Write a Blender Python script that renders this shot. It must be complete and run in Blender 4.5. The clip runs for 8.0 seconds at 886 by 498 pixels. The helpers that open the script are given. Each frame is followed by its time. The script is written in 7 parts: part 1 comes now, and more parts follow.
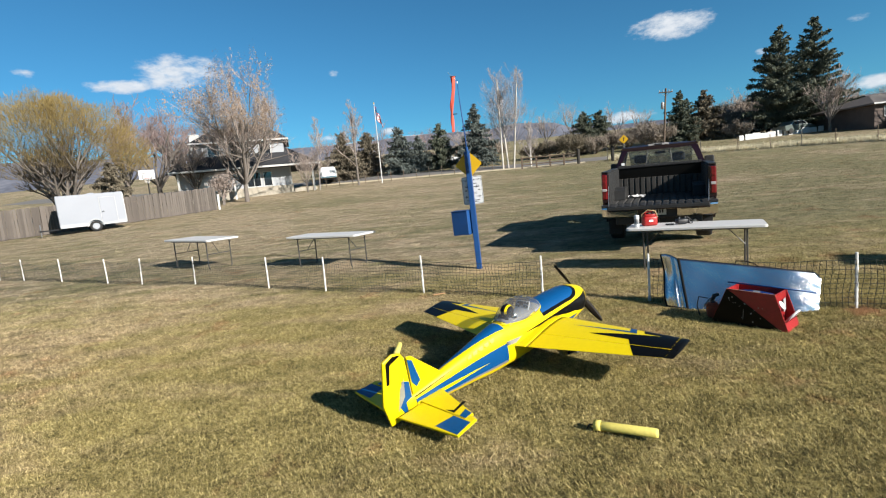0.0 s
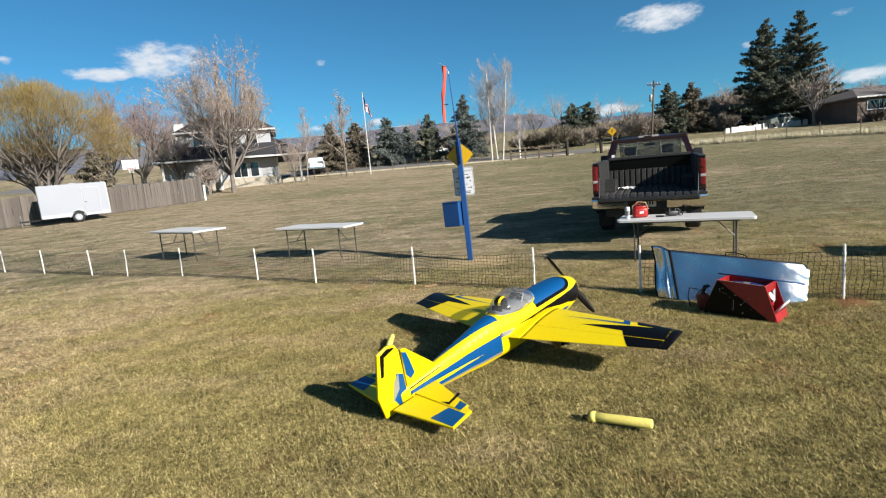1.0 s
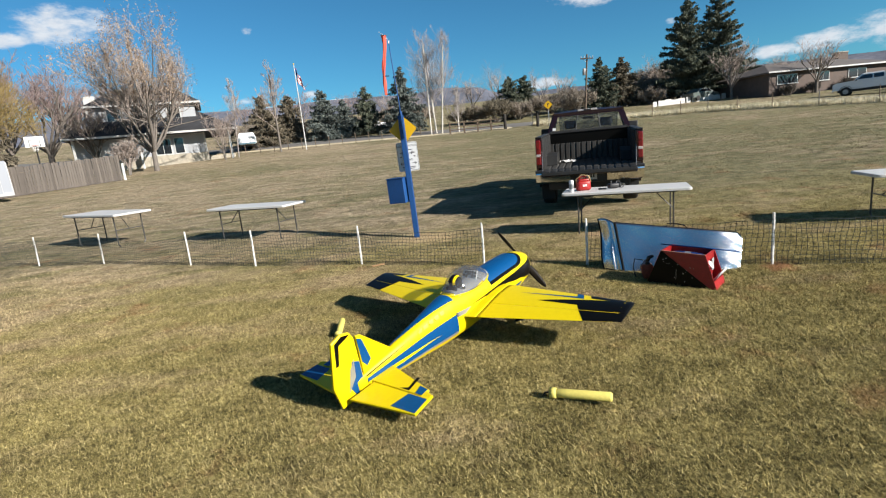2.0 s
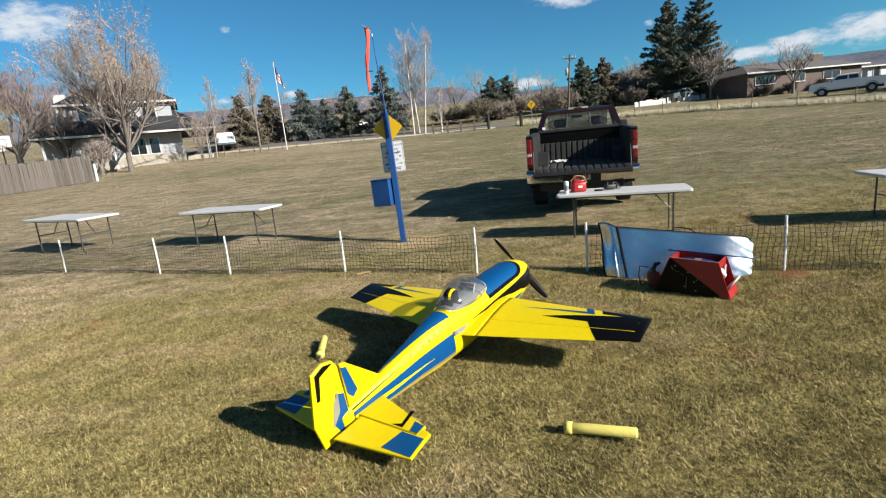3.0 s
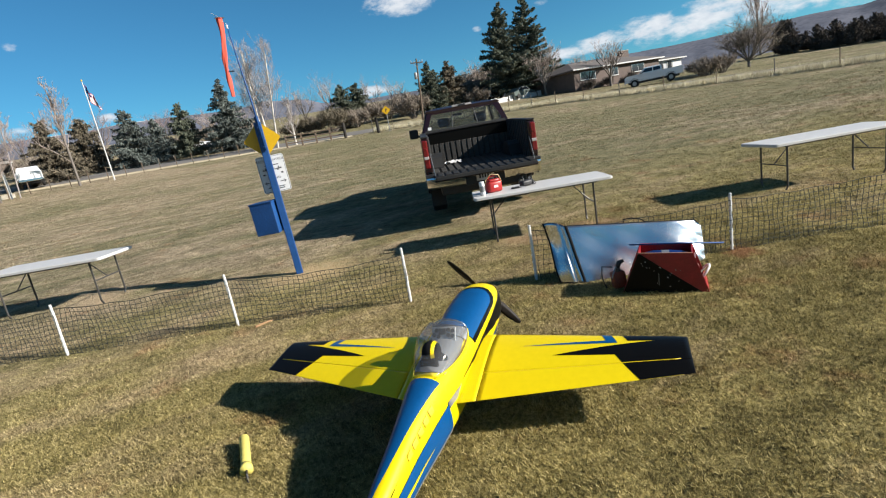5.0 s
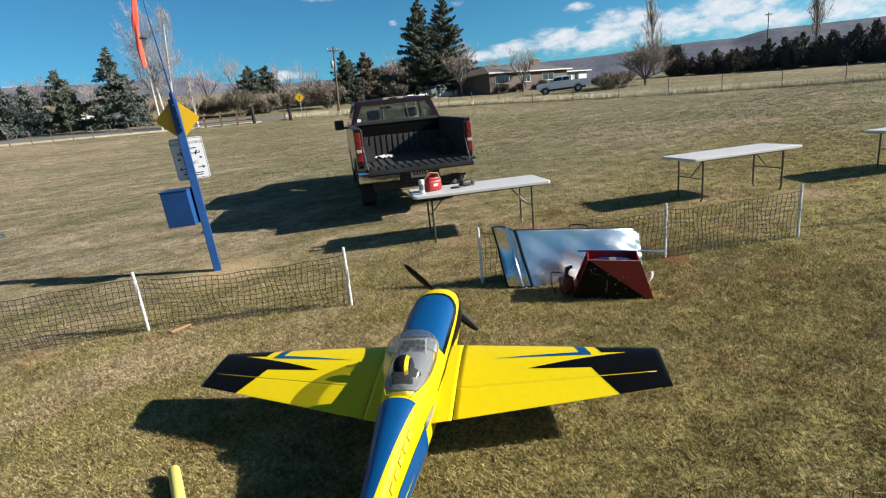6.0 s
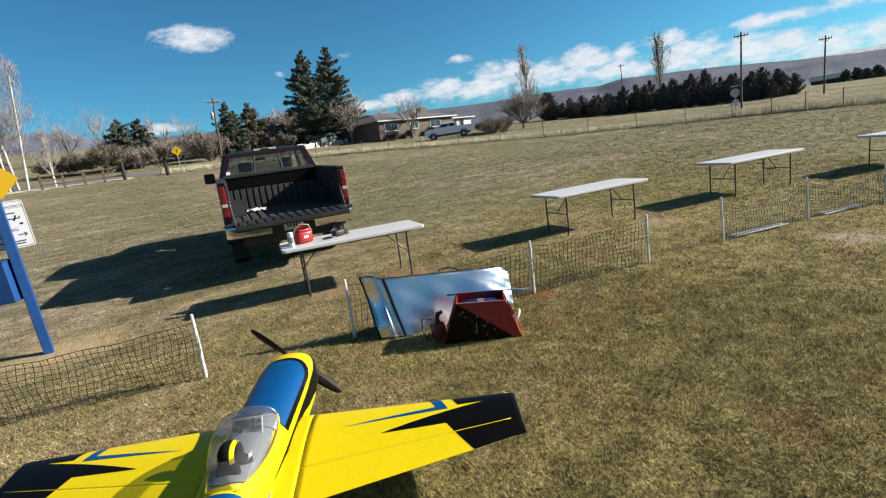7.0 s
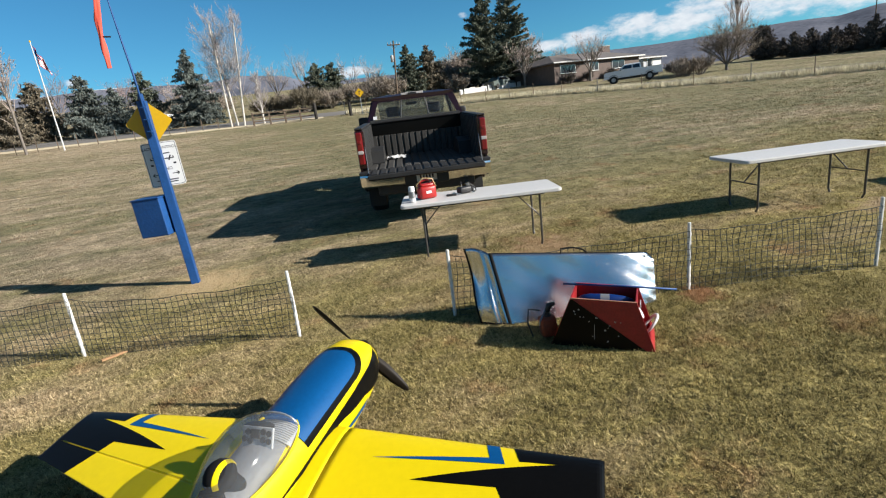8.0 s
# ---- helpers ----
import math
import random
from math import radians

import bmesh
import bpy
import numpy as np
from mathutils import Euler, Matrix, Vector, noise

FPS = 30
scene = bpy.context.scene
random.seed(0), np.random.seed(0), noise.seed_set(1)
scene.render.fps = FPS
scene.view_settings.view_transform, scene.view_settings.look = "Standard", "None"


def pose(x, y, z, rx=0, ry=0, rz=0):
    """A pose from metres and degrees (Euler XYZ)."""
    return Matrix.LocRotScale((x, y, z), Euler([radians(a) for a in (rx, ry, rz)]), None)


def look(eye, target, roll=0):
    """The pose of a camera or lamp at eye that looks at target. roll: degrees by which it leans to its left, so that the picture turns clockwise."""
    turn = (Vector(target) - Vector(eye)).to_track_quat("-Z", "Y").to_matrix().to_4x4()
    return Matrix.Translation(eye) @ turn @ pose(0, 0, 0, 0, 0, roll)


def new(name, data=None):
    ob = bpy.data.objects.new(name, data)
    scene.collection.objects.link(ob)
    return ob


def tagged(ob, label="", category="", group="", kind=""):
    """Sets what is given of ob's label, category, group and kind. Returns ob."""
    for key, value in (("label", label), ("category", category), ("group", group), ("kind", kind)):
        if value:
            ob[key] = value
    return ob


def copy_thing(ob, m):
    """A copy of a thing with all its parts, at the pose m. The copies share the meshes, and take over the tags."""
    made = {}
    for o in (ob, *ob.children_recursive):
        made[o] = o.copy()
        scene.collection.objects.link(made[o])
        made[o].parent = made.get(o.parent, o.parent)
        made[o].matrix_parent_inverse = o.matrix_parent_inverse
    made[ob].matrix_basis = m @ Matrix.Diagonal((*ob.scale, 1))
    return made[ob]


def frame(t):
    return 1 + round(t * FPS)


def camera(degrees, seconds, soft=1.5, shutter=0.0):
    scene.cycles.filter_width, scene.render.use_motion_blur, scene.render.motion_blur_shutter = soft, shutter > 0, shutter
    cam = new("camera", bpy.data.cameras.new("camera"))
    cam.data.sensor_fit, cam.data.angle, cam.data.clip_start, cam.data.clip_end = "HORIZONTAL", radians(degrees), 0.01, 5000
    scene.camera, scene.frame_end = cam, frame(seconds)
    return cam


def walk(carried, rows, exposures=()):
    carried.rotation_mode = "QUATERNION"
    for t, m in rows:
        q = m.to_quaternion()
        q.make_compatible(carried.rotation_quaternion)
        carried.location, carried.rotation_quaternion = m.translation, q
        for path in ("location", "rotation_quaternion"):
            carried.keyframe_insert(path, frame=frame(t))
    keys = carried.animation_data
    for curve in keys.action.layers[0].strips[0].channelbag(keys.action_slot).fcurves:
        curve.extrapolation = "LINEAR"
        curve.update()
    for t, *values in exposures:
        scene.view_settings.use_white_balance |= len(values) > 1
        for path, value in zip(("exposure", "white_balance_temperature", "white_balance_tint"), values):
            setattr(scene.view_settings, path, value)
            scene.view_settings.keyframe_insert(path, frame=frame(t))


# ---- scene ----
cam = camera(83.5, 8.0, soft=1.15)
PATH = [
    (0, (0.159, -0.092, 1.572), (0.082, 1.893, 1.339), -5.6),
    (0.5, (0.145, -0.081, 1.57), (0.073, 1.901, 1.314), -5.6),
    (1, (0.113, -0.061, 1.571), (0.079, 1.92, 1.3), -5.4),
    (1.5, (0.064, -0.02, 1.571), (0.147, 1.954, 1.266), -6.4),
    (1.7, (0.046, 0.017, 1.591), (0.193, 1.981, 1.242), -6.4),
    (2.8, (0.004, 0.448, 1.585), (0.231, 2.39, 1.165), -5.9),
    (3, (-0.003, 0.559, 1.589), (0.254, 2.502, 1.19), -6.1),
    (3.5, (-0.164, 0.821, 1.611), (0.217, 2.758, 1.287), -7.0),
    (4, (-0.307, 1.101, 1.626), (0.214, 3.006, 1.311), -6.4),
    (4.5, (-0.342, 1.452, 1.64), (0.332, 3.307, 1.314), -8.4),
    (4.7, (-0.343, 1.618, 1.626), (0.359, 3.445, 1.216), -9.3),
    (5.8, (-0.503, 2.005, 1.67), (0.494, 3.674, 1.201), -9.7),
    (6, (-0.547, 2.135, 1.682), (0.518, 3.746, 1.164), -6.8),
    (6.5, (-0.421, 2.054, 1.69), (0.837, 3.554, 1.277), -8.4),
    (7, (-0.18, 2.036, 1.651), (1.216, 3.411, 1.252), -8.7),
    (7.5, (0.195, 2.276, 1.666), (1.286, 3.89, 1.215), -6.8),
    (8, (0.655, 2.376, 1.633), (1.49, 4.119, 1.12), -7.8),
]
walk(cam, [(t, look(eye, target, roll)) for t, eye, target, roll in PATH],
     exposures=[(0, 0.97), (1.5, 0.95), (3, 0.92), (4.5, 0.95), (6, 0.98), (8, 1.0)])

# ---- sky, sun ----
SUN_AZ, SUN_EL = 130.5, 25.7          # clockwise from +y
world = bpy.data.worlds.new("sky")
scene.world = world
world.use_nodes = True
wt = world.node_tree
wt.nodes.clear()


def wmath(op, a, b=None, c=None):
    n = wt.nodes.new("ShaderNodeMath")
    n.operation = op
    for i, v in enumerate((a, b, c)):
        if v is None:
            continue
        if isinstance(v, (int, float)):
            n.inputs[i].default_value = v
        else:
            wt.links.new(v, n.inputs[i])
    return n.outputs[0]


sky = wt.nodes.new("ShaderNodeTexSky")
sky.sky_type = "NISHITA"
sky.sun_disc = False
sky.sun_elevation, sky.sun_rotation = radians(SUN_EL), radians(SUN_AZ)
sky.altitude, sky.air_density, sky.dust_density, sky.ozone_density = 900, 1.0, 0.5, 2.0
coord = wt.nodes.new("ShaderNodeTexCoord")
sep = wt.nodes.new("ShaderNodeSeparateXYZ")
wt.links.new(coord.outputs["Generated"], sep.inputs[0])
az = wmath("MULTIPLY", wmath("ARCTAN2", sep.outputs[0], sep.outputs[1]), 180 / math.pi)
el = wmath("MULTIPLY", wmath("ARCSINE", sep.outputs[2]), 180 / math.pi)
# azimuth, elevation, half widths, in degrees, and the slant of each cloud
CLOUDS = [
    (23.6, 13.9, 4.3, 1.5, 0.0), (-28.0, 13.9, 4.6, 1.9, 0.1), (-32.5, 12.6, 3.5, 0.7, 0.05), (-12.4, 13.5, 0.9, 0.6, 0, 0.45),
    (-40.0, 13.4, 1.2, 0.6, 0, 0.5), (-60, 12, 7, 2.0, 0),
    (40, 5.6, 4.0, 0.7, 0.02), (43.6, 5.9, 4.2, 1.0, 0.02), (48, 6.4, 3.4, 1.25, 0.03), (51.8, 5.6, 6.0, 1.4, 0), (54.8, 6.9, 4.2, 1.5, 0.02), (59.2, 5.7, 6.0, 1.7, 0),
    (63.3, 6.4, 4.2, 2.0, -0.05), (66.5, 4.9, 5.0, 1.5, 0), (67.4, 6.6, 1.7, 1.1, 0), (71.2, 7.0, 2.8, 1.1, 0), (73.3, 5.1, 5.2, 2.0, -0.03), (79, 4.6, 6.0, 1.8, -0.05),
    (80.2, 6.7, 4.2, 1.0, 0), (86, 3.9, 7, 1.6, 0), (88, 7.0, 5.0, 1.1, 0), (96, 5.0, 8, 2.1, 0), (104, 8.0, 6, 1.4, 0),
    (50.4, 8.9, 1.6, 0.75, 0, 0.85), (31.0, 9.9, 0.8, 0.5, 0, 0.5), (18.7, 5.8, 3.0, 0.6, 0), (38.0, 10.9, 1.3, 0.5, 0, 0.55), (-14, 6.9, 1.6, 0.5, 0), (-7, 7.1, 1.0, 0.5, 0),
    (130, 9, 12, 3, 0), (-110, 10, 14, 3, 0), (170, 12, 15, 3, 0),
]
cover = None
for ca, ce, wa, we, slant, *thick in CLOUDS:
    da = wmath("SUBTRACT", az, ca)
    de = wmath("SUBTRACT", wmath("SUBTRACT", el, ce), wmath("MULTIPLY", da, slant))
    ra = wmath("MULTIPLY", da, 1 / wa)
    # flatter below, round above
    re = wmath("MULTIPLY", de, 1 / we)
    blob = wmath("SUBTRACT", 1.0, wmath("ADD", wmath("MULTIPLY", ra, ra), wmath("MULTIPLY", re, re)))
    if thick:
        blob = wmath("MULTIPLY", wmath("ADD", blob, thick[0] - 1.0), 1.0)
    cover = blob if cover is None else wmath("MAXIMUM", cover, blob)
stretch = wt.nodes.new("ShaderNodeMapping")
stretch.inputs["Scale"].default_value = (1, 1, 2.2)
wt.links.new(coord.outputs["Generated"], stretch.inputs["Vector"])
billow = wt.nodes.new("ShaderNodeTexNoise")
billow.inputs["Scale"].default_value, billow.inputs["Detail"].default_value, billow.inputs["Roughness"].default_value = 24, 7, 0.62
wt.links.new(stretch.outputs[0], billow.inputs["Vector"])
cover = wmath("MAXIMUM", cover, -1.0)
amount = wmath("ADD", cover, wmath("MULTIPLY", wmath("SUBTRACT", billow.outputs["Fac"], 0.5), 2.9))
soft_edge = wt.nodes.new("ShaderNodeMapRange")
soft_edge.interpolation_type = "SMOOTHSTEP"
soft_edge.inputs["From Min"].default_value, soft_edge.inputs["From Max"].default_value = 0.05, 1.15
wt.links.new(amount, soft_edge.inputs["Value"])
inner = wt.nodes.new("ShaderNodeTexNoise")
inner.inputs["Scale"].default_value, inner.inputs["Detail"].default_value = 60, 4
wt.links.new(stretch.outputs[0], inner.inputs["Vector"])
tone = wt.nodes.new("ShaderNodeMix")
tone.data_type = "RGBA"
tone.inputs["A"].default_value, tone.inputs["B"].default_value = (5.4, 6.1, 7.2, 1), (9.2, 9.5, 9.8, 1)
wt.links.new(wmath("MULTIPLY", wmath("ADD", inner.outputs["Fac"], wmath("MULTIPLY", cover, 0.2)), 1.0), tone.inputs["Factor"])
mixed = wt.nodes.new("ShaderNodeMix")
mixed.data_type = "RGBA"
wt.links.new(wmath("MULTIPLY", soft_edge.outputs[0], 0.92), mixed.inputs["Factor"])
deep = wt.nodes.new("ShaderNodeMix")
deep.data_type, deep.blend_type = "RGBA", "MULTIPLY"
deep.inputs["Factor"].default_value = 1.0
deep.inputs["B"].default_value = (0.355, 0.89, 1.08, 1)
# sky tint turns neutral and dim above the view, to shape the fill light
zenith = wt.nodes.new("ShaderNodeMapRange")
zenith.interpolation_type = "SMOOTHSTEP"
zenith.inputs["From Min"].default_value, zenith.inputs["From Max"].default_value = 18, 70
wt.links.new(el, zenith.inputs["Value"])
tint = wt.nodes.new("ShaderNodeMix")
tint.data_type = "RGBA"
tint.inputs["A"].default_value, tint.inputs["B"].default_value = (0.36, 0.91, 1.12, 1), (0.62, 0.62, 0.58, 1)
wt.links.new(zenith.outputs[0], tint.inputs["Factor"])
wt.links.new(tint.outputs["Result"], deep.inputs["B"])
wt.links.new(sky.outputs[0], deep.inputs["A"])
wt.links.new(deep.outputs["Result"], mixed.inputs["A"])
wt.links.new(tone.outputs["Result"], mixed.inputs["B"])
back = wt.nodes.new("ShaderNodeBackground")
back.inputs["Strength"].default_value = 0.051
wt.links.new(mixed.outputs["Result"], back.inputs["Color"])
out = wt.nodes.new("ShaderNodeOutputWorld")
wt.links.new(back.outputs[0], out.inputs["Surface"])

sun_data = bpy.data.lights.new("sun", "SUN")
sun_data.energy, sun_data.angle, sun_data.color = 5.0, radians(0.53), (1.0, 0.94, 0.85)
sun = new("sun", sun_data)
to_sun = Vector((math.sin(radians(SUN_AZ)) * math.cos(radians(SUN_EL)), math.cos(radians(SUN_AZ)) * math.cos(radians(SUN_EL)), math.sin(radians(SUN_EL))))
sun.matrix_world = look(to_sun * 60, (0, 0, 0))

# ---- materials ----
BASE_SCALE = 0.78        # scales all base colours down against the higher exposure, to deepen shadows


def material(name, col, rough=0.6, metal=0.0, var=0.25, scale=6.0, fine=60.0, bump=0.0, col2=None, bump_scale=None, clear=0.0, island=0.0, obj_random=0.0, spec=0.5):
    """A painted or natural surface: colour varied by a broad and a fine noise, with relief."""
    m = bpy.data.materials.new(name)
    m.use_nodes = True
    t = m.node_tree
    b = t.nodes["Principled BSDF"]
    b.inputs["Roughness"].default_value, b.inputs["Metallic"].default_value = rough, metal
    b.inputs["Coat Weight"].default_value = clear
    b.inputs["Coat Roughness"].default_value = 0.06
    b.inputs["Specular IOR Level"].default_value = spec
    tc = t.nodes.new("ShaderNodeTexCoord")
    n1 = t.nodes.new("ShaderNodeTexNoise")
    n1.inputs["Scale"].default_value, n1.inputs["Detail"].default_value = scale, 4
    n2 = t.nodes.new("ShaderNodeTexNoise")
    n2.inputs["Scale"].default_value, n2.inputs["Detail"].default_value = fine, 3
    for n in (n1, n2):
        t.links.new(tc.outputs["Object"], n.inputs["Vector"])
    add = t.nodes.new("ShaderNodeMath")
    add.operation = "MULTIPLY_ADD"
    add.inputs[1].default_value = 0.5
    t.links.new(n2.outputs["Fac"], add.inputs[0])
    half = t.nodes.new("ShaderNodeMath")
    half.operation = "MULTIPLY"
    half.inputs[1].default_value = 0.5
    t.links.new(n1.outputs["Fac"], half.inputs[0])
    t.links.new(half.outputs[0], add.inputs[2])
    fac = add.outputs[0]
    for weight, kind, socket in ((island, "ShaderNodeNewGeometry", "Random Per Island"), (obj_random, "ShaderNodeObjectInfo", "Random")):
        if weight:
            g = t.nodes.new(kind)
            mx = t.nodes.new("ShaderNodeMix")
            mx.inputs["Factor"].default_value = weight
            t.links.new(fac, mx.inputs["A"])
            t.links.new(g.outputs[socket], mx.inputs["B"])
            fac = mx.outputs["Result"]
    ramp = t.nodes.new("ShaderNodeValToRGB")
    ramp.color_ramp.elements[0].position, ramp.color_ramp.elements[1].position = (0.3, 0.7) if not (island or obj_random) else (0.12, 0.88)
    lo = tuple(c * (1 - var) * BASE_SCALE for c in col)
    hi = tuple(min(1, c * (1 + var)) * BASE_SCALE for c in (col2 or col))
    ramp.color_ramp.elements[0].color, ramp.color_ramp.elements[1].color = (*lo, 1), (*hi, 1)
    t.links.new(fac, ramp.inputs["Fac"])
    t.links.new(ramp.outputs["Color"], b.inputs["Base Color"])
    rr = t.nodes.new("ShaderNodeMapRange")
    rr.inputs["To Min"].default_value, rr.inputs["To Max"].default_value = max(0.02, rough * 0.8), min(1, rough * 1.2)
    t.links.new(n1.outputs["Fac"], rr.inputs["Value"])
    t.links.new(rr.outputs[0], b.inputs["Roughness"])
    if bump:
        bp = t.nodes.new("ShaderNodeBump")
        bp.inputs["Strength"].default_value, bp.inputs["Distance"].default_value = bump, 0.01
        n3 = t.nodes.new("ShaderNodeTexNoise")
        n3.inputs["Scale"].default_value, n3.inputs["Detail"].default_value = bump_scale or fine, 4
        t.links.new(tc.outputs["Object"], n3.inputs["Vector"])
        t.links.new(n3.outputs["Fac"], bp.inputs["Height"])
        t.links.new(bp.outputs[0], b.inputs["Normal"])
    return m


def clear_pane(name, tint=(1, 1, 1), gloss=0.04, haze=0.0):
    """Thin glass: what is behind shows through, with a mirror gloss that grows at grazing angles."""
    m = bpy.data.materials.new(name)
    m.use_nodes = True
    t = m.node_tree
    t.nodes.clear()
    o = t.nodes.new("ShaderNodeOutputMaterial")
    tr = t.nodes.new("ShaderNodeBsdfTransparent")
    tr.inputs["Color"].default_value = (*tint, 1)
    gl = t.nodes.new("ShaderNodeBsdfGlossy")
    gl.inputs["Roughness"].default_value = gloss
    fr = t.nodes.new("ShaderNodeFresnel")
    fr.inputs["IOR"].default_value = 1.5
    part_way = t.nodes.new("ShaderNodeMath")
    part_way.operation = "MULTIPLY"
    part_way.inputs[1].default_value = 0.65
    t.links.new(fr.outputs[0], part_way.inputs[0])
    mx = t.nodes.new("ShaderNodeMixShader")
    t.links.new(part_way.outputs[0], mx.inputs[0])
    df = t.nodes.new("ShaderNodeBsdfDiffuse")
    df.inputs["Color"].default_value = (0.8, 0.82, 0.85, 1)
    hz = t.nodes.new("ShaderNodeMixShader")
    hz.inputs[0].default_value = haze
    t.links.new(tr.outputs[0], hz.inputs[1])
    t.links.new(df.outputs[0], hz.inputs[2])
    t.links.new(hz.outputs[0], mx.inputs[1])
    t.links.new(gl.outputs[0], mx.inputs[2])
    t.links.new(mx.outputs[0], o.inputs["Surface"])
    return m


# ---- mesh tools ----
def g(x, y):
    """Height of the ground."""
    x, y = min(max(x, -130), 130), min(max(y, -60), 110)
    d = y - 6
    # the land levels off behind the far houses
    d += (min(d, 50) - d) * min(max((x - 45) / 15, 0), 1)
    return 0.03 * d + 0.0007 * max(d, 0) ** 2 + 0.01 * max(x - 8, 0) + 0.012 * max(x - 55, 0)


def thing(name, m, label, category, group="", kind=""):
    ob = new(name)
    ob.matrix_world = m
    ob.empty_display_size = 0.1
    return tagged(ob, label, category, group, kind)


def mesh_of(name, bm, smooth=False):
    me = bpy.data.meshes.new(name)
    bmesh.ops.recalc_face_normals(bm, faces=bm.faces)
    bm.to_mesh(me)
    bm.free()
    if smooth:
        me.polygons.foreach_set("use_smooth", [True] * len(me.polygons))
    return me


def part(name, bm, mat, parent=None, label="", smooth=False, kind=""):
    me = mesh_of(name, bm, smooth) if isinstance(bm, bmesh.types.BMesh) else bm
    if mat and not me.materials:
        me.materials.append(mat)
    ob = new(name, me)
    if parent is not None:
        ob.parent = parent
    return tagged(ob, label, kind=kind)


def box(c, s, bevel=0.0, m=None, bm=None, taper=1.0):
    """A box of size s at centre c, bevelled; taper narrows its top."""
    bm = bm or bmesh.new()
    mm = Matrix.Translation(c) @ (m or Matrix()) @ Matrix.Diagonal((*s, 1))
    made = bmesh.ops.create_cube(bm, size=1.0)["verts"]
    if taper != 1.0:
        for v in made:
            if v.co.z > 0:
                v.co.x *= taper
                v.co.y *= taper
    bmesh.ops.transform(bm, matrix=mm, verts=made)
    if bevel:
        edges = list({e for v in made for e in v.link_edges})
        bmesh.ops.bevel(bm, geom=edges, offset=bevel, segments=2, profile=0.5, affect="EDGES")
    return bm


def loft(rings, bm=None, caps=True, closed=True):
    bm = bm or bmesh.new()
    rows = [[bm.verts.new(p) for p in r] for r in rings]
    n = len(rows[0])
    for a, b in zip(rows, rows[1:]):
        for i in range(n if closed else n - 1):
            j = (i + 1) % n
            bm.faces.new((a[i], a[j], b[j], b[i]))
    if caps and closed:
        bm.faces.new(rows[0][::-1])
        bm.faces.new(rows[-1])
    return bm


def tube(pts, radii, n=8, bm=None, caps=True):
    """A round bar along points."""
    pts = [Vector(p) for p in pts]
    radii = radii if hasattr(radii, "__len__") else [radii] * len(pts)
    rings = []
    for i, p in enumerate(pts):
        d = (pts[min(i + 1, len(pts) - 1)] - pts[max(i - 1, 0)]).normalized()
        u = d.orthogonal().normalized() if i == 0 else (u - d * u.dot(d)).normalized()
        v = d.cross(u)
        rings.append([p + (u * math.cos(a) + v * math.sin(a)) * radii[i] for a in (k * 2 * math.pi / n for k in range(n))])
    return loft(rings, bm, caps)


def lathe(profile, n=24, bm=None, axis=(0, 0, 0)):
    """Rings of (radius, height) about the z axis."""
    ax = Vector(axis)
    return loft([[ax + Vector((r * math.cos(k * 2 * math.pi / n), r * math.sin(k * 2 * math.pi / n), z)) for k in range(n)] for r, z in profile], bm)


def wheel_rings(r, w, n=28):
    """Tyre profile about the x axis."""
    prof = [(r * 0.62, -w / 2), (r * 0.93, -w / 2), (r, -w * 0.36), (r, w * 0.36), (r * 0.93, w / 2), (r * 0.62, w / 2)]
    return loft([[(x, q * math.cos(k * 2 * math.pi / n), q * math.sin(k * 2 * math.pi / n)) for k in range(n)] for q, x in prof])


def tri_mesh(name, verts, tris, smooth=False):
    """A mesh of triangles from numpy arrays."""
    me = bpy.data.meshes.new(name)
    verts, tris = np.asarray(verts, np.float32), np.asarray(tris, np.int32)
    me.vertices.add(len(verts))
    me.vertices.foreach_set("co", verts.ravel())
    me.loops.add(tris.size)
    me.loops.foreach_set("vertex_index", tris.ravel())
    me.polygons.add(len(tris))
    me.polygons.foreach_set("loop_start", np.arange(0, tris.size, 3, dtype=np.int32))
    me.update(calc_edges=True)
    return me


def rounded_plate(w, h, r, t, n=6):
    """An upright plate in the xz plane with rounded corners, t thick along y."""
    ring = []
    for cx, cz, a0 in ((w / 2 - r, h / 2 - r, 0), (-w / 2 + r, h / 2 - r, 90), (-w / 2 + r, -h / 2 + r, 180), (w / 2 - r, -h / 2 + r, 270)):
        for k in range(n + 1):
            a = radians(a0 + 90 * k / n)
            ring.append((cx + r * math.cos(a), cz + r * math.sin(a)))
    return loft([[(x, -t / 2, z) for x, z in ring], [(x, t / 2, z) for x, z in ring]])


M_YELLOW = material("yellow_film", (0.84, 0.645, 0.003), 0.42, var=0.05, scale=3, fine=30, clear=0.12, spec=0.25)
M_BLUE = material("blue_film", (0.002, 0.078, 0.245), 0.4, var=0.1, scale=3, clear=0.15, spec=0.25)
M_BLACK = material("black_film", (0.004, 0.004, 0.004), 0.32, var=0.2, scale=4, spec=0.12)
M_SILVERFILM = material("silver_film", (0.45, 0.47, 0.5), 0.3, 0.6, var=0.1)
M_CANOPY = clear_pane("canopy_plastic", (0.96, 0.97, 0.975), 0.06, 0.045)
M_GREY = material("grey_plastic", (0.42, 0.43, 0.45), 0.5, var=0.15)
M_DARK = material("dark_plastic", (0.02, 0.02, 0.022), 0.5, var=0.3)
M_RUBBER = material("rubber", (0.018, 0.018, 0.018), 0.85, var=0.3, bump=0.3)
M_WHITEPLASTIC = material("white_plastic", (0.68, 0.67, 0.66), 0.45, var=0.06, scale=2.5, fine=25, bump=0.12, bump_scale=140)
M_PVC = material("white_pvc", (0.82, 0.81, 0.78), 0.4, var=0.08)
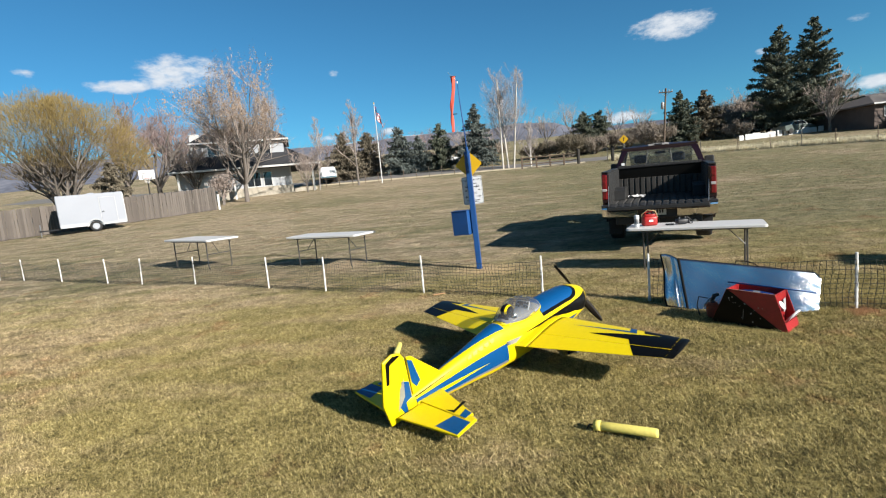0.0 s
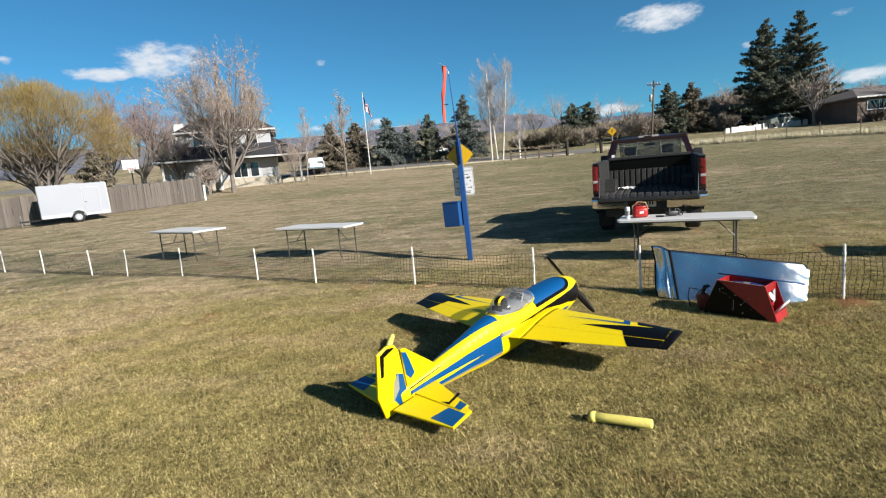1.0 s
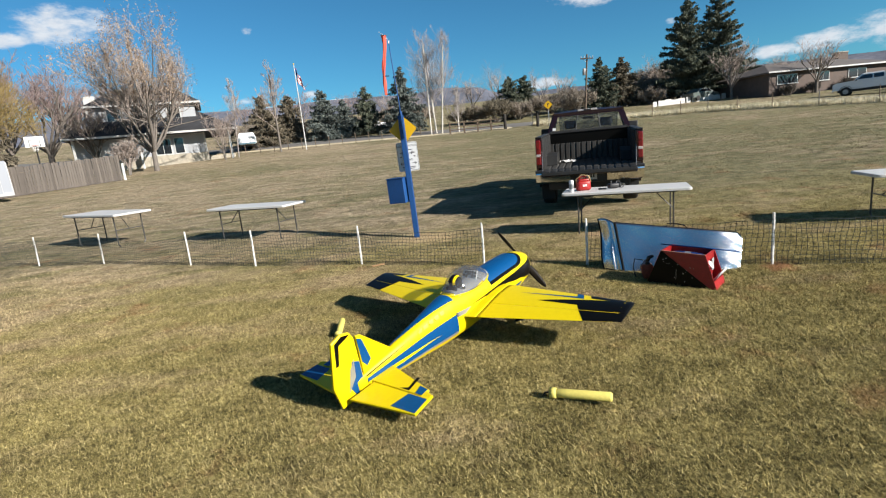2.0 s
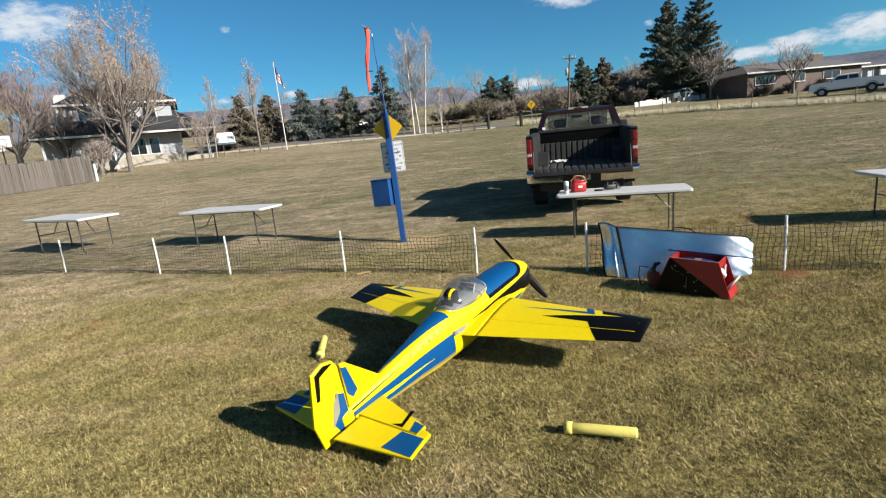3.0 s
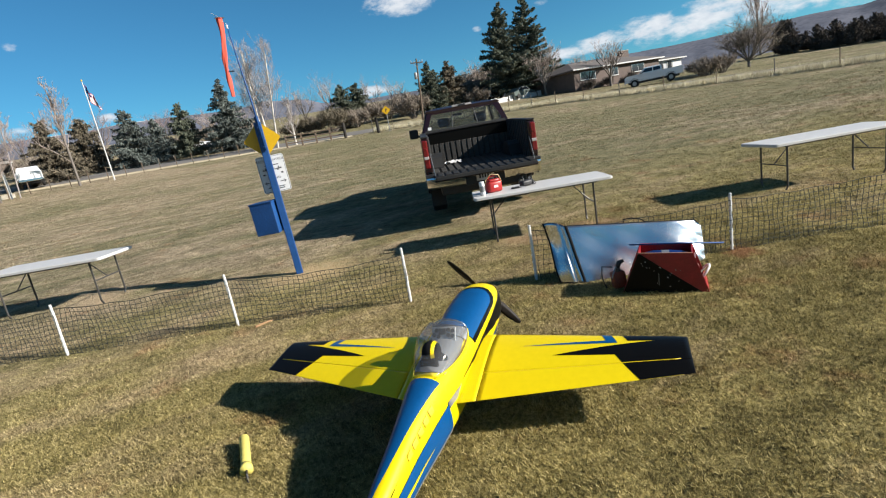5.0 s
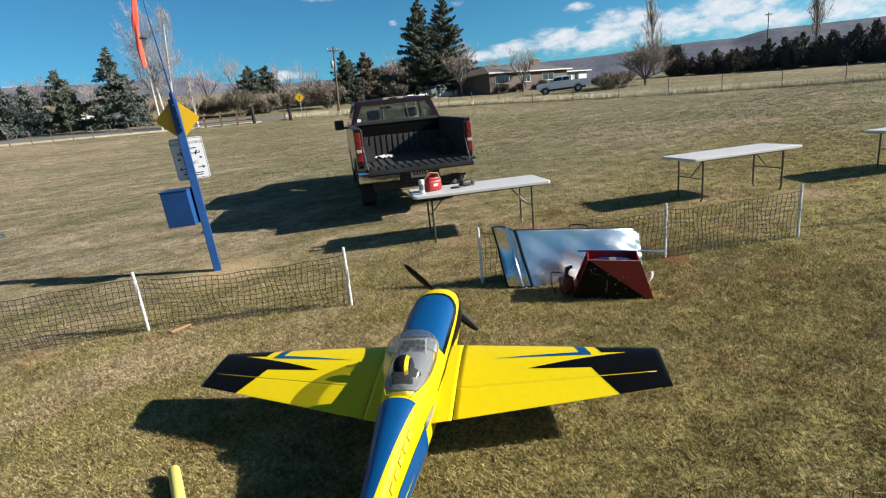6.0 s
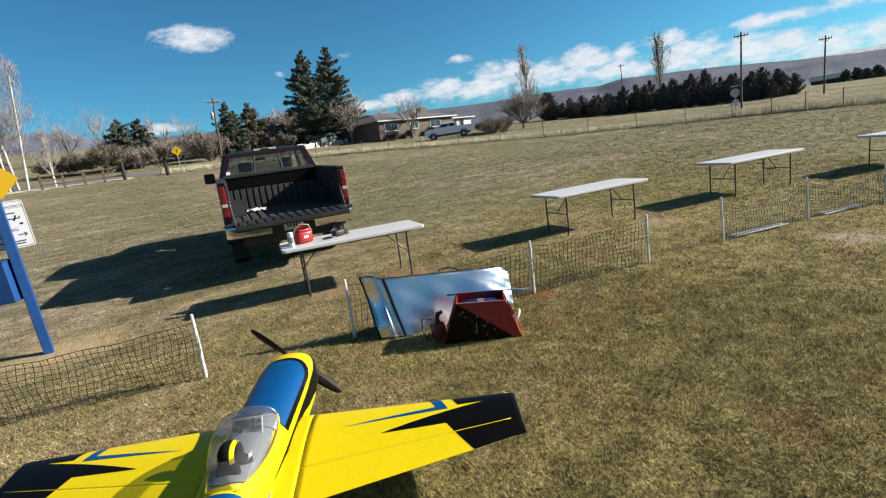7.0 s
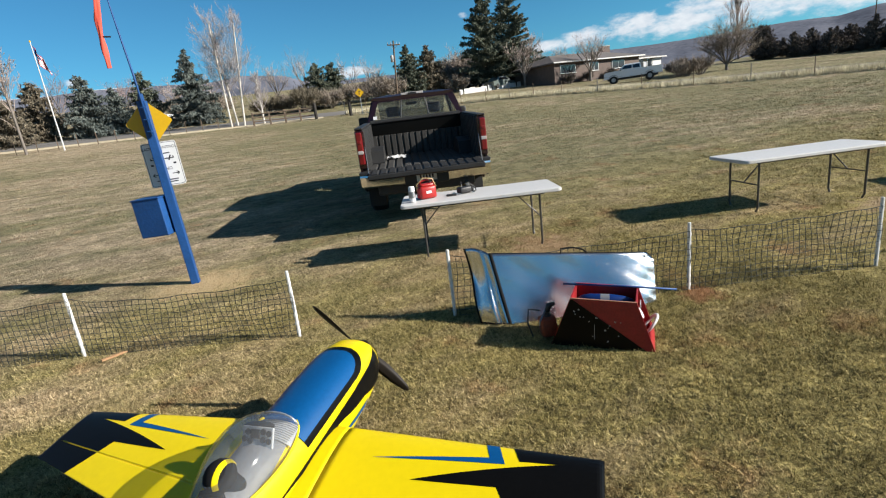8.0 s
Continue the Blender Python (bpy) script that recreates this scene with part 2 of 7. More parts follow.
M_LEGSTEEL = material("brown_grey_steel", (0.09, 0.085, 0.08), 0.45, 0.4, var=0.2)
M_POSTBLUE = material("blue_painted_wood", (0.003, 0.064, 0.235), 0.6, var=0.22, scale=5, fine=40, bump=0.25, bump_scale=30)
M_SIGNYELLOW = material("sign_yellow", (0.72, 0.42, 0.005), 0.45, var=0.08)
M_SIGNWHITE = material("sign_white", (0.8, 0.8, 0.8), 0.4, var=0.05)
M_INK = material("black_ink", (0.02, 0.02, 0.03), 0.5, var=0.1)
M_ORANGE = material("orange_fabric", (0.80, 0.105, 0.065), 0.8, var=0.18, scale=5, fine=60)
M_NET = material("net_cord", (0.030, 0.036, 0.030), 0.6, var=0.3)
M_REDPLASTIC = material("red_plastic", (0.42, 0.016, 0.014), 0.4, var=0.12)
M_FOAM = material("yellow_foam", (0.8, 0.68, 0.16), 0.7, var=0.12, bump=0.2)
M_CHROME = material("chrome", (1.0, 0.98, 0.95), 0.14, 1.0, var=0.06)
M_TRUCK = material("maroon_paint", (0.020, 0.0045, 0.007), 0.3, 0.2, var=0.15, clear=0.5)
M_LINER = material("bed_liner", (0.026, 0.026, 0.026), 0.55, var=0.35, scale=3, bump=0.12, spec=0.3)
# liner copy lightened for dust and for sunlight on floor and front wall
M_DUSTYSUNLINER = material("dusty_sunlit_liner", (0.055, 0.053, 0.050), 0.65, var=0.4, scale=2.5, fine=20, bump=0.12, spec=0.3)
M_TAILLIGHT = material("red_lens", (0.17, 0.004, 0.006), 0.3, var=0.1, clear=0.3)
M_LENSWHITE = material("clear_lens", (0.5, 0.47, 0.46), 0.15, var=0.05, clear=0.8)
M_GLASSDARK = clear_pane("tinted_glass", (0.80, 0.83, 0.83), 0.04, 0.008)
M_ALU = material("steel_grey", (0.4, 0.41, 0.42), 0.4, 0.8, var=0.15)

# ---- ground ----
def ground_material(name, blades=False):
    """Patchy straw and green turf; blades: for single blades, each with its own tone."""
    m = bpy.data.materials.new(name)
    m.use_nodes = True
    t = m.node_tree
    b = t.nodes["Principled BSDF"]
    b.inputs["Roughness"].default_value = 0.95
    b.inputs["Specular IOR Level"].default_value = 0.15
    tc = t.nodes.new("ShaderNodeTexCoord")

    def noise_node(scale, detail, rough=0.6, stretch=None):
        n = t.nodes.new("ShaderNodeTexNoise")
        n.inputs["Scale"].default_value, n.inputs["Detail"].default_value, n.inputs["Roughness"].default_value = scale, detail, rough
        if stretch:
            mp = t.nodes.new("ShaderNodeMapping")
            mp.inputs["Scale"].default_value = stretch
            mp.inputs["Rotation"].default_value = (0, 0, radians(24))
            t.links.new(tc.outputs["Object"], mp.inputs["Vector"])
            t.links.new(mp.outputs[0], n.inputs["Vector"])
        else:
            t.links.new(tc.outputs["Object"], n.inputs["Vector"])
        return n.outputs["Fac"]

    def ramp(fac, stops):
        r = t.nodes.new("ShaderNodeValToRGB")
        while len(r.color_ramp.elements) < len(stops):
            r.color_ramp.elements.new(0.5)
        for e, (p, c) in zip(r.color_ramp.elements, stops):
            e.position, e.color = p, (*c, 1)
        t.links.new(fac, r.inputs["Fac"])
        return r.outputs["Color"]

    def mix(fac, a, c, kind="MIX"):
        x = t.nodes.new("ShaderNodeMix")
        x.data_type, x.blend_type = "RGBA", kind
        if isinstance(fac, float):
            x.inputs["Factor"].default_value = fac
        else:
            t.links.new(fac, x.inputs["Factor"])
        for sock, v in (("A", a), ("B", c)):
            if isinstance(v, tuple):
                x.inputs[sock].default_value = (*v, 1)
            else:
                t.links.new(v, x.inputs[sock])
        return x.outputs["Result"]

    patch = noise_node(0.55, 5, 0.65, (1, 2.6, 1))
    patch2 = noise_node(0.13, 4, 0.6)
    tuft = noise_node(7, 5, 0.7)
    blade = noise_node(70, 4, 0.7)
    if blades:
        geo = t.nodes.new("ShaderNodeNewGeometry")
        blade = geo.outputs["Random Per Island"]
    near_straw = ramp(blade, [(0.12, (0.175, 0.127, 0.068)), (0.5, (0.40, 0.305, 0.180)), (0.88, (0.63, 0.495, 0.305))])
    far_straw = ramp(blade, [(0.12, (0.25, 0.195, 0.132)), (0.5, (0.385, 0.312, 0.218)), (0.88, (0.49, 0.41, 0.295))])
    near_green = ramp(blade, [(0.12, (0.110, 0.093, 0.034)), (0.5, (0.308, 0.254, 0.098)), (0.88, (0.53, 0.44, 0.21))])
    far_green = ramp(blade, [(0.12, (0.125, 0.115, 0.062)), (0.5, (0.215, 0.198, 0.112)), (0.88, (0.32, 0.285, 0.172))])
    f = t.nodes.new("ShaderNodeMath")
    f.operation = "MULTIPLY_ADD"
    f.inputs[1].default_value = 0.55
    t.links.new(patch, f.inputs[0])
    s = t.nodes.new("ShaderNodeMath")
    s.operation = "MULTIPLY"
    s.inputs[1].default_value = 0.45
    t.links.new(patch2, s.inputs[0])
    t.links.new(s.outputs[0], f.inputs[2])
    # greener towards the mown strip, drier beyond the net fence
    spot = t.nodes.new("ShaderNodeSeparateXYZ")
    t.links.new(tc.outputs["Object"], spot.inputs[0])
    drier = t.nodes.new("ShaderNodeMapRange")
    drier.inputs["From Min"].default_value, drier.inputs["From Max"].default_value = 2.0, 10.0
    drier.inputs["To Min"].default_value, drier.inputs["To Max"].default_value = -0.03, 0.035
    t.links.new(spot.outputs[1], drier.inputs["Value"])
    greener = t.nodes.new("ShaderNodeMapRange")
    greener.inputs["From Min"].default_value, greener.inputs["From Max"].default_value = -4.0, 8.0
    greener.inputs["To Min"].default_value, greener.inputs["To Max"].default_value = -0.01, -0.085
    t.links.new(spot.outputs[0], greener.inputs["Value"])
    both = t.nodes.new("ShaderNodeMath")
    t.links.new(drier.outputs[0], both.inputs[0])
    t.links.new(greener.outputs[0], both.inputs[1])
    total = t.nodes.new("ShaderNodeMath")
    t.links.new(f.outputs[0], total.inputs[0])
    t.links.new(both.outputs[0], total.inputs[1])
    # unmown and greyer beyond the net fence
    wild = t.nodes.new("ShaderNodeMapRange")
    wild.inputs["From Min"].default_value, wild.inputs["From Max"].default_value = 5.5, 11.5
    t.links.new(spot.outputs[1], wild.inputs["Value"])
    outer = t.nodes.new("ShaderNodeMapRange")
    outer.inputs["From Min"].default_value, outer.inputs["From Max"].default_value = 9.0, 18.0
    outer.inputs["To Max"].default_value = 0.8
    t.links.new(spot.outputs[0], outer.inputs["Value"])
    unmown = t.nodes.new("ShaderNodeMath")
    unmown.operation = "MAXIMUM"
    t.links.new(wild.outputs[0], unmown.inputs[0])
    t.links.new(outer.outputs[0], unmown.inputs[1])
    straw = mix(unmown.outputs[0], near_straw, far_straw)
    green = mix(unmown.outputs[0], near_green, far_green)
    mixf = ramp(total.outputs[0], [(0.43, (0, 0, 0)), (0.57, (1, 1, 1))])
    col = mix(mixf, green, straw)
    russet = noise_node(1.3, 6, 0.7)
    col = mix(ramp(russet, [(0.57, (0, 0, 0)), (0.70, (0.6, 0.6, 0.6))]), col, ramp(blade, [(0.2, (0.16, 0.065, 0.028)), (0.8, (0.46, 0.25, 0.14))]))
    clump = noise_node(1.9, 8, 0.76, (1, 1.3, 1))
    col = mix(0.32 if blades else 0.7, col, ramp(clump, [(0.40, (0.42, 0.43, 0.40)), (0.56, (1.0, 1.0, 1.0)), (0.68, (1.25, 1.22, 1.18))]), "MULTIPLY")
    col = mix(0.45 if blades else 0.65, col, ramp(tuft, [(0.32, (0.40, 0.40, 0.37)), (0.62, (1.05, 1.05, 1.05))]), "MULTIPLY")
    # shade in the gaps between finger-wide tufts, painted as a mottle
    gap_shade = noise_node(34, 3, 0.6)
    col = mix(0.85, col, ramp(gap_shade, [(0.36, (0.54, 0.52, 0.48)), (0.50, (1.10, 1.09, 1.06)), (0.66, (1.48, 1.46, 1.40))]), "MULTIPLY")
    # trodden spots of bare soil and straw
    for cx, cy, rad, tone in ((4.15, 6.95, 0.55, (0.40, 0.27, 0.165)), (3.2, 7.35, 0.35, (0.40, 0.28, 0.17)), (7.75, 5.0, 0.5, (0.42, 0.30, 0.19)), (0.55, 8.75, 0.7, (0.52, 0.38, 0.21)),
                              (-2.4, 10.6, 0.6, (0.46, 0.35, 0.23)), (4.12, 4.9, 0.2, (0.34, 0.16, 0.085)), (7.2, 2.55, 0.4, (0.50, 0.40, 0.28))):
        off = t.nodes.new("ShaderNodeVectorMath")
        off.operation = "DISTANCE"
        flat = t.nodes.new("ShaderNodeCombineXYZ")
        t.links.new(spot.outputs[0], flat.inputs[0])
        t.links.new(spot.outputs[1], flat.inputs[1])
        off.inputs[1].default_value = (cx, cy, 0)
        t.links.new(flat.outputs[0], off.inputs[0])
        ragged = t.nodes.new("ShaderNodeMath")
        ragged.operation = "MULTIPLY_ADD"
        ragged.inputs[1].default_value = rad * 2.2
        t.links.new(tuft, ragged.inputs[0])
        t.links.new(off.outputs["Value"], ragged.inputs[2])
        worn = t.nodes.new("ShaderNodeMapRange")
        worn.inputs["From Min"].default_value, worn.inputs["From Max"].default_value = rad * 1.5, rad * 2.1
        worn.inputs["To Min"].default_value, worn.inputs["To Max"].default_value = 0.75, 0.0
        t.links.new(ragged.outputs[0], worn.inputs["Value"])
        col = mix(worn.outputs[0], col, tone)
    t.links.new(col, b.inputs["Base Color"])
    if blades:
        return m
    bp = t.nodes.new("ShaderNodeBump")
    bp.inputs["Strength"].default_value, bp.inputs["Distance"].default_value = 0.9, 0.035
    hsum = t.nodes.new("ShaderNodeMath")
    hsum.operation = "ADD"
    t.links.new(tuft, hsum.inputs[0])
    t.links.new(blade, hsum.inputs[1])
    t.links.new(hsum.outputs[0], bp.inputs["Height"])
    t.links.new(bp.outputs[0], b.inputs["Normal"])
    return m


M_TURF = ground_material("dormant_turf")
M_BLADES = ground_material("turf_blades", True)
axis_x = np.concatenate([-np.geomspace(4800, 140, 14), np.arange(-129, 130.5, 1.5), np.geomspace(140, 4800, 14)])
axis_y = np.concatenate([-np.geomspace(4800, 70, 14), np.arange(-60, 111, 1.5), np.geomspace(120, 4800, 14)])
GX, GY = np.meshgrid(axis_x, axis_y)
GZ = np.vectorize(g)(GX, GY)
gv = np.stack([GX.ravel(), GY.ravel(), GZ.ravel()], 1)
nx, ny = len(axis_x), len(axis_y)
i0 = (np.arange(ny - 1)[:, None] * nx + np.arange(nx - 1)[None, :]).ravel()
gt = np.concatenate([np.stack([i0, i0 + 1, i0 + nx + 1], 1), np.stack([i0, i0 + nx + 1, i0 + nx], 1)])
ground = new("ground", tri_mesh("ground", gv, gt))
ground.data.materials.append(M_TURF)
ground.data.polygons.foreach_set("use_smooth", [True] * len(ground.data.polygons))
tagged(ground, "dormant straw and green mown grass field, gently rising", "ground", kind="structure")

# ---- low net fence on white posts ----
POSTS = [(-15.5, 14.6), (-12.97, 13.44), (-11.85, 12.98), (-10.08, 12.12), (-8.2, 11.18), (-7.0, 10.6), (-5.47, 10.0), (-3.48, 8.89), (-2.22, 8.17),
         (-0.49, 7.39), (1.17, 6.45), (2.37, 5.9), (4.12, 5.0), (5.56, 4.32), (6.69, 3.8), (8.22, 3.12), (9.36, 2.35), (11.2, 1.4)]
GAPS = {10, 13}
rng = random.Random(3)
POST_H = 0.58
tops = []
fence = thing("net_fence", Matrix(), "low black net fence tied to short white plastic posts", "fence")
for k, (px, py) in enumerate(POSTS):
    lx, ly = rng.uniform(-0.02, 0.02), rng.uniform(-0.02, 0.02)
    b = Vector((px, py, g(px, py) - 0.05))
    t = Vector((px + lx, py + ly, g(px, py) + POST_H))
    bm = tube([b, b.lerp(t, 0.5) + Vector((0.003, 0, 0)), t, t + Vector((0, 0, 0.004))], [0.0135, 0.0135, 0.0135, 0.010], 10)
    post = part("post", bm, M_PVC, fence, smooth=False)
    if k in (8, 9, 10, 11, 12, 13):
        # cord lashed round the post at each knot
        for q in range(7):
            c = b.lerp(t, 0.16 + q * 0.115)
            part("lashing", tube([c + Vector((0.0, 0, -0.012)), c + Vector((0.001, 0, 0.012))], [0.0165, 0.0165], 8), M_PVC, post)
    tops.append((b, t))


def net_panel(a, b, drop, seed):
    """A square-meshed net between two posts; it sags between them."""
    r = random.Random(seed)
    (b0, t0), (b1, t1) = a, b
    length = (b1 - b0).length
    n, rows = max(6, round(length / 0.052)), 10
    ph = r.uniform(0, 6)

    def at(u, v):
        lo, hi = b0.lerp(b1, u), t0.lerp(t1, u)
        sag = drop * 4 * u * (1 - u)
        z0, z1 = lo.z + 0.055, hi.z - 0.06 - sag
        base = lo.lerp(hi, v)
        away = 0.015 * math.sin(u * 9 + ph) * (0.4 + v) + 0.006 * math.sin(u * 40 + v * 11 + ph)
        nrm = Vector((-(b1 - b0).y, (b1 - b0).x, 0)).normalized()
        p = Vector((base.x, base.y, z0 + (z1 - z0) * v)) + nrm * away
        p.z += 0.006 * math.sin(u * 23 + v * 5 + ph)
        return p + (b1 - b0).normalized() * 0.012 * math.sin(v * 6 + u * 14 + ph)

    verts, tris = [], []

    def bar(p, q, w):
        d = (q - p).normalized()
        u = d.orthogonal().normalized()
        v = d.cross(u)
        k = len(verts)
        for e in (p, q):
            for a in (0, 2.094, 4.189):
                verts.append(e + (u * math.cos(a) + v * math.sin(a)) * w)
        for i in range(3):
            j = (i + 1) % 3
            tris.extend([(k + i, k + j, k + 3 + j), (k + i, k + 3 + j, k + 3 + i)])

    grid = [[at(i / n, j / rows) for j in range(rows + 1)] for i in range(n + 1)]
    for i in range(n + 1):
        for j in range(rows + 1):
            if i < n:
                bar(grid[i][j], grid[i + 1][j], 0.0028 if j not in (0, rows) else 0.0035)
            if j < rows:
                bar(grid[i][j], grid[i][j + 1], 0.0028)
    return tri_mesh("net", verts, tris)


for k in range(len(POSTS) - 1):
    if k in GAPS:
        continue
    part("net", net_panel(tops[k], tops[k + 1], (0.03, 0.06, 0.10, 0.05)[k % 4] if k < 14 else 0.16, k), M_NET, fence)

# ---- model aeroplane ----
def make_plane():
    # x ahead, y to its left, z up; origin on the centre line at the wing's leading edge
    plane = thing("model_airplane", pose(0.857, 4.581, 0.285, 1.0, -8.5, 45.4),
                  "large yellow, blue and black aerobatic model airplane parked on the grass", "model airplane")
    HALF = 1.355

    def le(s):
        return 0.06 * (1 - s / HALF)

    def te(s):
        return -0.64 + 0.315 * s / HALF

    def thick(u, c):
        u = min(max(u, 0.0), 1.0)
        return 5 * 0.135 * c * (0.2969 * math.sqrt(u) - 0.126 * u - 0.3516 * u * u + 0.2843 * u ** 3 - 0.1015 * u ** 4)

    def skin(s, u, up=1):
        c = le(s) - te(s)
        lift = thick(u, c)
        if s > HALF - 0.03:
            lift *= max(0.25, math.sqrt(max(0.0, 1 - ((s - HALF + 0.03) / 0.031) ** 2)))
        return le(s) - u * c, up * lift

    def wing_ring(s, side, u0, u1, n=12):
        us = [u0 + (u1 - u0) * (1 - math.cos(math.pi * k / n)) / 2 for k in range(n + 1)]
        top = [(*skin(s, u, 1), u) for u in us]
        bot = [(*skin(s, u, -1), u) for u in reversed(us)]
        if u0 == 0:
            bot = bot[:-1]
        return [(x, side * s, z) for x, z, _ in top] + [(x, side * s, z) for x, z, _ in bot]

    spans = [0.10 + (HALF - 0.10) * k / 22 for k in range(22)]
    HINGE = 0.66
    for side in (1, -1):
        inner = [s for s in spans if s <= 0.24] + [0.235]
        wing = part("wing", loft([wing_ring(s, side, 0, 1.0) for s in sorted(inner)]), M_YELLOW, plane, smooth=True)
        panel = part("wing_panel", loft([wing_ring(s, side, 0, HINGE) for s in [0.235] + [s for s in spans if s > 0.25]]), M_YELLOW, wing, smooth=True)
        aileron = part("aileron", loft([wing_ring(s, side, HINGE + 0.012, 1.0, 8) for s in [0.240] + [s for s in spans if s > 0.25]]), M_YELLOW, wing, smooth=True)

        def decal(name, poly, mat, parent, lift=0.0015):
            """A film patch on the wing's upper skin; poly holds (span, chord fraction)."""
            bm = bmesh.new()
            bm.faces.new([bm.verts.new((s, u, 0)) for s, u in poly])
            for k in range(1, 30):
                for co, no in (((k * 0.0467, 0, 0), (1, 0, 0)), ((0, k / 30, 0), (0, 1, 0))):
                    bmesh.ops.bisect_plane(bm, geom=bm.verts[:] + bm.edges[:] + bm.faces[:], plane_co=co, plane_no=no)
            bmesh.ops.triangulate(bm, faces=bm.faces)
            for v in bm.verts:
                s, u = v.co.x, v.co.y
                x, z = skin(s, u)
                v.co = (x, side * s, z + lift)
            return part(name, bm, mat, parent, smooth=True)

        for name, u0, u1, own in (("tip_cap", 0, HINGE, panel), ("tip_cap", HINGE + 0.008, 1.0, aileron)):
            part(name, loft([wing_ring(s, side, u0, u1) for s in (spans[-1], HALF - 0.04, HALF - 0.028, HALF - 0.018, HALF - 0.009, HALF - 0.003, HALF)]), M_BLACK, own)
        T = spans[-1] + 0.0006
        decal("black_tip", [(1.0, 0.004), (1.035, 0.2), (1.19, 0.19), (0.62, 0.47), (0.965, 0.5), (1.0, 0.655), (T, 0.655), (T, 0.004)], M_BLACK, panel)
        decal("black_tip", [(1.004, 0.672), (1.085, 1.0), (T, 1.0), (T, 0.672)], M_BLACK, aileron)
        decal("blue_chevron", [(0.885, 0.01), (0.94, 0.01), (0.98, 0.25), (0.42, 0.30), (0.915, 0.19)], M_BLUE, panel)
        part("hinge_strip", tube([(skin(s, HINGE + 0.004)[0], side * s, skin(s, HINGE)[1] - 0.006) for s in (0.24, 0.8, 1.34)], 0.004, 6), M_YELLOW, wing)

    # fuselage: station, half width, top, bottom
    SHAPE = [(0.625, 0.055, 0.05, -0.06), (0.615, 0.10, 0.085, -0.10), (0.585, 0.138, 0.118, -0.135), (0.51, 0.160, 0.140, -0.165), (0.40, 0.167, 0.158, -0.185), (0.2, 0.169, 0.178, -0.20),
             (0.0, 0.165, 0.188, -0.20), (-0.25, 0.157, 0.192, -0.195), (-0.5, 0.143, 0.20, -0.19), (-0.70, 0.122, 0.205, -0.18), (-0.85, 0.104, 0.188, -0.17), (-1.05, 0.082, 0.16, -0.14),
             (-1.3, 0.066, 0.128, -0.105), (-1.55, 0.038, 0.092, -0.072), (-1.74, 0.018, 0.066, -0.05)]

    def section(x):
        st = SHAPE
        for a, b in zip(st, st[1:]):
            if b[0] <= x <= a[0]:
                f = (a[0] - x) / (a[0] - b[0])
                return [p + (q - p) * f for p, q in zip(a[1:], b[1:])]
        return st[-1][1:] if x < st[-1][0] else st[0][1:]

    def hull(x, deg, out=0.0):
        w, t, b = section(x)
        e = 2 / 2.5
        sn, cs = math.sin(radians(deg)), math.cos(radians(deg))
        y = -(w + out) * math.copysign(abs(sn) ** e, sn)
        z = ((t + out) if cs > 0 else (-b + out)) * math.copysign(abs(cs) ** e, cs)
        return (x, y, z)

    stations = sorted({round(0.625 - 0.0305 * k, 4) for k in range(80) if 0.625 - 0.0305 * k > -1.74} | {s[0] for s in SHAPE}, reverse=True)
    fuselage = part("fuselage", loft([[hull(x, k * 10) for k in range(36)] for x in stations]), M_YELLOW, plane, smooth=True)

    def hull_patch(name, poly, mat, out):
        bm = bmesh.new()
        bm.faces.new([bm.verts.new((x, d / 100, 0)) for x, d in poly])
        xs, ds = [p[0] for p in poly], [p[1] / 100 for p in poly]
        k = min(xs) // 0.03 * 0.03
        while k < max(xs):
            bmesh.ops.bisect_plane(bm, geom=bm.verts[:] + bm.edges[:] + bm.faces[:], plane_co=(k, 0, 0), plane_no=(1, 0, 0))
            k += 0.03
        k = min(ds) // 0.07 * 0.07
        while k < max(ds):
            bmesh.ops.bisect_plane(bm, geom=bm.verts[:] + bm.edges[:] + bm.faces[:], plane_co=(0, k, 0), plane_no=(0, 1, 0))
            k += 0.07
        bmesh.ops.triangulate(bm, faces=bm.faces)
        for v in bm.verts:
            v.co = hull(v.co.x, v.co.y * 100, out)
        return part(name, bm, mat, fuselage, smooth=True)

    def deck(front, half):
        pts = [(-0.17, -half), (-0.17, half)]
        for k in range(13):
            a = math.pi * k / 12
            pts.append((front - 0.16 + 0.16 * math.sin(a), half * math.cos(a)))
        return pts

    hull_patch("black_border", deck(0.475, 66), M_BLACK, 0.0025)
    hull_patch("blue_deck", deck(0.435, 55), M_BLUE, 0.005)
    hull_patch("blue_wedge", [(-0.655, -92), (-0.655, 38), (-1.0, 16), (-1.5, -14), (-1.3, -60), (-1.0, -84)], M_BLUE, 0.003)
    for sg in (1, -1):
        hull_patch("black_flash", [(0.612, 48 * sg), (0.612, 140 * sg), (0.50, 118 * sg), (0.32, 98 * sg), (0.05, 87 * sg), (-0.50, 78 * sg), (-0.10, 77 * sg), (0.25, 76 * sg), (0.45, 72 * sg), (0.55, 62 * sg)], M_BLACK, 0.003)
        hull_patch("blue_sliver", [(0.36, 112 * sg), (0.30, 120 * sg), (-0.05, 96 * sg)], M_BLUE, 0.003)
        hull_patch("silver_flash", [(-0.50, 80 * sg), (-0.69, 75 * sg), (-0.69, 84 * sg), (-0.58, 87 * sg)], M_SILVERFILM, 0.003)
        hull_patch("blue_band", [(-0.69, 78 * sg), (-0.69, 120 * sg), (-1.66, 116 * sg), (-1.66, 68 * sg)], M_BLUE, 0.0045)
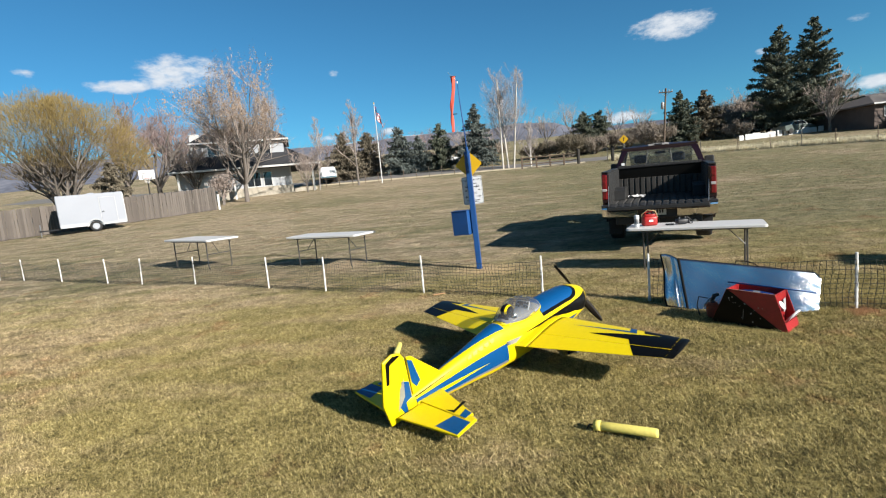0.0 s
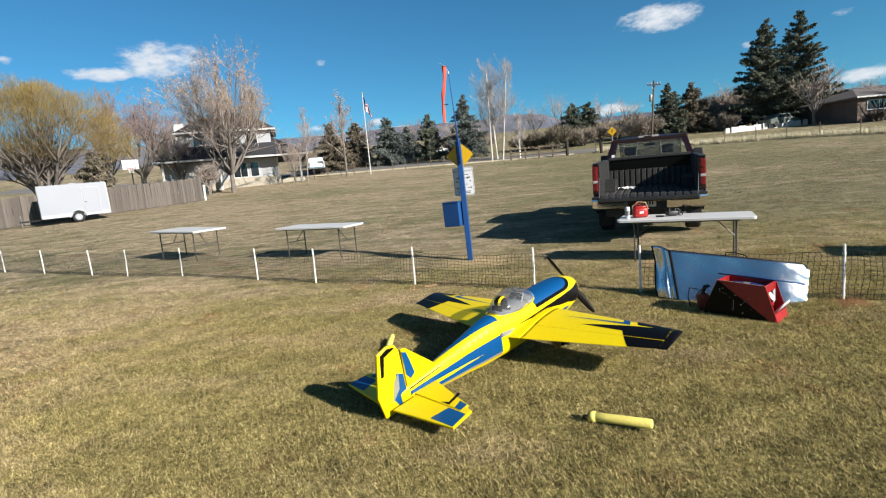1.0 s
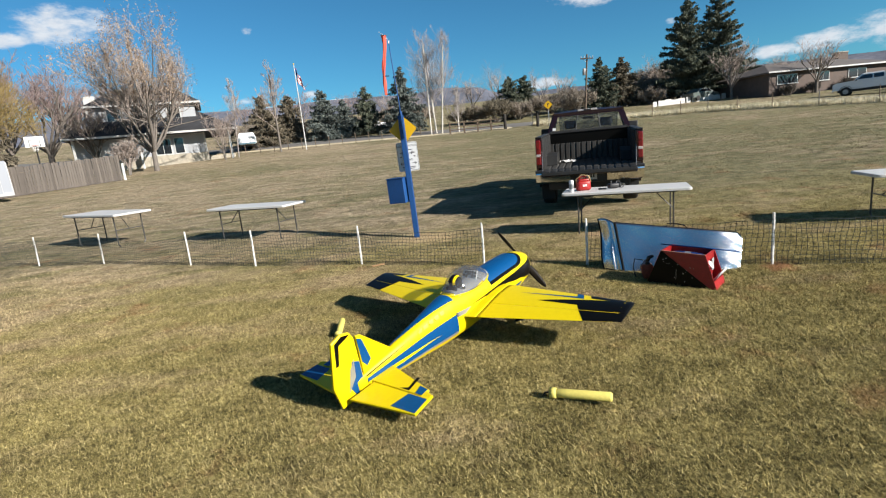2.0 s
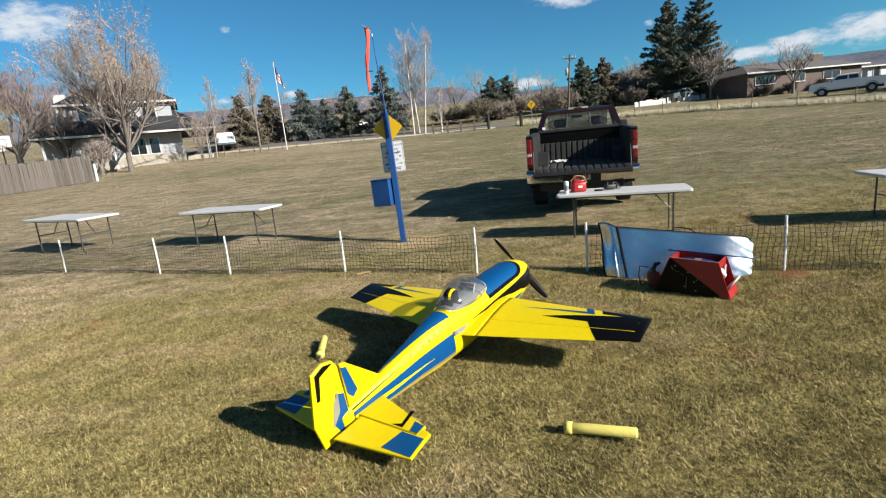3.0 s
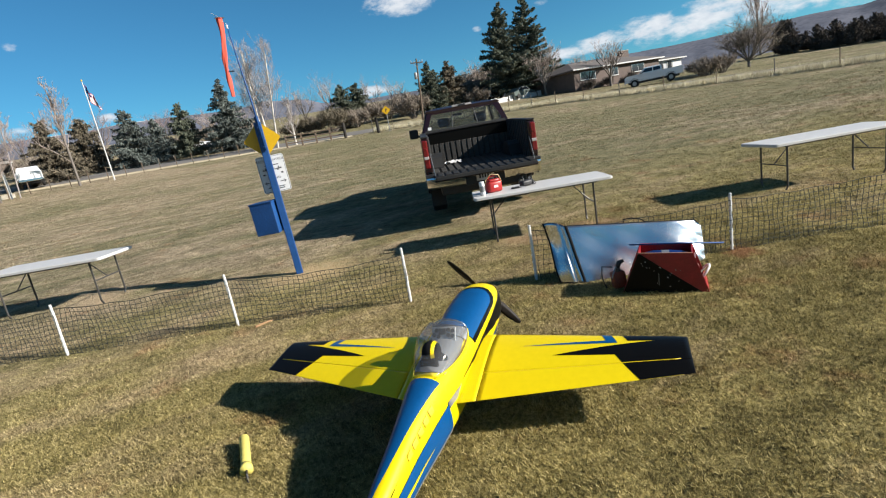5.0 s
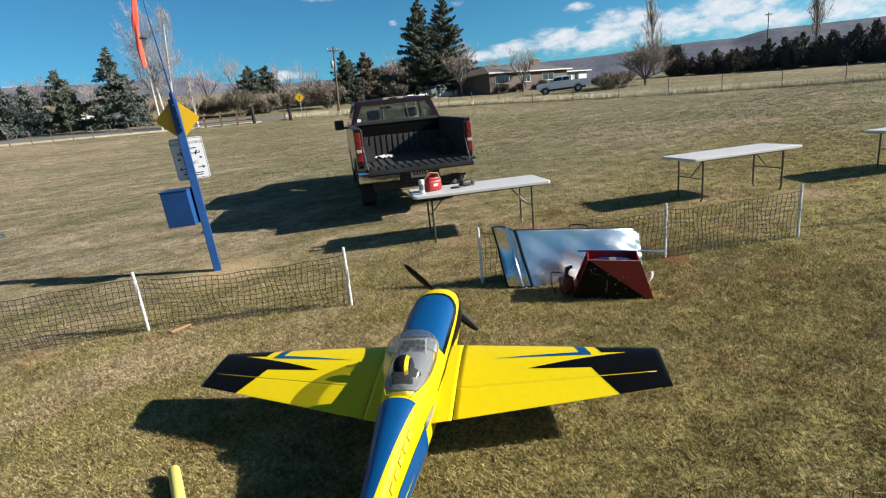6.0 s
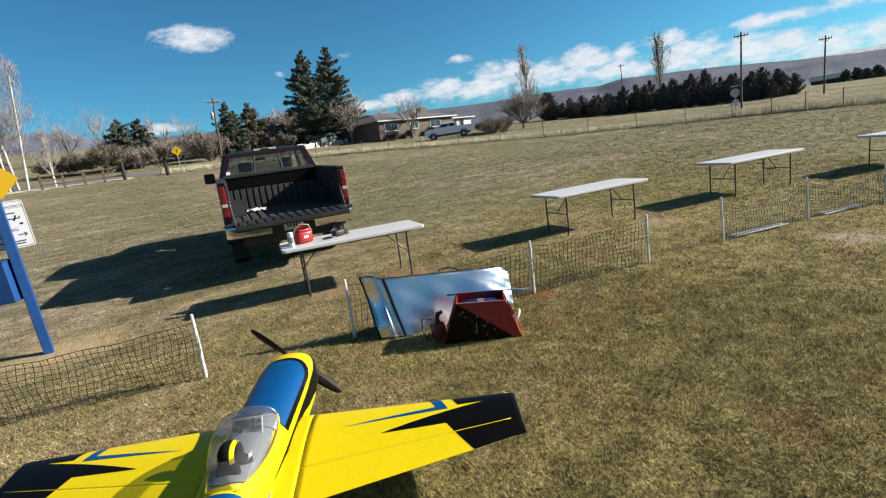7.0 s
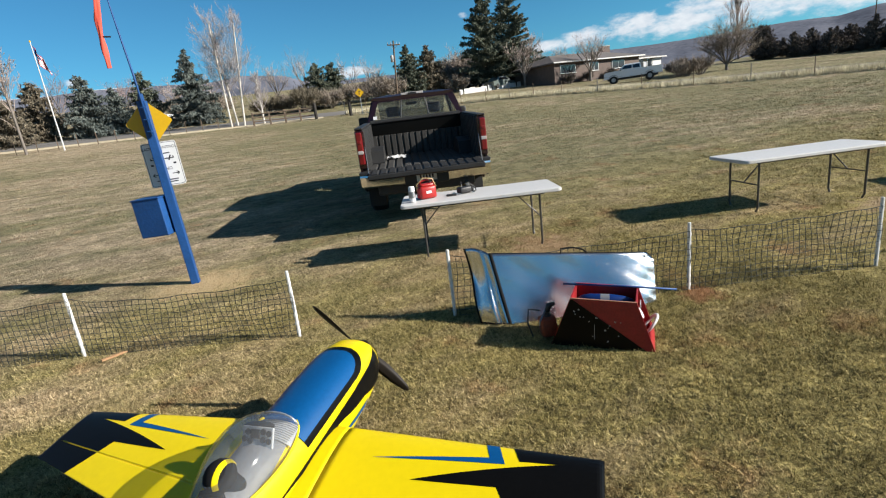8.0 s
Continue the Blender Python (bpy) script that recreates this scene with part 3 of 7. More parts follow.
        hull_patch("yellow_stripe", [(-0.90, 94 * sg), (-1.66, 98 * sg), (-1.66, 84 * sg)], M_YELLOW, 0.007)
        hull_patch("silver_edge", [(-0.70, 113 * sg), (-0.70, 122 * sg), (-1.55, 120 * sg), (-1.55, 112 * sg)], M_SILVERFILM, 0.006)
        hull_patch("black_pinstripe", [(-1.2, 50 * sg), (-1.66, 54 * sg), (-1.66, 46 * sg)], M_BLACK, 0.004)
    # faint outlined lettering that cannot be read: plain slanted bars
    M_SCRIPT = material("olive_outline", (0.60, 0.46, 0.015), 0.45, var=0.1)
    for k in range(5):
        x = -0.80 - k * 0.066
        hull_patch("lettering_bar", [(x, 44), (x - 0.046, 43), (x - 0.056, 56), (x - 0.010, 57)], M_SCRIPT, 0.004)
    # cockpit and canopy
    C0, C1 = -0.11, -0.635

    def bubble(x, deg, out=0.0):
        """The canopy swells out of the hull and closes on it all round."""
        f = min(max((C0 - x) / (C0 - C1), 0.0), 1.0)
        rise = 0.118 * math.sin(math.pi * f ** 0.75) ** 0.8 if 0 < f < 1 else 0.0
        reach = 48 * math.sin(math.pi * (0.06 + 0.88 * f ** 0.8)) ** 0.4
        return hull(x, deg / 90 * reach, out + rise * max(0.0, math.cos(radians(deg))) ** 0.8)

    cx = [C0 + (C1 - C0) * k / 24 for k in range(25)]
    M_COCKPIT = material("cockpit_grey", (0.20, 0.205, 0.215), 0.6, var=0.2)
    hull_patch("cockpit_floor", [(-0.17, -32), (-0.17, 32), (-0.37, 44), (-0.58, 38), (-0.61, 0), (-0.58, -38), (-0.37, -44)], M_COCKPIT, 0.008)
    hull_patch("glareshield", [(-0.135, -34), (-0.135, 34), (-0.235, 42), (-0.235, -42)], M_GREY, 0.014)
    for k in range(9):
        x = -0.142 - 0.0105 * k
        hull_patch("glareshield_rib", [(x, -34), (x, 34), (x - 0.004, 34), (x - 0.004, -34)], M_COCKPIT, 0.0165)
    glass = part("canopy", loft([[bubble(x, -90 + 10 * k, 0.010) for k in range(19)] for x in cx], closed=False), M_CANOPY, plane, "clear bubble canopy", smooth=True)
    rim = part("canopy_rim", tube([bubble(x, 89, 0.008) for x in cx] + [bubble(x, -89, 0.008) for x in reversed(cx)], 0.006, 6), M_YELLOW, glass, smooth=True)
    part("front_bow", tube([bubble(C0 - 0.02, -90 + 15 * k, 0.010) for k in range(13)], 0.004, 6), M_SILVERFILM, glass, smooth=True)
    M_SUIT = material("matt_black_suit", (0.012, 0.012, 0.013), 0.95, var=0.2, spec=0.1)
    dash = part("instrument_panel", box((0, 0, 0), (0.012, 0.15, 0.085), 0.004), M_GREY, fuselage, "grey panel with dials")
    dash.matrix_basis = pose(-0.255, 0, 0.222, 0, 34, 0)
    for yy, zz in ((-0.058, 0.018), (-0.030, 0.024), (-0.058, -0.012), (-0.030, -0.008), (0.045, 0.020), (0.060, -0.008), (0.032, -0.016)):
        part("dial", tube([(-0.005, yy, zz), (-0.010, yy, zz)], 0.0125, 12), M_DARK, dash)
    part("screen", box((-0.008, 0.008, 0.014), (0.006, 0.045, 0.036), 0.002), M_DARK, dash)
    part("coaming", loft([[(0.0 + 0.03 * math.sin(a), 0.075 * math.cos(a), 0.04 + 0.012 * math.sin(a) + q) for a in (k * math.pi / 8 for k in range(9))] for q in (0.0, 0.006)]), M_DARK, dash)
    part("seat", box((-0.545, 0, 0.20), (0.03, 0.11, 0.08), 0.015, Matrix.Rotation(radians(15), 4, "Y")), M_SUIT, fuselage)
    helmet = bmesh.new()
    bmesh.ops.create_uvsphere(helmet, u_segments=20, v_segments=12, radius=0.058, matrix=Matrix.Translation((-0.478, 0, 0.252)) @ Matrix.Diagonal((1.15, 0.95, 1.05, 1)))
    part("pilot_figure", loft([[(-0.465 + 0.045 * math.cos(a), w * math.sin(a), z) for a in (k * math.pi / 8 for k in range(16))] for z, w in ((0.15, 0.085), (0.20, 0.08), (0.22, 0.045), (0.23, 0.035))], helmet), M_SUIT, fuselage, "plain dark helmeted dummy", smooth=True)
    stripe = bmesh.new()
    bmesh.ops.create_uvsphere(stripe, u_segments=48, v_segments=28, radius=0.0592, matrix=Matrix.Translation((-0.478, 0, 0.252)) @ Matrix.Diagonal((1.15, 0.95, 1.05, 1)))
    for co, no in (((0, -0.036, 0), (0, -1, 0)), ((0, -0.018, 0), (0, 1, 0)), ((0, 0, 0.248), (0, 0, -1))):
        bmesh.ops.bisect_plane(stripe, geom=stripe.verts[:] + stripe.edges[:] + stripe.faces[:], plane_co=co, plane_no=no, clear_outer=True)
    part("helmet_stripe", stripe, M_YELLOW, fuselage, smooth=True)
    # tail
    def slab(name, outline, t, mat, parent, axis):
        """A thin surface with rounded edges from an outline of (x, along)."""
        ctr = (sum(p[0] for p in outline) / len(outline), sum(p[1] for p in outline) / len(outline))
        rings = []
        for q, sc in ((-1, 0.955), (-0.6, 1.0), (0.6, 1.0), (1, 0.955)):
            ring = []
            for x, a in outline:
                xx, aa = ctr[0] + (x - ctr[0]) * sc, ctr[1] + (a - ctr[1]) * sc
                ring.append((xx, q * t / 2, aa) if axis == "z" else (xx, aa, q * t / 2))
            rings.append(ring)
        return part(name, loft(rings), mat, parent)

    fin = slab("fin", [(-1.34, 0.09), (-1.61, 0.36), (-1.655, 0.37), (-1.665, 0.06)], 0.026, M_YELLOW, plane, "z")
    rudder = slab("rudder", [(-1.672, -0.06), (-1.672, 0.37), (-1.70, 0.425), (-1.77, 0.445), (-1.86, 0.42), (-1.93, 0.12), (-1.90, -0.055)], 0.024, M_YELLOW, plane, "z")
    for sg in (1, -1):
        tail = slab("stabilizer", [(-1.42, sg * 0.035), (-1.56, sg * 0.50), (-1.635, sg * 0.50), (-1.635, sg * 0.025)], 0.024, M_YELLOW, plane, "y")
        elev = slab("elevator", [(-1.642, sg * 0.06), (-1.642, sg * 0.50), (-1.58, sg * 0.505), (-1.60, sg * 0.565), (-1.80, sg * 0.58), (-1.86, sg * 0.05)], 0.02, M_YELLOW, plane, "y")
        part("blue_tip", loft([[(-1.552, sg * 0.42, z), (-1.565, sg * 0.495, z), (-1.632, sg * 0.495, z), (-1.632, sg * 0.44, z)] for z in (0.0125, 0.0135)]), M_BLUE, tail)
        part("black_bar", loft([[(-1.48, sg * 0.36, z), (-1.625, sg * 0.38, z), (-1.625, sg * 0.30, z), (-1.60, sg * 0.355, z), (-1.485, sg * 0.335, z)] for z in (0.0125, 0.0135)]), M_BLACK, tail)
        part("blue_tip", loft([[(-1.65, sg * 0.40, z), (-1.65, sg * 0.555, z), (-1.795, sg * 0.57, z), (-1.80, sg * 0.37, z)] for z in (0.0105, 0.0115)]), M_BLUE, elev)
        part("blue_patch", loft([[(-1.575, y, 0.15), (-1.615, y, 0.33), (-1.655, y, 0.35), (-1.655, y, 0.17), (-1.62, y, 0.12)] for y in (sg * 0.0135, sg * 0.0145)]), M_BLUE, fin)
        part("blue_patch", loft([[(-1.68, y, 0.0), (-1.68, y, 0.19), (-1.74, y, 0.22), (-1.80, y, 0.04), (-1.76, y, -0.04)] for y in (sg * 0.0125, sg * 0.0135)]), M_BLUE, rudder)
        part("silver_patch", loft([[(-1.74, y, 0.10), (-1.72, y, 0.23), (-1.77, y, 0.17), (-1.82, y, 0.02)] for y in (sg * 0.014, sg * 0.015)]), M_SILVERFILM, rudder)
        part("black_edge", loft([[(-1.70, y, 0.41), (-1.77, y, 0.43), (-1.84, y, 0.405), (-1.87, y, 0.25), (-1.845, y, 0.25), (-1.81, y, 0.38)] for y in (sg * 0.0125, sg * 0.0135)]), M_BLACK, rudder)
        # landing gear
        leg = part("gear_leg", loft([[(x0, sg * y, z), (x1, sg * y, z), (x1, sg * (y + 0.004), z - 0.008), (x0, sg * (y + 0.004), z - 0.008)]
                                     for x0, x1, y, z in ((0.12, 0.0, 0.06, -0.185), (0.11, 0.01, 0.13, -0.205), (0.085, 0.035, 0.24, -0.28), (0.075, 0.04, 0.275, -0.305))]), M_BLACK, plane)
        wheel = part("wheel", wheel_rings(0.058, 0.042), M_RUBBER, plane, smooth=True)
        wheel.matrix_basis = pose(0.055, sg * 0.30, -0.298, 0, 0, 90)
        part("hub", tube([(-0.024, 0, 0), (0.024, 0, 0)], 0.034, 16), M_ALU, wheel)
        part("wheel_pant", loft([[(0.055 + x, sg * (0.30 + w * math.cos(a)), -0.285 + h * math.sin(a)) for a in (k * math.pi / 6 for k in range(12))]
                                 for x, w, h in ((0.11, 0.008, 0.01), (0.09, 0.03, 0.035), (0.03, 0.036, 0.05), (-0.05, 0.03, 0.04), (-0.14, 0.008, 0.012))]), M_BLACK, plane, smooth=True)
    spring = part("tail_gear", tube([(-1.68, 0, -0.05), (-1.76, 0, -0.07), (-1.80, 0, -0.075)], 0.004, 6), M_DARK, plane)
    # spinner and propeller
    spinner = part("spinner", loft([[(0.632 + x, r * math.cos(k * math.pi / 10), r * math.sin(k * math.pi / 10)) for k in range(20)]
                                    for x, r in ((0, 0.052), (0.03, 0.050), (0.06, 0.041), (0.085, 0.026), (0.10, 0.010), (0.104, 0.002))]), M_BLACK, plane, smooth=True)
    M_PROP = material("dark_laminate", (0.016, 0.012, 0.009), 0.6, var=0.3, spec=0.2)
    for sg in (1, -1):
        rings = []
        for r, c, tw in ((0.03, 0.022, 50), (0.08, 0.030, 42), (0.18, 0.038, 30), (0.28, 0.032, 22), (0.35, 0.022, 18), (0.375, 0.008, 16)):
            a = radians(tw)
            rings.append([(0.662 + c * math.sin(a) * e + 0.004 * f * math.cos(a), c * math.cos(a) * e - 0.004 * f * math.sin(a), r)
                          for e, f in ((-1, 0), (-0.5, 1), (0.2, 1), (1, 0), (0.2, -0.6), (-0.5, -0.6))])
        blade = part("propeller_blade", loft(rings), M_PROP, plane, smooth=True)
        blade.matrix_basis = Matrix.Rotation(radians(-40 if sg > 0 else 140), 4, "X")
    part("exhaust", tube([(0.45, 0.05, -0.17), (0.40, 0.05, -0.225)], 0.012, 8), M_ALU, plane)
    return plane


make_plane()

# ---- things near the fence ----
def stake_tube(a, b, r, label):
    """A foam sleeve over a bent stake, lying slant."""
    a, b = Vector(a), Vector(b)
    m = thing("foam_restraint", Matrix.Translation(a), label, "restraint post", "yellow foam restraints on the grass")
    d = b - a
    u = d.normalized()
    part("sleeve", tube([u * 0.02, u * 0.03, u * 0.10, d - u * 0.012, d], [r * 0.8, r, r, r, r * 0.82], 16), M_FOAM, m, smooth=True)
    part("collar", tube([u * -0.015, u * 0.03], [r * 1.25, r * 1.12], 14), M_FOAM, m, smooth=True)
    part("stake", tube([u * 0.05, u * -0.05, Vector((u.x * -0.09, u.y * -0.09, g(a.x, a.y) - a.z - 0.03))], 0.007, 6), M_DARK, m)
    return m


stake_tube((0.93, 3.03, g(0.93, 3.03) + 0.04), (1.25, 2.83, g(1.25, 2.83) + 0.065), 0.03, "pale yellow foam sleeve on a stake lying in the grass")
stake_tube((-0.60, 4.62, g(-0.6, 4.62) + 0.035), (-0.585, 4.93, g(-0.585, 4.93) + 0.06), 0.03, "pale yellow foam sleeve on a stake lying near the net fence")


def make_table():
    """A blow-moulded folding table; origin on the ground below the middle of its top."""
    t = thing("folding_table", Matrix(), "white plastic folding table with thin dark steel legs on the grass", "table", "row of folding tables")
    L, W, H = 1.83, 0.76, 0.665
    ring = []
    for cx, cy, a0 in ((L / 2 - 0.05, W / 2 - 0.05, 0), (-L / 2 + 0.05, W / 2 - 0.05, 90), (-L / 2 + 0.05, -W / 2 + 0.05, 180), (L / 2 - 0.05, -W / 2 + 0.05, 270)):
        for k in range(7):
            a = radians(a0 + 15 * k)
            ring.append((cx + 0.05 * math.cos(a), cy + 0.05 * math.sin(a)))

    def inset(d, z):
        return [(x * (1 - 2 * d / L), y * (1 - 2 * d / W), z) for x, y in ring]
    part("tabletop", loft([inset(0.05, H - 0.03), inset(0.012, H - 0.042), inset(0.0, H - 0.036), inset(0.0, H - 0.008), inset(0.008, H), ]), M_WHITEPLASTIC, t, "white pebbled plastic tabletop")
    for sx in (1, -1):
        x = sx * (L / 2 - 0.24)
        for sy in (1, -1):
            part("leg", tube([(x, sy * 0.27, H - 0.04), (x, sy * 0.27, 0.06), (x, sy * 0.24, 0.008)], 0.0125, 8), M_LEGSTEEL, t)
        part("cross_bar", tube([(x, -0.27, 0.34), (x, 0.27, 0.34)], 0.009, 6), M_LEGSTEEL, t)
        part("brace", tube([(x, 0, 0.34), (x - sx * 0.22, 0, H - 0.09), (x - sx * 0.42, 0, H - 0.045)], 0.008, 6), M_LEGSTEEL, t)
    part("side_rail", box((0, 0.3, H - 0.05), (1.45, 0.02, 0.025), 0.004), M_LEGSTEEL, t)
    part("side_rail", box((0, -0.3, H - 0.05), (1.45, 0.02, 0.025), 0.004), M_LEGSTEEL, t)
    return t


# near left corner and near right corner of each top
TABLES = [((2.66, 7.53), (4.29, 6.72)), ((-3.78, 10.9), (-2.02, 10.08)), ((-7.6, 12.65), (-5.78, 11.45)), ((6.4, 5.93), (8.0, 5.23)), ((9.56, 4.40), (11.18, 3.54)), ((12.7, 2.3), (14.3, 1.4))]
first = make_table()
table_pose = []
for k, (a, b) in enumerate(TABLES):
    a, b = Vector(a), Vector(b)
    d = (b - a).normalized()
    nrm = Vector((-d.y, d.x))
    c = (a + b) / 2 + nrm * 0.38
    sl = math.degrees(math.atan2(g(*(c + d)) - g(*(c - d)), 2))
    m = pose(c.x, c.y, g(c.x, c.y), 0, -sl, math.degrees(math.atan2(d.y, d.x)))
    if k in (1, 2):
        # these two are enlarged to fit the camera's view
        m = m @ Matrix.Scale(1.05 if k == 1 else 1.13, 4)
    table_pose.append(m)
    if k == 0:
        first.matrix_world = m
        first["label"] = "white plastic folding table holding a fuel can, behind a truck"
    else:
        o = copy_thing(first, m)
        o["label"] = "empty white plastic folding table with thin dark steel legs"
TOP = 0.666


def on_table(x, y):
    return table_pose[0] @ Matrix.Translation((x, y, TOP))


def make_fuel_can():
    c = thing("fuel_can", on_table(-0.61, -0.02) @ pose(0, 0, 0, 0, 0, 25) @ Matrix.Diagonal((1.08, 1.05, 0.9, 1)), "red plastic fuel can with a tan strap on the table", "fuel can")
    body = box((0, 0, 0.085), (0.20, 0.14, 0.17), 0.03)
    part("body", body, M_REDPLASTIC, c, smooth=True)
    part("shoulder", box((0, 0, 0.18), (0.16, 0.11, 0.04), 0.018), M_REDPLASTIC, c, smooth=True)
    part("handle", tube([(-0.07, 0, 0.19), (-0.055, 0, 0.235), (0.02, 0, 0.245), (0.07, 0, 0.2)], 0.012, 8), M_REDPLASTIC, c, smooth=True)
    part("hose", tube([(-0.09, 0.02, 0.10), (-0.11, 0.0, 0.2), (-0.03, -0.02, 0.275), (0.07, -0.03, 0.25), (0.11, -0.02, 0.14)], 0.009, 8), material("tan_hose", (0.5, 0.33, 0.16), 0.5), c, smooth=True)
    part("cap", tube([(0.05, 0, 0.2), (0.05, 0, 0.225)], 0.022, 14), M_DARK, c)
    part("label_patch", box((0.0, -0.0715, 0.09), (0.06, 0.002, 0.035)), M_SIGNWHITE, c)


make_fuel_can()
cup = thing("tall_can", on_table(-0.775, -0.19), "tall white can standing on the table", "can")
part("body", lathe([(0.034, 0), (0.037, 0.006), (0.037, 0.17), (0.033, 0.182), (0.02, 0.186)], 20), M_SIGNWHITE, cup, smooth=True)
part("band", lathe([(0.0375, 0.05), (0.0378, 0.055), (0.0378, 0.12), (0.0375, 0.125)], 20), M_ALU, cup, smooth=True)
rad = thing("transmitter", on_table(-0.16, 0.02) @ pose(0, 0, 0, 0, 0, 30), "black radio transmitter with a neck strap on the table", "transmitter")
part("case", box((0, 0, 0.045), (0.17, 0.10, 0.075), 0.02), M_DARK, rad, smooth=True)
part("grip", box((0.09, -0.01, 0.04), (0.03, 0.09, 0.06), 0.012), M_DARK, rad, smooth=True)
for sx in (-0.045, 0.045):
    part("stick", tube([(sx, -0.02, 0.08), (sx, -0.02, 0.115)], [0.004, 0.006], 8), M_ALU, rad)
part("strap", tube([(0.07, 0.03, 0.09), (0.13, 0.07, 0.10), (0.2, 0.06, 0.03), (0.17, 0.0, 0.01), (0.1, -0.06, 0.012)], 0.007, 6), M_DARK, rad, smooth=True)
part("antenna", tube([(0, 0.05, 0.07), (0.02, 0.09, 0.13)], 0.005, 6), M_DARK, rad)
tool = thing("hand_tool", on_table(-0.32, -0.08), "small dark tool lying on the table", "tool")
part("body", box((0, 0, 0.014), (0.12, 0.03, 0.026), 0.008), M_DARK, tool, smooth=True)
part("tip", tube([(0.06, 0, 0.014), (0.11, 0.01, 0.012)], 0.007, 8), M_ALU, tool)


# blue post with signs, box and windsock
def make_sign_post():
    px, py = 0.445, 8.93
    base = g(px, py)
    p = thing("sign_post", pose(px, py, base, 0.4, -1.2, -12), "blue painted wooden post with weathered edges in the field", "post")
    part("post", box((0, 0, 1.05), (0.09, 0.09, 2.16), 0.006), M_POSTBLUE, p, "blue painted wood")
    part("cap_block", box((0.01, -0.02, 2.16), (0.05, 0.05, 0.09), 0.01), M_POSTBLUE, p)
    pole = part("windsock_pole", tube([(0.02, -0.065, 1.75), (0.015, -0.065, 2.4), (-0.01, -0.06, 3.0), (-0.02, -0.055, 3.36)], [0.012, 0.011, 0.008, 0.005], 8), M_POSTBLUE, p, "thin blue mast", smooth=True)
    part("tip", tube([(-0.02, -0.055, 3.30), (-0.02, -0.055, 3.345)], 0.010, 8), M_SIGNWHITE, pole)
    part("arm", tube([(-0.02, -0.055, 3.35), (-0.10, -0.07, 3.45), (-0.16, -0.08, 3.50)], 0.003, 6), M_ALU, pole)
    for k in range(3):
        part("bracket", box((0.01, -0.062, 1.80 + 0.13 * k), (0.05, 0.03, 0.012), 0.003), M_POSTBLUE, p)
    # yellow diamond behind the post
    d = part("diamond_sign", rounded_plate(0.35, 0.35, 0.03, 0.004), M_SIGNYELLOW, p, "yellow diamond sign with no legend seen")
    d.matrix_basis = pose(-0.0, 0.055, 1.90, 0, 45, 0)
    w = part("notice", rounded_plate(0.37, 0.50, 0.03, 0.004), M_SIGNWHITE, p, "white notice with black print")
    w.matrix_basis = pose(0.02, 0.056, 1.43)
    # lettering, arrows and aircraft marks
    def ink(name, bm):
        o = part(name, bm, M_INK, w)
        return o
    rim = rounded_plate(0.352, 0.482, 0.026, 0.001)
    ink("border", rim).matrix_basis = pose(0, -0.0026, 0)
    part("field", rounded_plate(0.342, 0.472, 0.022, 0.001), M_SIGNWHITE, w).matrix_basis = pose(0, -0.0036, 0)

    def text(body, size, x, z):
        cu = bpy.data.curves.new("lettering", "FONT")
        cu.body, cu.size, cu.align_x, cu.extrude = body, size, "CENTER", 0.0004
        o = new("lettering", cu)
        o.parent = w
        o.matrix_basis = pose(x, -0.0046, z, 90)
        cu.materials.append(M_INK)
    text("RADIO CONTROL", 0.046, 0, 0.17)
    text("FLYING", 0.05, 0, -0.07)
    for x, z, wd in ((0.06, 0.12, 0.07), (-0.06, 0.12, 0.06), (0.06, -0.18, 0.11), (-0.06, -0.18, 0.11), (0.06, -0.205, 0.09)):
        ink("print_bar", box((x, -0.0046, z), (wd, 0.0008, 0.012)))
    for sx in (-1, 1):
        bm = box((sx * 0.075, -0.0046, 0.06), (0.10, 0.0008, 0.012))
        box((sx * 0.08, -0.0046, 0.065), (0.016, 0.0008, 0.06), m=Matrix.Rotation(radians(sx * 25), 4, "Y"), bm=bm)
        box((sx * 0.12, -0.0046, 0.07), (0.010, 0.0008, 0.026), bm=bm)
        ink("aircraft_mark", bm)
        bm = box((sx * 0.10, -0.0046, -0.115), (0.07, 0.0008, 0.010))
        for q in (-1, 1):
            box((sx * 0.128, -0.0046, -0.115 + q * 0.010), (0.034, 0.0008, 0.009), m=Matrix.Rotation(radians(q * sx * 38), 4, "Y"), bm=bm)
        ink("arrow", bm)
        ink("small_mark", box((sx * 0.12, -0.0046, 0.0), (0.03, 0.0008, 0.02), 0.0))
    bx = part("box", box((0, 0, 0), (0.32, 0.25, 0.43), 0.008), M_POSTBLUE, p, "blue painted box")
    bx.matrix_basis = pose(-0.215, 0.035, 0.86, 0, 0, -17)
    part("lid", box((0, 0.0, 0.222), (0.335, 0.265, 0.016), 0.004), M_POSTBLUE, bx)
    # limp windsock
    sock = thing("windsock", pose(px - 0.21, py - 0.06, base + 2.33, 0, 1.5, 0), "limp orange fabric windsock hanging from the mast", "windsock")
    rings = []
    for k in range(27):
        f = k / 26
        z = 0.15 + 0.95 * (1 - f)
        r = 0.030 - 0.008 * f + 0.004 * math.sin(f * 17)
        cx = 0.016 * math.sin(f * 6.5 + 0.4) * (1 - 0.4 * f) - 0.05 * f
        ring = []
        for q in range(18):
            a = q * math.pi / 9
            rr = r * (1 + 0.25 * math.sin(3 * a + f * 9) + 0.12 * math.sin(5 * a - f * 15))
            ring.append((cx + rr * math.cos(a), 0.55 * rr * math.sin(a), z))
        rings.append(ring)
    part("fabric", loft(rings, caps=False), M_ORANGE, sock, smooth=True)
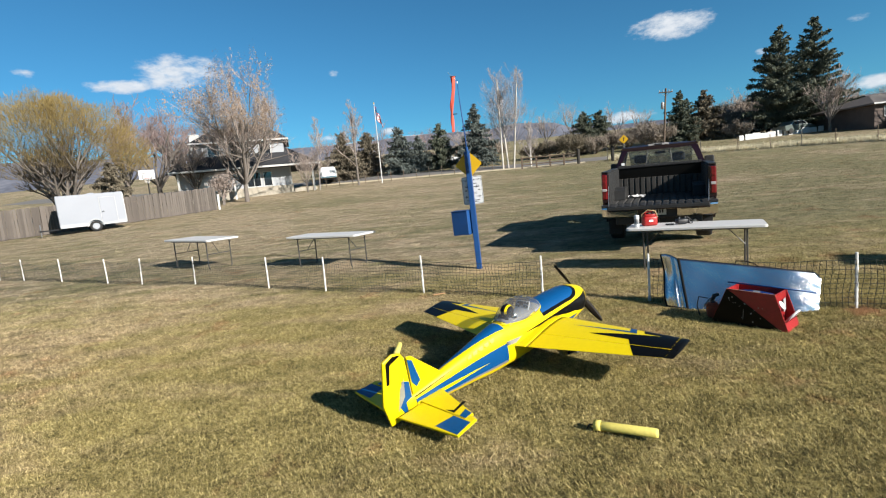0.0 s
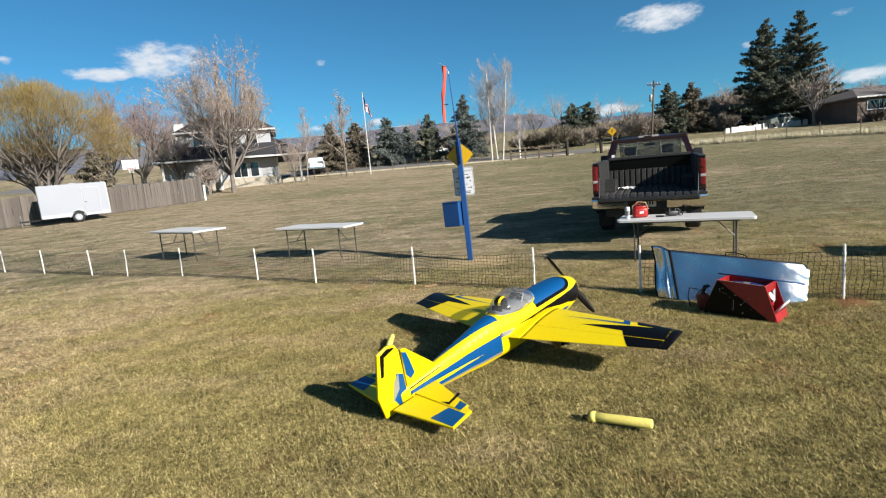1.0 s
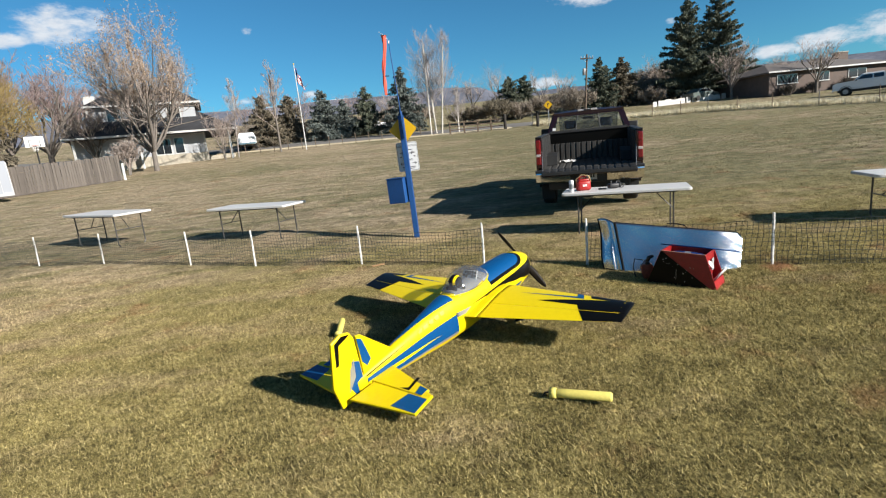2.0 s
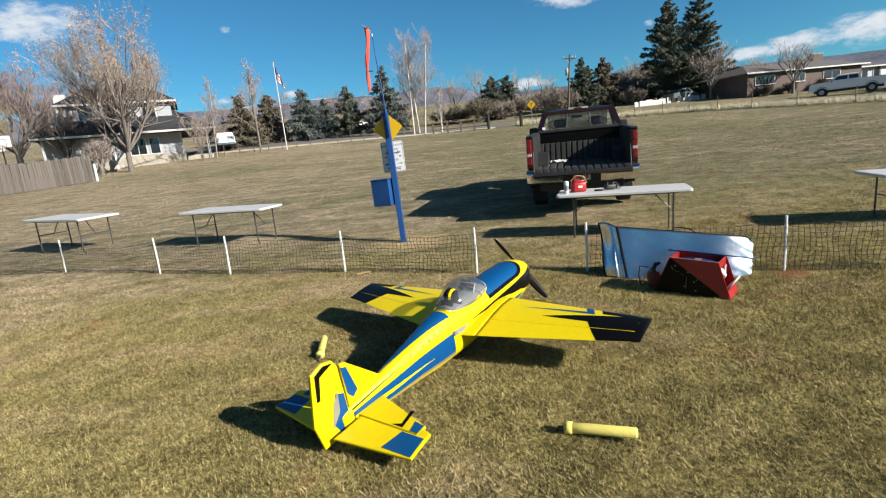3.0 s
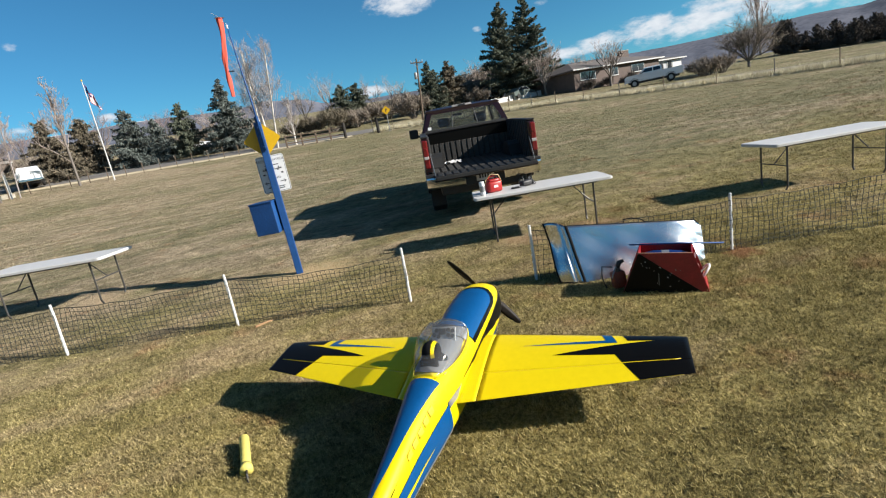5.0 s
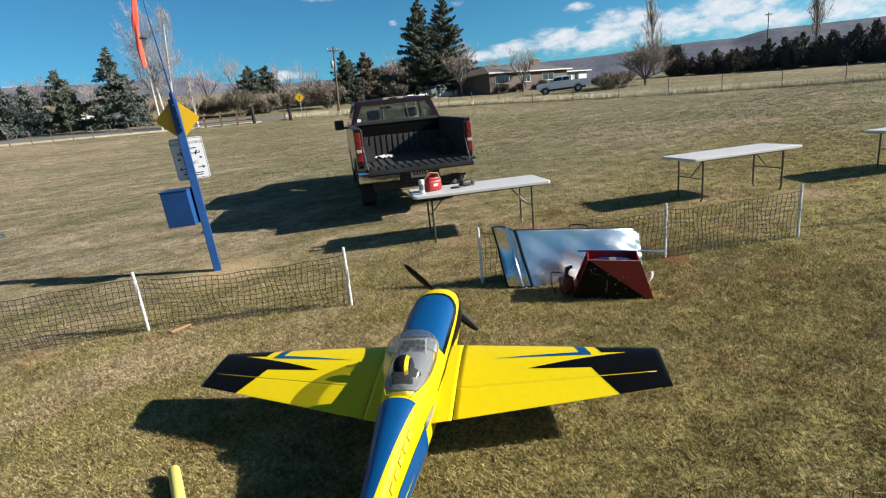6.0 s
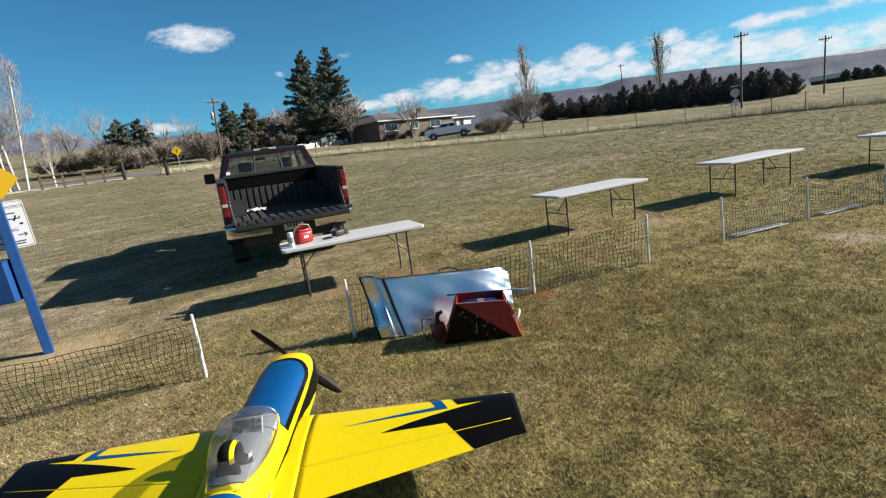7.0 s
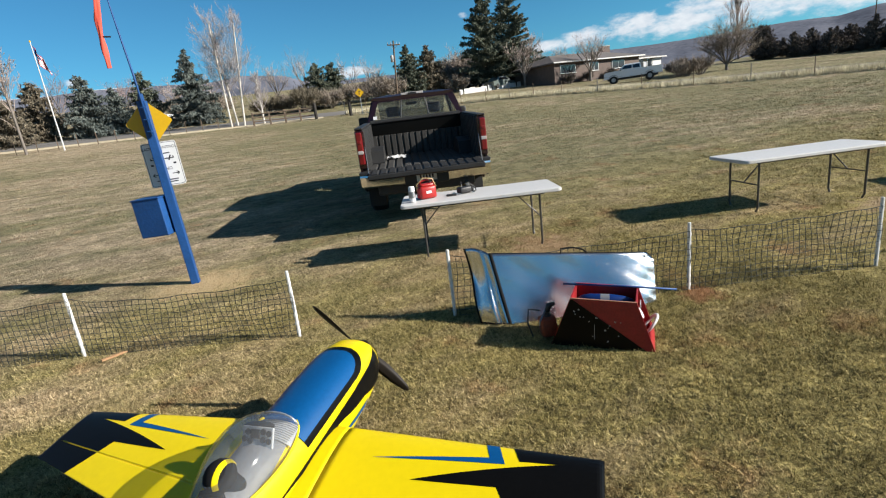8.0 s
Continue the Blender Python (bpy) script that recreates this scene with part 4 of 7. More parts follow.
    part("hoop", tube([(0.055 * math.cos(a) + 0.012, 0.03 * math.sin(a), 1.10) for a in (k * math.pi / 6 for k in range(13))], 0.004, 6), M_ALU, sock)
    part("tie", tube([(-0.06, 0, 0.45), (-0.03, 0, 0.46), (0.04, -0.02, 0.455)], 0.008, 6), M_DARK, sock)


make_sign_post()


# silver wing bag leaning on the net
def make_wing_bag():
    m = bpy.data.materials.new("silver_bubble_foil")
    m.use_nodes = True
    t = m.node_tree
    b = t.nodes["Principled BSDF"]
    b.inputs["Base Color"].default_value = (0.46, 0.48, 0.50, 1)
    b.inputs["Metallic"].default_value, b.inputs["Roughness"].default_value = 1.0, 0.23
    tc = t.nodes.new("ShaderNodeTexCoord")
    vor = t.nodes.new("ShaderNodeTexVoronoi")
    vor.inputs["Scale"].default_value = 75
    ns = t.nodes.new("ShaderNodeTexNoise")
    ns.inputs["Scale"].default_value, ns.inputs["Detail"].default_value = 9, 3
    for n in (vor, ns):
        t.links.new(tc.outputs["Object"], n.inputs["Vector"])
    dome = t.nodes.new("ShaderNodeMapRange")
    dome.interpolation_type = "SMOOTHSTEP"
    dome.inputs["From Min"].default_value, dome.inputs["From Max"].default_value = 0.0, 0.34
    dome.inputs["To Min"].default_value, dome.inputs["To Max"].default_value = 1.6, 0.0
    t.links.new(vor.outputs["Distance"], dome.inputs["Value"])
    sm = t.nodes.new("ShaderNodeMath")
    sm.operation = "ADD"
    t.links.new(dome.outputs[0], sm.inputs[0])
    t.links.new(ns.outputs["Fac"], sm.inputs[1])
    bp = t.nodes.new("ShaderNodeBump")
    bp.inputs["Strength"].default_value, bp.inputs["Distance"].default_value = 0.26, 0.003
    t.links.new(sm.outputs[0], bp.inputs["Height"])
    t.links.new(bp.outputs[0], b.inputs["Normal"])
    webbing = material("black_webbing", (0.010, 0.010, 0.011), 0.92, var=0.2, scale=40)
    webbing.node_tree.nodes["Principled BSDF"].inputs["Specular IOR Level"].default_value = 0.15
    # corners of the main panel: foot and top of the black band, foot and top of the far end
    f0, t0, f1, t1 = Vector((0, 0, 0.004)), Vector((-0.004, 0.186, 0.552)), Vector((1.105, -0.505, -0.012)), Vector((1.235, -0.372, 0.362))
    bag = thing("wing_bag", pose(2.62, 5.453, g(2.62, 5.453)), "silver foil wing bag with black binding leaning on the net fence", "wing bag")
    out = Vector((-0.41, -0.91, 0.22)).normalized()

    def face(u, v, back=0.0):
        p = f0.lerp(f1, u).lerp(t0.lerp(t1, u), v)
        puff = -0.02 * math.sin(math.pi * min(0.12 + u * 1.1, 1)) * math.sin(math.pi * v) + 0.004 * math.sin(u * 21 + v * 5) * math.sin(v * 7)
        if u > 0.72:
            e = (u - 0.72) / 0.28
            puff -= 0.075 * e * e + 0.003 * e * math.sin(v * 13 - u * 25) + 0.002 * e * math.sin(v * 31 + u * 47)
        # a rounded corner where the far end meets the top
        cut = max(0.0, (u - 0.95) / 0.05) * max(0.0, (v - 0.85) / 0.15)
        return p + out * (puff - back) - Vector((0.02, -0.01, 0.03)) * cut
    n, k = 64, 24
    rows = [[face(i / n, j / k) for i in range(n + 1)] for j in range(k + 1)]
    rows += [[face(i / n, j / k, 0.03) for i in range(n + 1)] for j in range(k, -1, -1)]
    part("cover", loft(rows, closed=False), m, bag, "silver bubble foil", smooth=True)
    # the opening's flap: it folds back beside the band, bulges, and ends in a rolled edge
    edge0, edge1 = Vector((-0.155, 0.17, 0.01)), Vector((-0.108, 0.39, 0.585))

    def flap_at(w, v):
        p = face(0.0, v).lerp(edge0.lerp(edge1, v), w)
        bulge = 0.035 * math.sin(math.pi * min(1, w * 1.15)) * (0.6 + 0.4 * math.sin(2.6 * v + 0.4)) - 0.028 * math.exp(-((w - 0.26) / 0.09) ** 2) * (1 - 0.5 * v)
        roll = 0.02 * math.sin(v * 6.5 + 0.6) * w
        top = 0.022 * math.sin(math.pi * w) * max(0.0, (v - 0.8) / 0.2)
        return p + out * (bulge + roll) + Vector((-0.012 * math.sin(v * 7) * w, 0, top))
    flap = [[flap_at(w / 14, j / k) for w in range(15)] for j in range(k + 1)]
    flap += [[q - out * 0.006 for q in row] for row in reversed(flap)]
    part("rolled_flap", loft(flap, closed=False), m, bag, "silver flap folded at the open end", smooth=True)
    part("binding", tube([flap_at(1.0, j / k) for j in range(k + 1)], 0.008, 6), webbing, bag)
    part("binding", tube([flap_at(w / 14, 0.0) + Vector((0, 0, 0.004)) for w in range(15)], 0.007, 6), webbing, bag)
    part("binding", tube([face(i / n, 1, 0.008) for i in range(n + 1)], 0.007, 6), webbing, bag)
    part("band", loft([[face(-0.006, j / k, -0.006), face(0.016, j / k, -0.006), face(0.016, j / k, 0.002), face(-0.006, j / k, 0.002)] for j in range(k + 1)]), webbing, bag, "black webbing band", smooth=True)
    part("strap", tube([face(0.42, 1), face(0.43, 1) + Vector((0, 0.02, 0.035)), face(0.50, 1) + Vector((0, 0.03, 0.045)), face(0.56, 1) + Vector((0, 0.02, 0.03)), face(0.58, 1)], 0.006, 6), webbing, bag, smooth=True)


make_wing_bag()


# red field box standing before the bag
def make_field_box():
    bxp = pose(3.0, 4.832, g(3.0, 4.832) - 0.014, 0, 3.2, -49.8)
    f = thing("field_box", bxp, "open red and black wooden field box on the grass", "box")
    M_PLY = material("scuffed_red_paint", (0.36, 0.016, 0.018), 0.42, var=0.3, scale=9, fine=70, bump=0.2)
    M_EDGE = material("bare_ply_edge", (0.42, 0.20, 0.13), 0.8, var=0.3, scale=14)
    M_SCUFF = material("pale_scuff", (0.42, 0.40, 0.38), 0.8, var=0.3)

    def panel(pts, t, nrm):
        nv = Vector(nrm).normalized() * t
        return loft([[Vector(p) for p in pts], [Vector(p) + nv for p in pts]])
    # x along the box, y to its back; wide below, narrow above
    T, B, D, H, TRAY = 0.215, 0.345, 0.155, 0.36, 0.115
    for sy in (-1, 1):
        part("side_panel", panel([(-B, sy * D, 0), (B, sy * D, 0), (T, sy * D, H), (-T, sy * D, H)], 0.010, (0, -sy, 0)), M_PLY, f)
        part("top_edge", box((0, sy * (D - 0.005), H + 0.0025), (2 * T, 0.011, 0.004)), M_EDGE if sy < 0 else M_PLY, f)
    # the upper tray between inner ends, and the sloping end pockets outside them
    for sx in (-1, 1):
        part("inner_end", panel([(sx * T, -D + 0.012, 0.05), (sx * T, D - 0.012, 0.05), (sx * T, D - 0.012, H), (sx * T, -D + 0.012, H)], 0.010, (-sx, 0, 0)), M_PLY, f)
        lip = lambda z: T + (B - T) * (1 - z / H)
        part("end_lip", panel([(sx * lip(0), -D + 0.012, 0), (sx * lip(0), D - 0.012, 0), (sx * lip(0.10), D - 0.012, 0.10), (sx * lip(0.10), -D + 0.012, 0.10)], 0.010, (-sx, 0, 0)), M_PLY, f)
    part("floor_panel", box((0, 0, 0.02), (2 * B - 0.05, 2 * D - 0.024, 0.012)), M_PLY, f)
    part("tray_floor", box((0, 0, H - TRAY), (2 * T - 0.022, 2 * D - 0.024, 0.010)), M_DARK, f, "black tray floor")
    part("black_panel", panel([(-B + 0.004, -D - 0.002, 0.003), (B - 0.035, -D - 0.002, 0.003), (-T + 0.02, -D - 0.002, H - 0.006), (-T + 0.003, -D - 0.002, H - 0.006)], 0.002, (0, -1, 0)), M_BLACK, f, "black painted half of the front")
    rr = random.Random(41)
    for k in range(16):
        q = rr.random()
        zz = rr.uniform(0.03, H - 0.05)
        part("scuff", box((-0.20 + 0.36 * q, -D - 0.0045, zz), (rr.uniform(0.004, 0.012), 0.0012, rr.uniform(0.003, 0.010)), 0.0, Matrix.Rotation(rr.uniform(0, 3), 4, "Y")), M_SCUFF, f)
    part("scratch", box((-0.05, -D - 0.0045, 0.13), (0.003, 0.0012, 0.11)), M_SCUFF, f)
    # rag and white lids in the end pocket, and an off-white ring hung on it
    part("pocket_lid", tube([(T + 0.016, -0.03, 0.24), (T + 0.024, -0.03, 0.245)], 0.042, 18), M_SIGNWHITE, f, "round white lid")
    part("pocket_card", box((T + 0.018, 0.05, 0.23), (0.008, 0.06, 0.13), 0.003, Matrix.Rotation(radians(12), 4, "X")), M_GREY, f)
    ring = [(B - 0.045 + 0.045 * math.cos(a), D - 0.085 + 0.085 * math.sin(a), 0.12 + 0.065 * math.cos(a)) for a in (k * math.pi / 10 for k in range(20))]
    part("hose_ring", tube(ring + ring[:1], 0.011, 8), M_WHITEPLASTIC, f, "off-white hose looped over the end", smooth=True)
    part("dowel", tube([(-0.30, D - 0.05, H + 0.006), (0.10, D - 0.035, H + 0.010), (0.46, D - 0.02, H + 0.004)], 0.007, 8), M_POSTBLUE, f, "blue rod laid across the top", smooth=True)
    b = thing("blue_bottle", bxp @ pose(0.0, 0.03, H - TRAY + 0.005 + 0.043, 0, 0, 6), "blue glossy canister lying in the red box", "canister")
    part("body", loft([[(x, r * math.cos(q * math.pi / 8), r * math.sin(q * math.pi / 8)) for q in range(16)] for x, r in ((-0.18, 0.01), (-0.16, 0.03), (-0.1, 0.042), (0.05, 0.042), (0.14, 0.03), (0.19, 0.012))]), material("dark_blue_plastic", (0.004, 0.03, 0.16), 0.35, var=0.2, scale=12), b, smooth=True)
    part("label_band", loft([[(x, 0.0427 * math.cos(q * math.pi / 8), 0.0427 * math.sin(q * math.pi / 8)) for q in range(16)] for x in (-0.03, 0.03)], caps=False), M_SILVERFILM, b)


make_field_box()
chip = thing("wood_stake", pose(-0.33, 7.12, g(-0.33, 7.12) + 0.015, 4, 0, 20), "short bare wooden stake lying by the fence", "stake")
part("stake", loft([[(x, -0.012 * w, 0), (x, 0.012 * w, 0), (x, 0.012 * w, 0.016 * w), (x, -0.012 * w, 0.016 * w)] for x, w in ((0, 1), (0.16, 1), (0.2, 0.2))]), material("bare_wood", (0.45, 0.26, 0.13), 0.8), chip)
jug = thing("pump_jug", pose(2.735, 5.12, g(2.735, 5.12), 0, -6, -20), "small red fuel jug with a black hand pump in the grass", "jug")
# jug's red is darkened for the shade it stands in
M_JUG = material("shade_red_plastic", (0.24, 0.05, 0.022), 0.7, var=0.45, scale=14)
part("body", box((0.01, 0, 0.078), (0.12, 0.10, 0.155), 0.02), M_JUG, jug, smooth=True)
part("neck", tube([(0.02, 0, 0.15), (0.02, 0, 0.185)], [0.03, 0.022], 12), M_DARK, jug)
part("pump", tube([(0.02, 0, 0.18), (0.045, 0.01, 0.225), (0.09, 0.0, 0.235)], [0.02, 0.023, 0.014], 10), M_DARK, jug, smooth=True)
part("crank", tube([(0.0, -0.03, 0.21), (-0.06, -0.07, 0.16), (-0.07, -0.07, 0.13)], 0.007, 6), M_ALU, jug)
part("hose", tube([(-0.02, 0.02, 0.2), (-0.10, 0.05, 0.22), (-0.13, 0.02, 0.13), (-0.12, -0.02, 0.03)], 0.006, 6), M_DARK, jug, smooth=True)

# ---- pickup truck with its tailgate down ----
def make_truck():
    # x to its right, y ahead, z up; origin on the ground below the rear lamps
    tx, ty = 3.83, 9.26
    tr = thing("pickup_truck", pose(tx, ty, g(tx + 0.6, ty + 1.7) - 0.015, 1.9, 0.8, -23.0), "dark maroon pickup truck with its tailgate down, parked on the grass", "pickup truck")
    W, RAIL, FLOOR, BED = 0.96, 1.435, 0.83, 1.95

    def side(x0, x1, name, prof, mat, parent, bevel=0.0, label=""):
        """A plate with the side profile prof of (y, z), from x0 to x1."""
        bm = loft([[(x0, y, z) for y, z in prof], [(x1, y, z) for y, z in prof]])
        if bevel:
            bmesh.ops.bevel(bm, geom=bm.edges[:], offset=bevel, segments=2, affect="EDGES")
        return part(name, bm, mat, parent, label)

    def arch(cy, r, n=10):
        return [(cy + r * math.cos(a), 0.42 + r * math.sin(a)) for a in (math.pi - k * math.pi / n for k in range(n + 1))]

    for sx in (-1, 1):
        outer = [(0.03, 0.55), (0.0, 0.8), (0.0, RAIL)] + [(BED + 0.08, RAIL + 0.01), (BED + 0.08, 0.45)] + [(y, z) for y, z in reversed(arch(1.12, 0.46))] + [(0.55, 0.5)]
        side(sx * (W - 0.03), sx * W, "bed_side", outer, M_TRUCK, tr, 0.008)
        # wheel arch lip
        part("arch_lip", tube([(sx * (W + 0.005), y, z) for y, z in arch(1.12, 0.47, 14)], 0.022, 6), M_TRUCK, tr, smooth=True)
        part("rail_cap", box((sx * (W - 0.055), BED / 2 + 0.02, RAIL + 0.012), (0.12, BED + 0.06, 0.03), 0.01), M_LINER, tr)
        # ribbed liner wall
        rib = []
        for k in range(11):
            y, q = 0.06 + k * (BED - 0.1) / 11, (BED - 0.1) / 11
            rib += [(y, 0.105), (y + q * 0.25, 0.105), (y + q * 0.35, 0.14), (y + q * 0.85, 0.14), (y + q * 0.95, 0.105)]
        rib += [(BED - 0.03, 0.09), (0.06, 0.09)]
        part("liner_wall", loft([[(sx * (W - d), y, z) for y, d in rib] for z in (FLOOR, RAIL - 0.004)]), M_LINER, tr, "ribbed black bed liner")
        # wheel housing inside the bed
        part("wheel_housing", loft([[(sx * (W - 0.13), y, z), (sx * (W - 0.34), y, z), (sx * (W - 0.34), y, FLOOR), (sx * (W - 0.13), y, FLOOR)]
                                    for y, z in ((0.68, FLOOR + 0.03), (0.80, FLOOR + 0.2), (1.0, FLOOR + 0.25), (1.24, FLOOR + 0.25), (1.45, FLOOR + 0.2), (1.56, FLOOR + 0.03))]), M_LINER, tr)
        # rear lamp: red, white band, red, wrapped round the corner
        lamp = part("tail_lamp", box((sx * (W - 0.045), -0.005, 1.165), (0.095, 0.12, 0.47), 0.02), M_TAILLIGHT, tr, "red lens with a clear band")
        part("clear_band", box((sx * (W - 0.045), -0.010, 1.11), (0.085, 0.12, 0.055), 0.01), M_LENSWHITE, lamp)
        part("chrome_glint", box((sx * (W - 0.04), -0.014, 1.26), (0.06, 0.12, 0.05), 0.01), M_TAILLIGHT, lamp)
        # lower rear corner panel
        part("corner_post", box((sx * (W - 0.055), 0.03, 1.14), (0.13, 0.08, 0.56), 0.015), M_TRUCK, tr)
        for yy in (1.12, 4.35):
            wheel = part("wheel", wheel_rings(0.385, 0.27, 32), M_RUBBER, tr, smooth=True)
            wheel.matrix_basis = Matrix.Translation((sx * (W - 0.15), yy, 0.385))
            rim = part("rim", loft([[(sx * x, r * math.cos(k * math.pi / 12), r * math.sin(k * math.pi / 12)) for k in range(24)] for x, r in ((-0.1, 0.2), (0.1, 0.235), (0.128, 0.238), (0.10, 0.2), (0.06, 0.07), (0.085, 0.05))]), M_ALU, wheel)
            for q in range(5):
                a = q * 2 * math.pi / 5
                part("spoke", box((sx * 0.085, 0.14 * math.cos(a), 0.14 * math.sin(a)), (0.03, 0.05, 0.16), 0.008, Matrix.Rotation(a - math.pi / 2, 4, "X")), M_ALU, wheel)
        # cab side
        cab = [(BED + 0.11, 0.45), (BED + 0.11, 1.30), (BED + 0.13, 1.36), (BED + 2.64, 1.36), (BED + 2.7, 1.32), (BED + 3.6, 1.22), (BED + 3.75, 0.95), (BED + 3.75, 0.5),
               (4.86, 0.5)] + [(y, z) for y, z in reversed(arch(4.35, 0.46))] + [(3.8, 0.45)]
        bm = loft([[(sx * (W - (0.02 if z < 1.35 else 0.02 + (z - 1.35) * 0.34)), y, z) for y, z in cab], [(sx * (W - 0.06 - (0 if z < 1.35 else (z - 1.35) * 0.34)), y, z) for y, z in cab]])
        part("cab_side", bm, M_TRUCK, tr)
        # pillars and roof rail round the open side window
        def shell(y, z, out):
            return (sx * (W - out - (z - 1.35) * 0.34), y, z)
        outer = [(BED + 0.13, 1.36), (BED + 0.30, 1.82), (BED + 0.55, 1.90), (BED + 1.7, 1.90), (BED + 2.0, 1.84), (BED + 2.64, 1.36)]
        inner = [(BED + 0.36, 1.36), (BED + 0.45, 1.75), (BED + 0.50, 1.80), (BED + 1.72, 1.80), (BED + 1.80, 1.77), (BED + 2.45, 1.36)]
        part("cab_pillar", loft([[shell(*a, 0.02), shell(*b, 0.02), shell(*b, 0.06), shell(*a, 0.06)] for a, b in zip(outer, inner)]), M_TRUCK, tr)
        win = [(BED + 0.36, 1.36), (BED + 0.47, 1.80), (BED + 1.75, 1.80), (BED + 2.45, 1.36)]
        part("side_window", loft([[(sx * (W - (0.015 + (z - 1.35) * 0.34)), y, z) for y, z in win], [(sx * (W - (0.019 + (z - 1.35) * 0.34)), y, z) for y, z in win]]), M_GLASSDARK, tr)
        mirror = part("door_mirror", box((sx * (W + 0.15), BED + 2.2, 1.42), (0.22, 0.12, 0.22), 0.035), M_DARK, tr, "black door mirror", smooth=True)
        part("mirror_arm", box((sx * (W + 0.03), BED + 2.22, 1.35), (0.12, 0.06, 0.05), 0.01), M_DARK, mirror)
        part("mirror_glass", box((sx * (W + 0.15), BED + 2.137, 1.42), (0.17, 0.004, 0.17), 0.0), M_DARK, mirror)
        part("mud_flap", box((sx * (W - 0.15), 0.62, 0.32), (0.26, 0.012, 0.3), 0.004), M_RUBBER, tr)
    # bed floor and front wall, each one corrugated sheet
    def ribs(x0, x1, n, low, high, base):
        step = (x1 - x0) / n
        line = []
        for k in range(n):
            x = x0 + k * step
            line += [(x, low), (x + step * 0.2, low), (x + step * 0.3, high), (x + step * 0.9, high), (x + step, low)]
        return line + [(x1, base), (x0, base)]

    floor = ribs(-W + 0.1, W - 0.1, 13, FLOOR - 0.008, FLOOR + 0.010, FLOOR - 0.03)
    part("bed_floor", loft([[(x, y, z) for x, z in floor] for y in (0.0, BED)]), M_DUSTYSUNLINER, tr, "ribbed black bed liner")
    wall = ribs(-W + 0.1, W - 0.1, 15, BED - 0.022, BED - 0.05, BED + 0.005)
    part("front_wall", loft([[(x, y, z) for x, y in wall] for z in (FLOOR, 1.21)]), M_DUSTYSUNLINER, tr, "ribbed black bed liner")
    # black panel stands in for the shade under the bed's front lip
    part("shaded_headboard", box((0, BED + 0.022, 1.32), (2 * W - 0.2, 0.02, 0.22), 0.004), M_BLACK, tr, "plain upper front wall of the bed, painted black for its shade")
    part("rail_cap", box((0, BED + 0.04, RAIL + 0.012), (2 * W - 0.06, 0.1, 0.03), 0.01), M_LINER, tr)
    # tailgate, lying open
    gate = part("tailgate", box((0, -0.30, FLOOR - 0.045), (2 * W - 0.26, 0.54, 0.07), 0.015), M_TRUCK, tr)
    cover = ribs(-W + 0.15, W - 0.15, 13, FLOOR - 0.006, FLOOR + 0.008, FLOOR - 0.014)
    part("gate_liner", loft([[(x, y, z) for x, z in cover] for y in (-0.54, -0.04)]), M_LINER, gate, "ribbed black liner")
    part("gate_edge", box((0, -0.572, FLOOR - 0.035), (2 * W - 0.28, 0.02, 0.06), 0.008), M_LINER, gate)
    for sx in (-1, 1):
        part("cable", tube([(sx * (W - 0.11), 0.02, 1.2), (sx * (W - 0.14), -0.36, FLOOR)], 0.006, 6), M_ALU, tr)
    # bumper
    rings = []
    for k in range(25):
        x = -1 + 2 * k / 24
        y0 = -0.17 + 0.10 * abs(x) ** 3
        rings.append([(x * 0.98, y0 + dy, z) for dy, z in ((0.10, 0.78), (-0.012, 0.772), (-0.018, 0.745), (0.0, 0.68), (0.022, 0.60), (0.10, 0.565))])
    part("bumper", loft(rings), M_CHROME, tr, "chrome step bumper", smooth=False)
    # added dark blocks that hide the sky's reflection at the bumper ends
    for sx in (-1, 1):
        part("corner_cover", box((sx * 0.885, -0.02, 0.802), (0.20, 0.17, 0.05), 0.012), M_DARK, tr)
    part("step_pad", box((0, -0.12, 0.785), (1.75, 0.16, 0.012), 0.004), M_DARK, tr)
    for sx in (-1, 1):
        part("bumper_pad", box((sx * 0.62, -0.183, 0.715), (0.46, 0.014, 0.03), 0.005), M_DARK, tr)
    part("plate_recess", box((0, -0.178, 0.672), (0.66, 0.045, 0.225), 0.012), M_DARK, tr)
    plate = part("number_plate", box((0, -0.2035, 0.685), (0.30, 0.004, 0.15), 0.0), M_SIGNWHITE, tr, "white number plate")
    for k in range(5):
        part("plate_bar", box((-0.09 + 0.045 * k, -0.2062, 0.68), (0.026, 0.002, 0.06)), M_INK, plate)
    part("hitch", box((0, -0.18, 0.50), (0.07, 0.2, 0.07), 0.008), M_DARK, tr)
    part("axle", tube([(-0.8, 1.12, 0.40), (0.8, 1.12, 0.40)], 0.05, 10), M_DARK, tr)
    part("underbody", box((0, 2.6, 0.52), (1.5, 5.0, 0.22), 0.03), M_DARK, tr)
    part("exhaust_pipe", tube([(0.6, 0.6, 0.45), (0.62, -0.02, 0.44)], 0.035, 10), M_ALU, tr)
    # cab: rear wall, roof, windows
    yb = BED + 0.11
    part("cab_back", loft([[(-W + 0.03, y, z0), (W - 0.03, y, z0), (W - 0.03, y, z1), (-W + 0.03, y, z1)] for y, z0, z1 in ((yb, 0.6, 1.45), (yb + 0.03, 0.6, 1.45))]), M_TRUCK, tr)

    def back(x, z, out=0.0):
        return (x * (1 - (z - 1.34) * 0.36), yb + (z - 1.34) * 0.36 - out, z)
    frame_pts = [(-0.93, 1.43), (0.93, 1.43), (0.90, 1.86), (-0.90, 1.86)]
    hole = [(-0.84, 1.48), (0.84, 1.48), (0.78, 1.80), (-0.78, 1.80)]
    bm = bmesh.new()
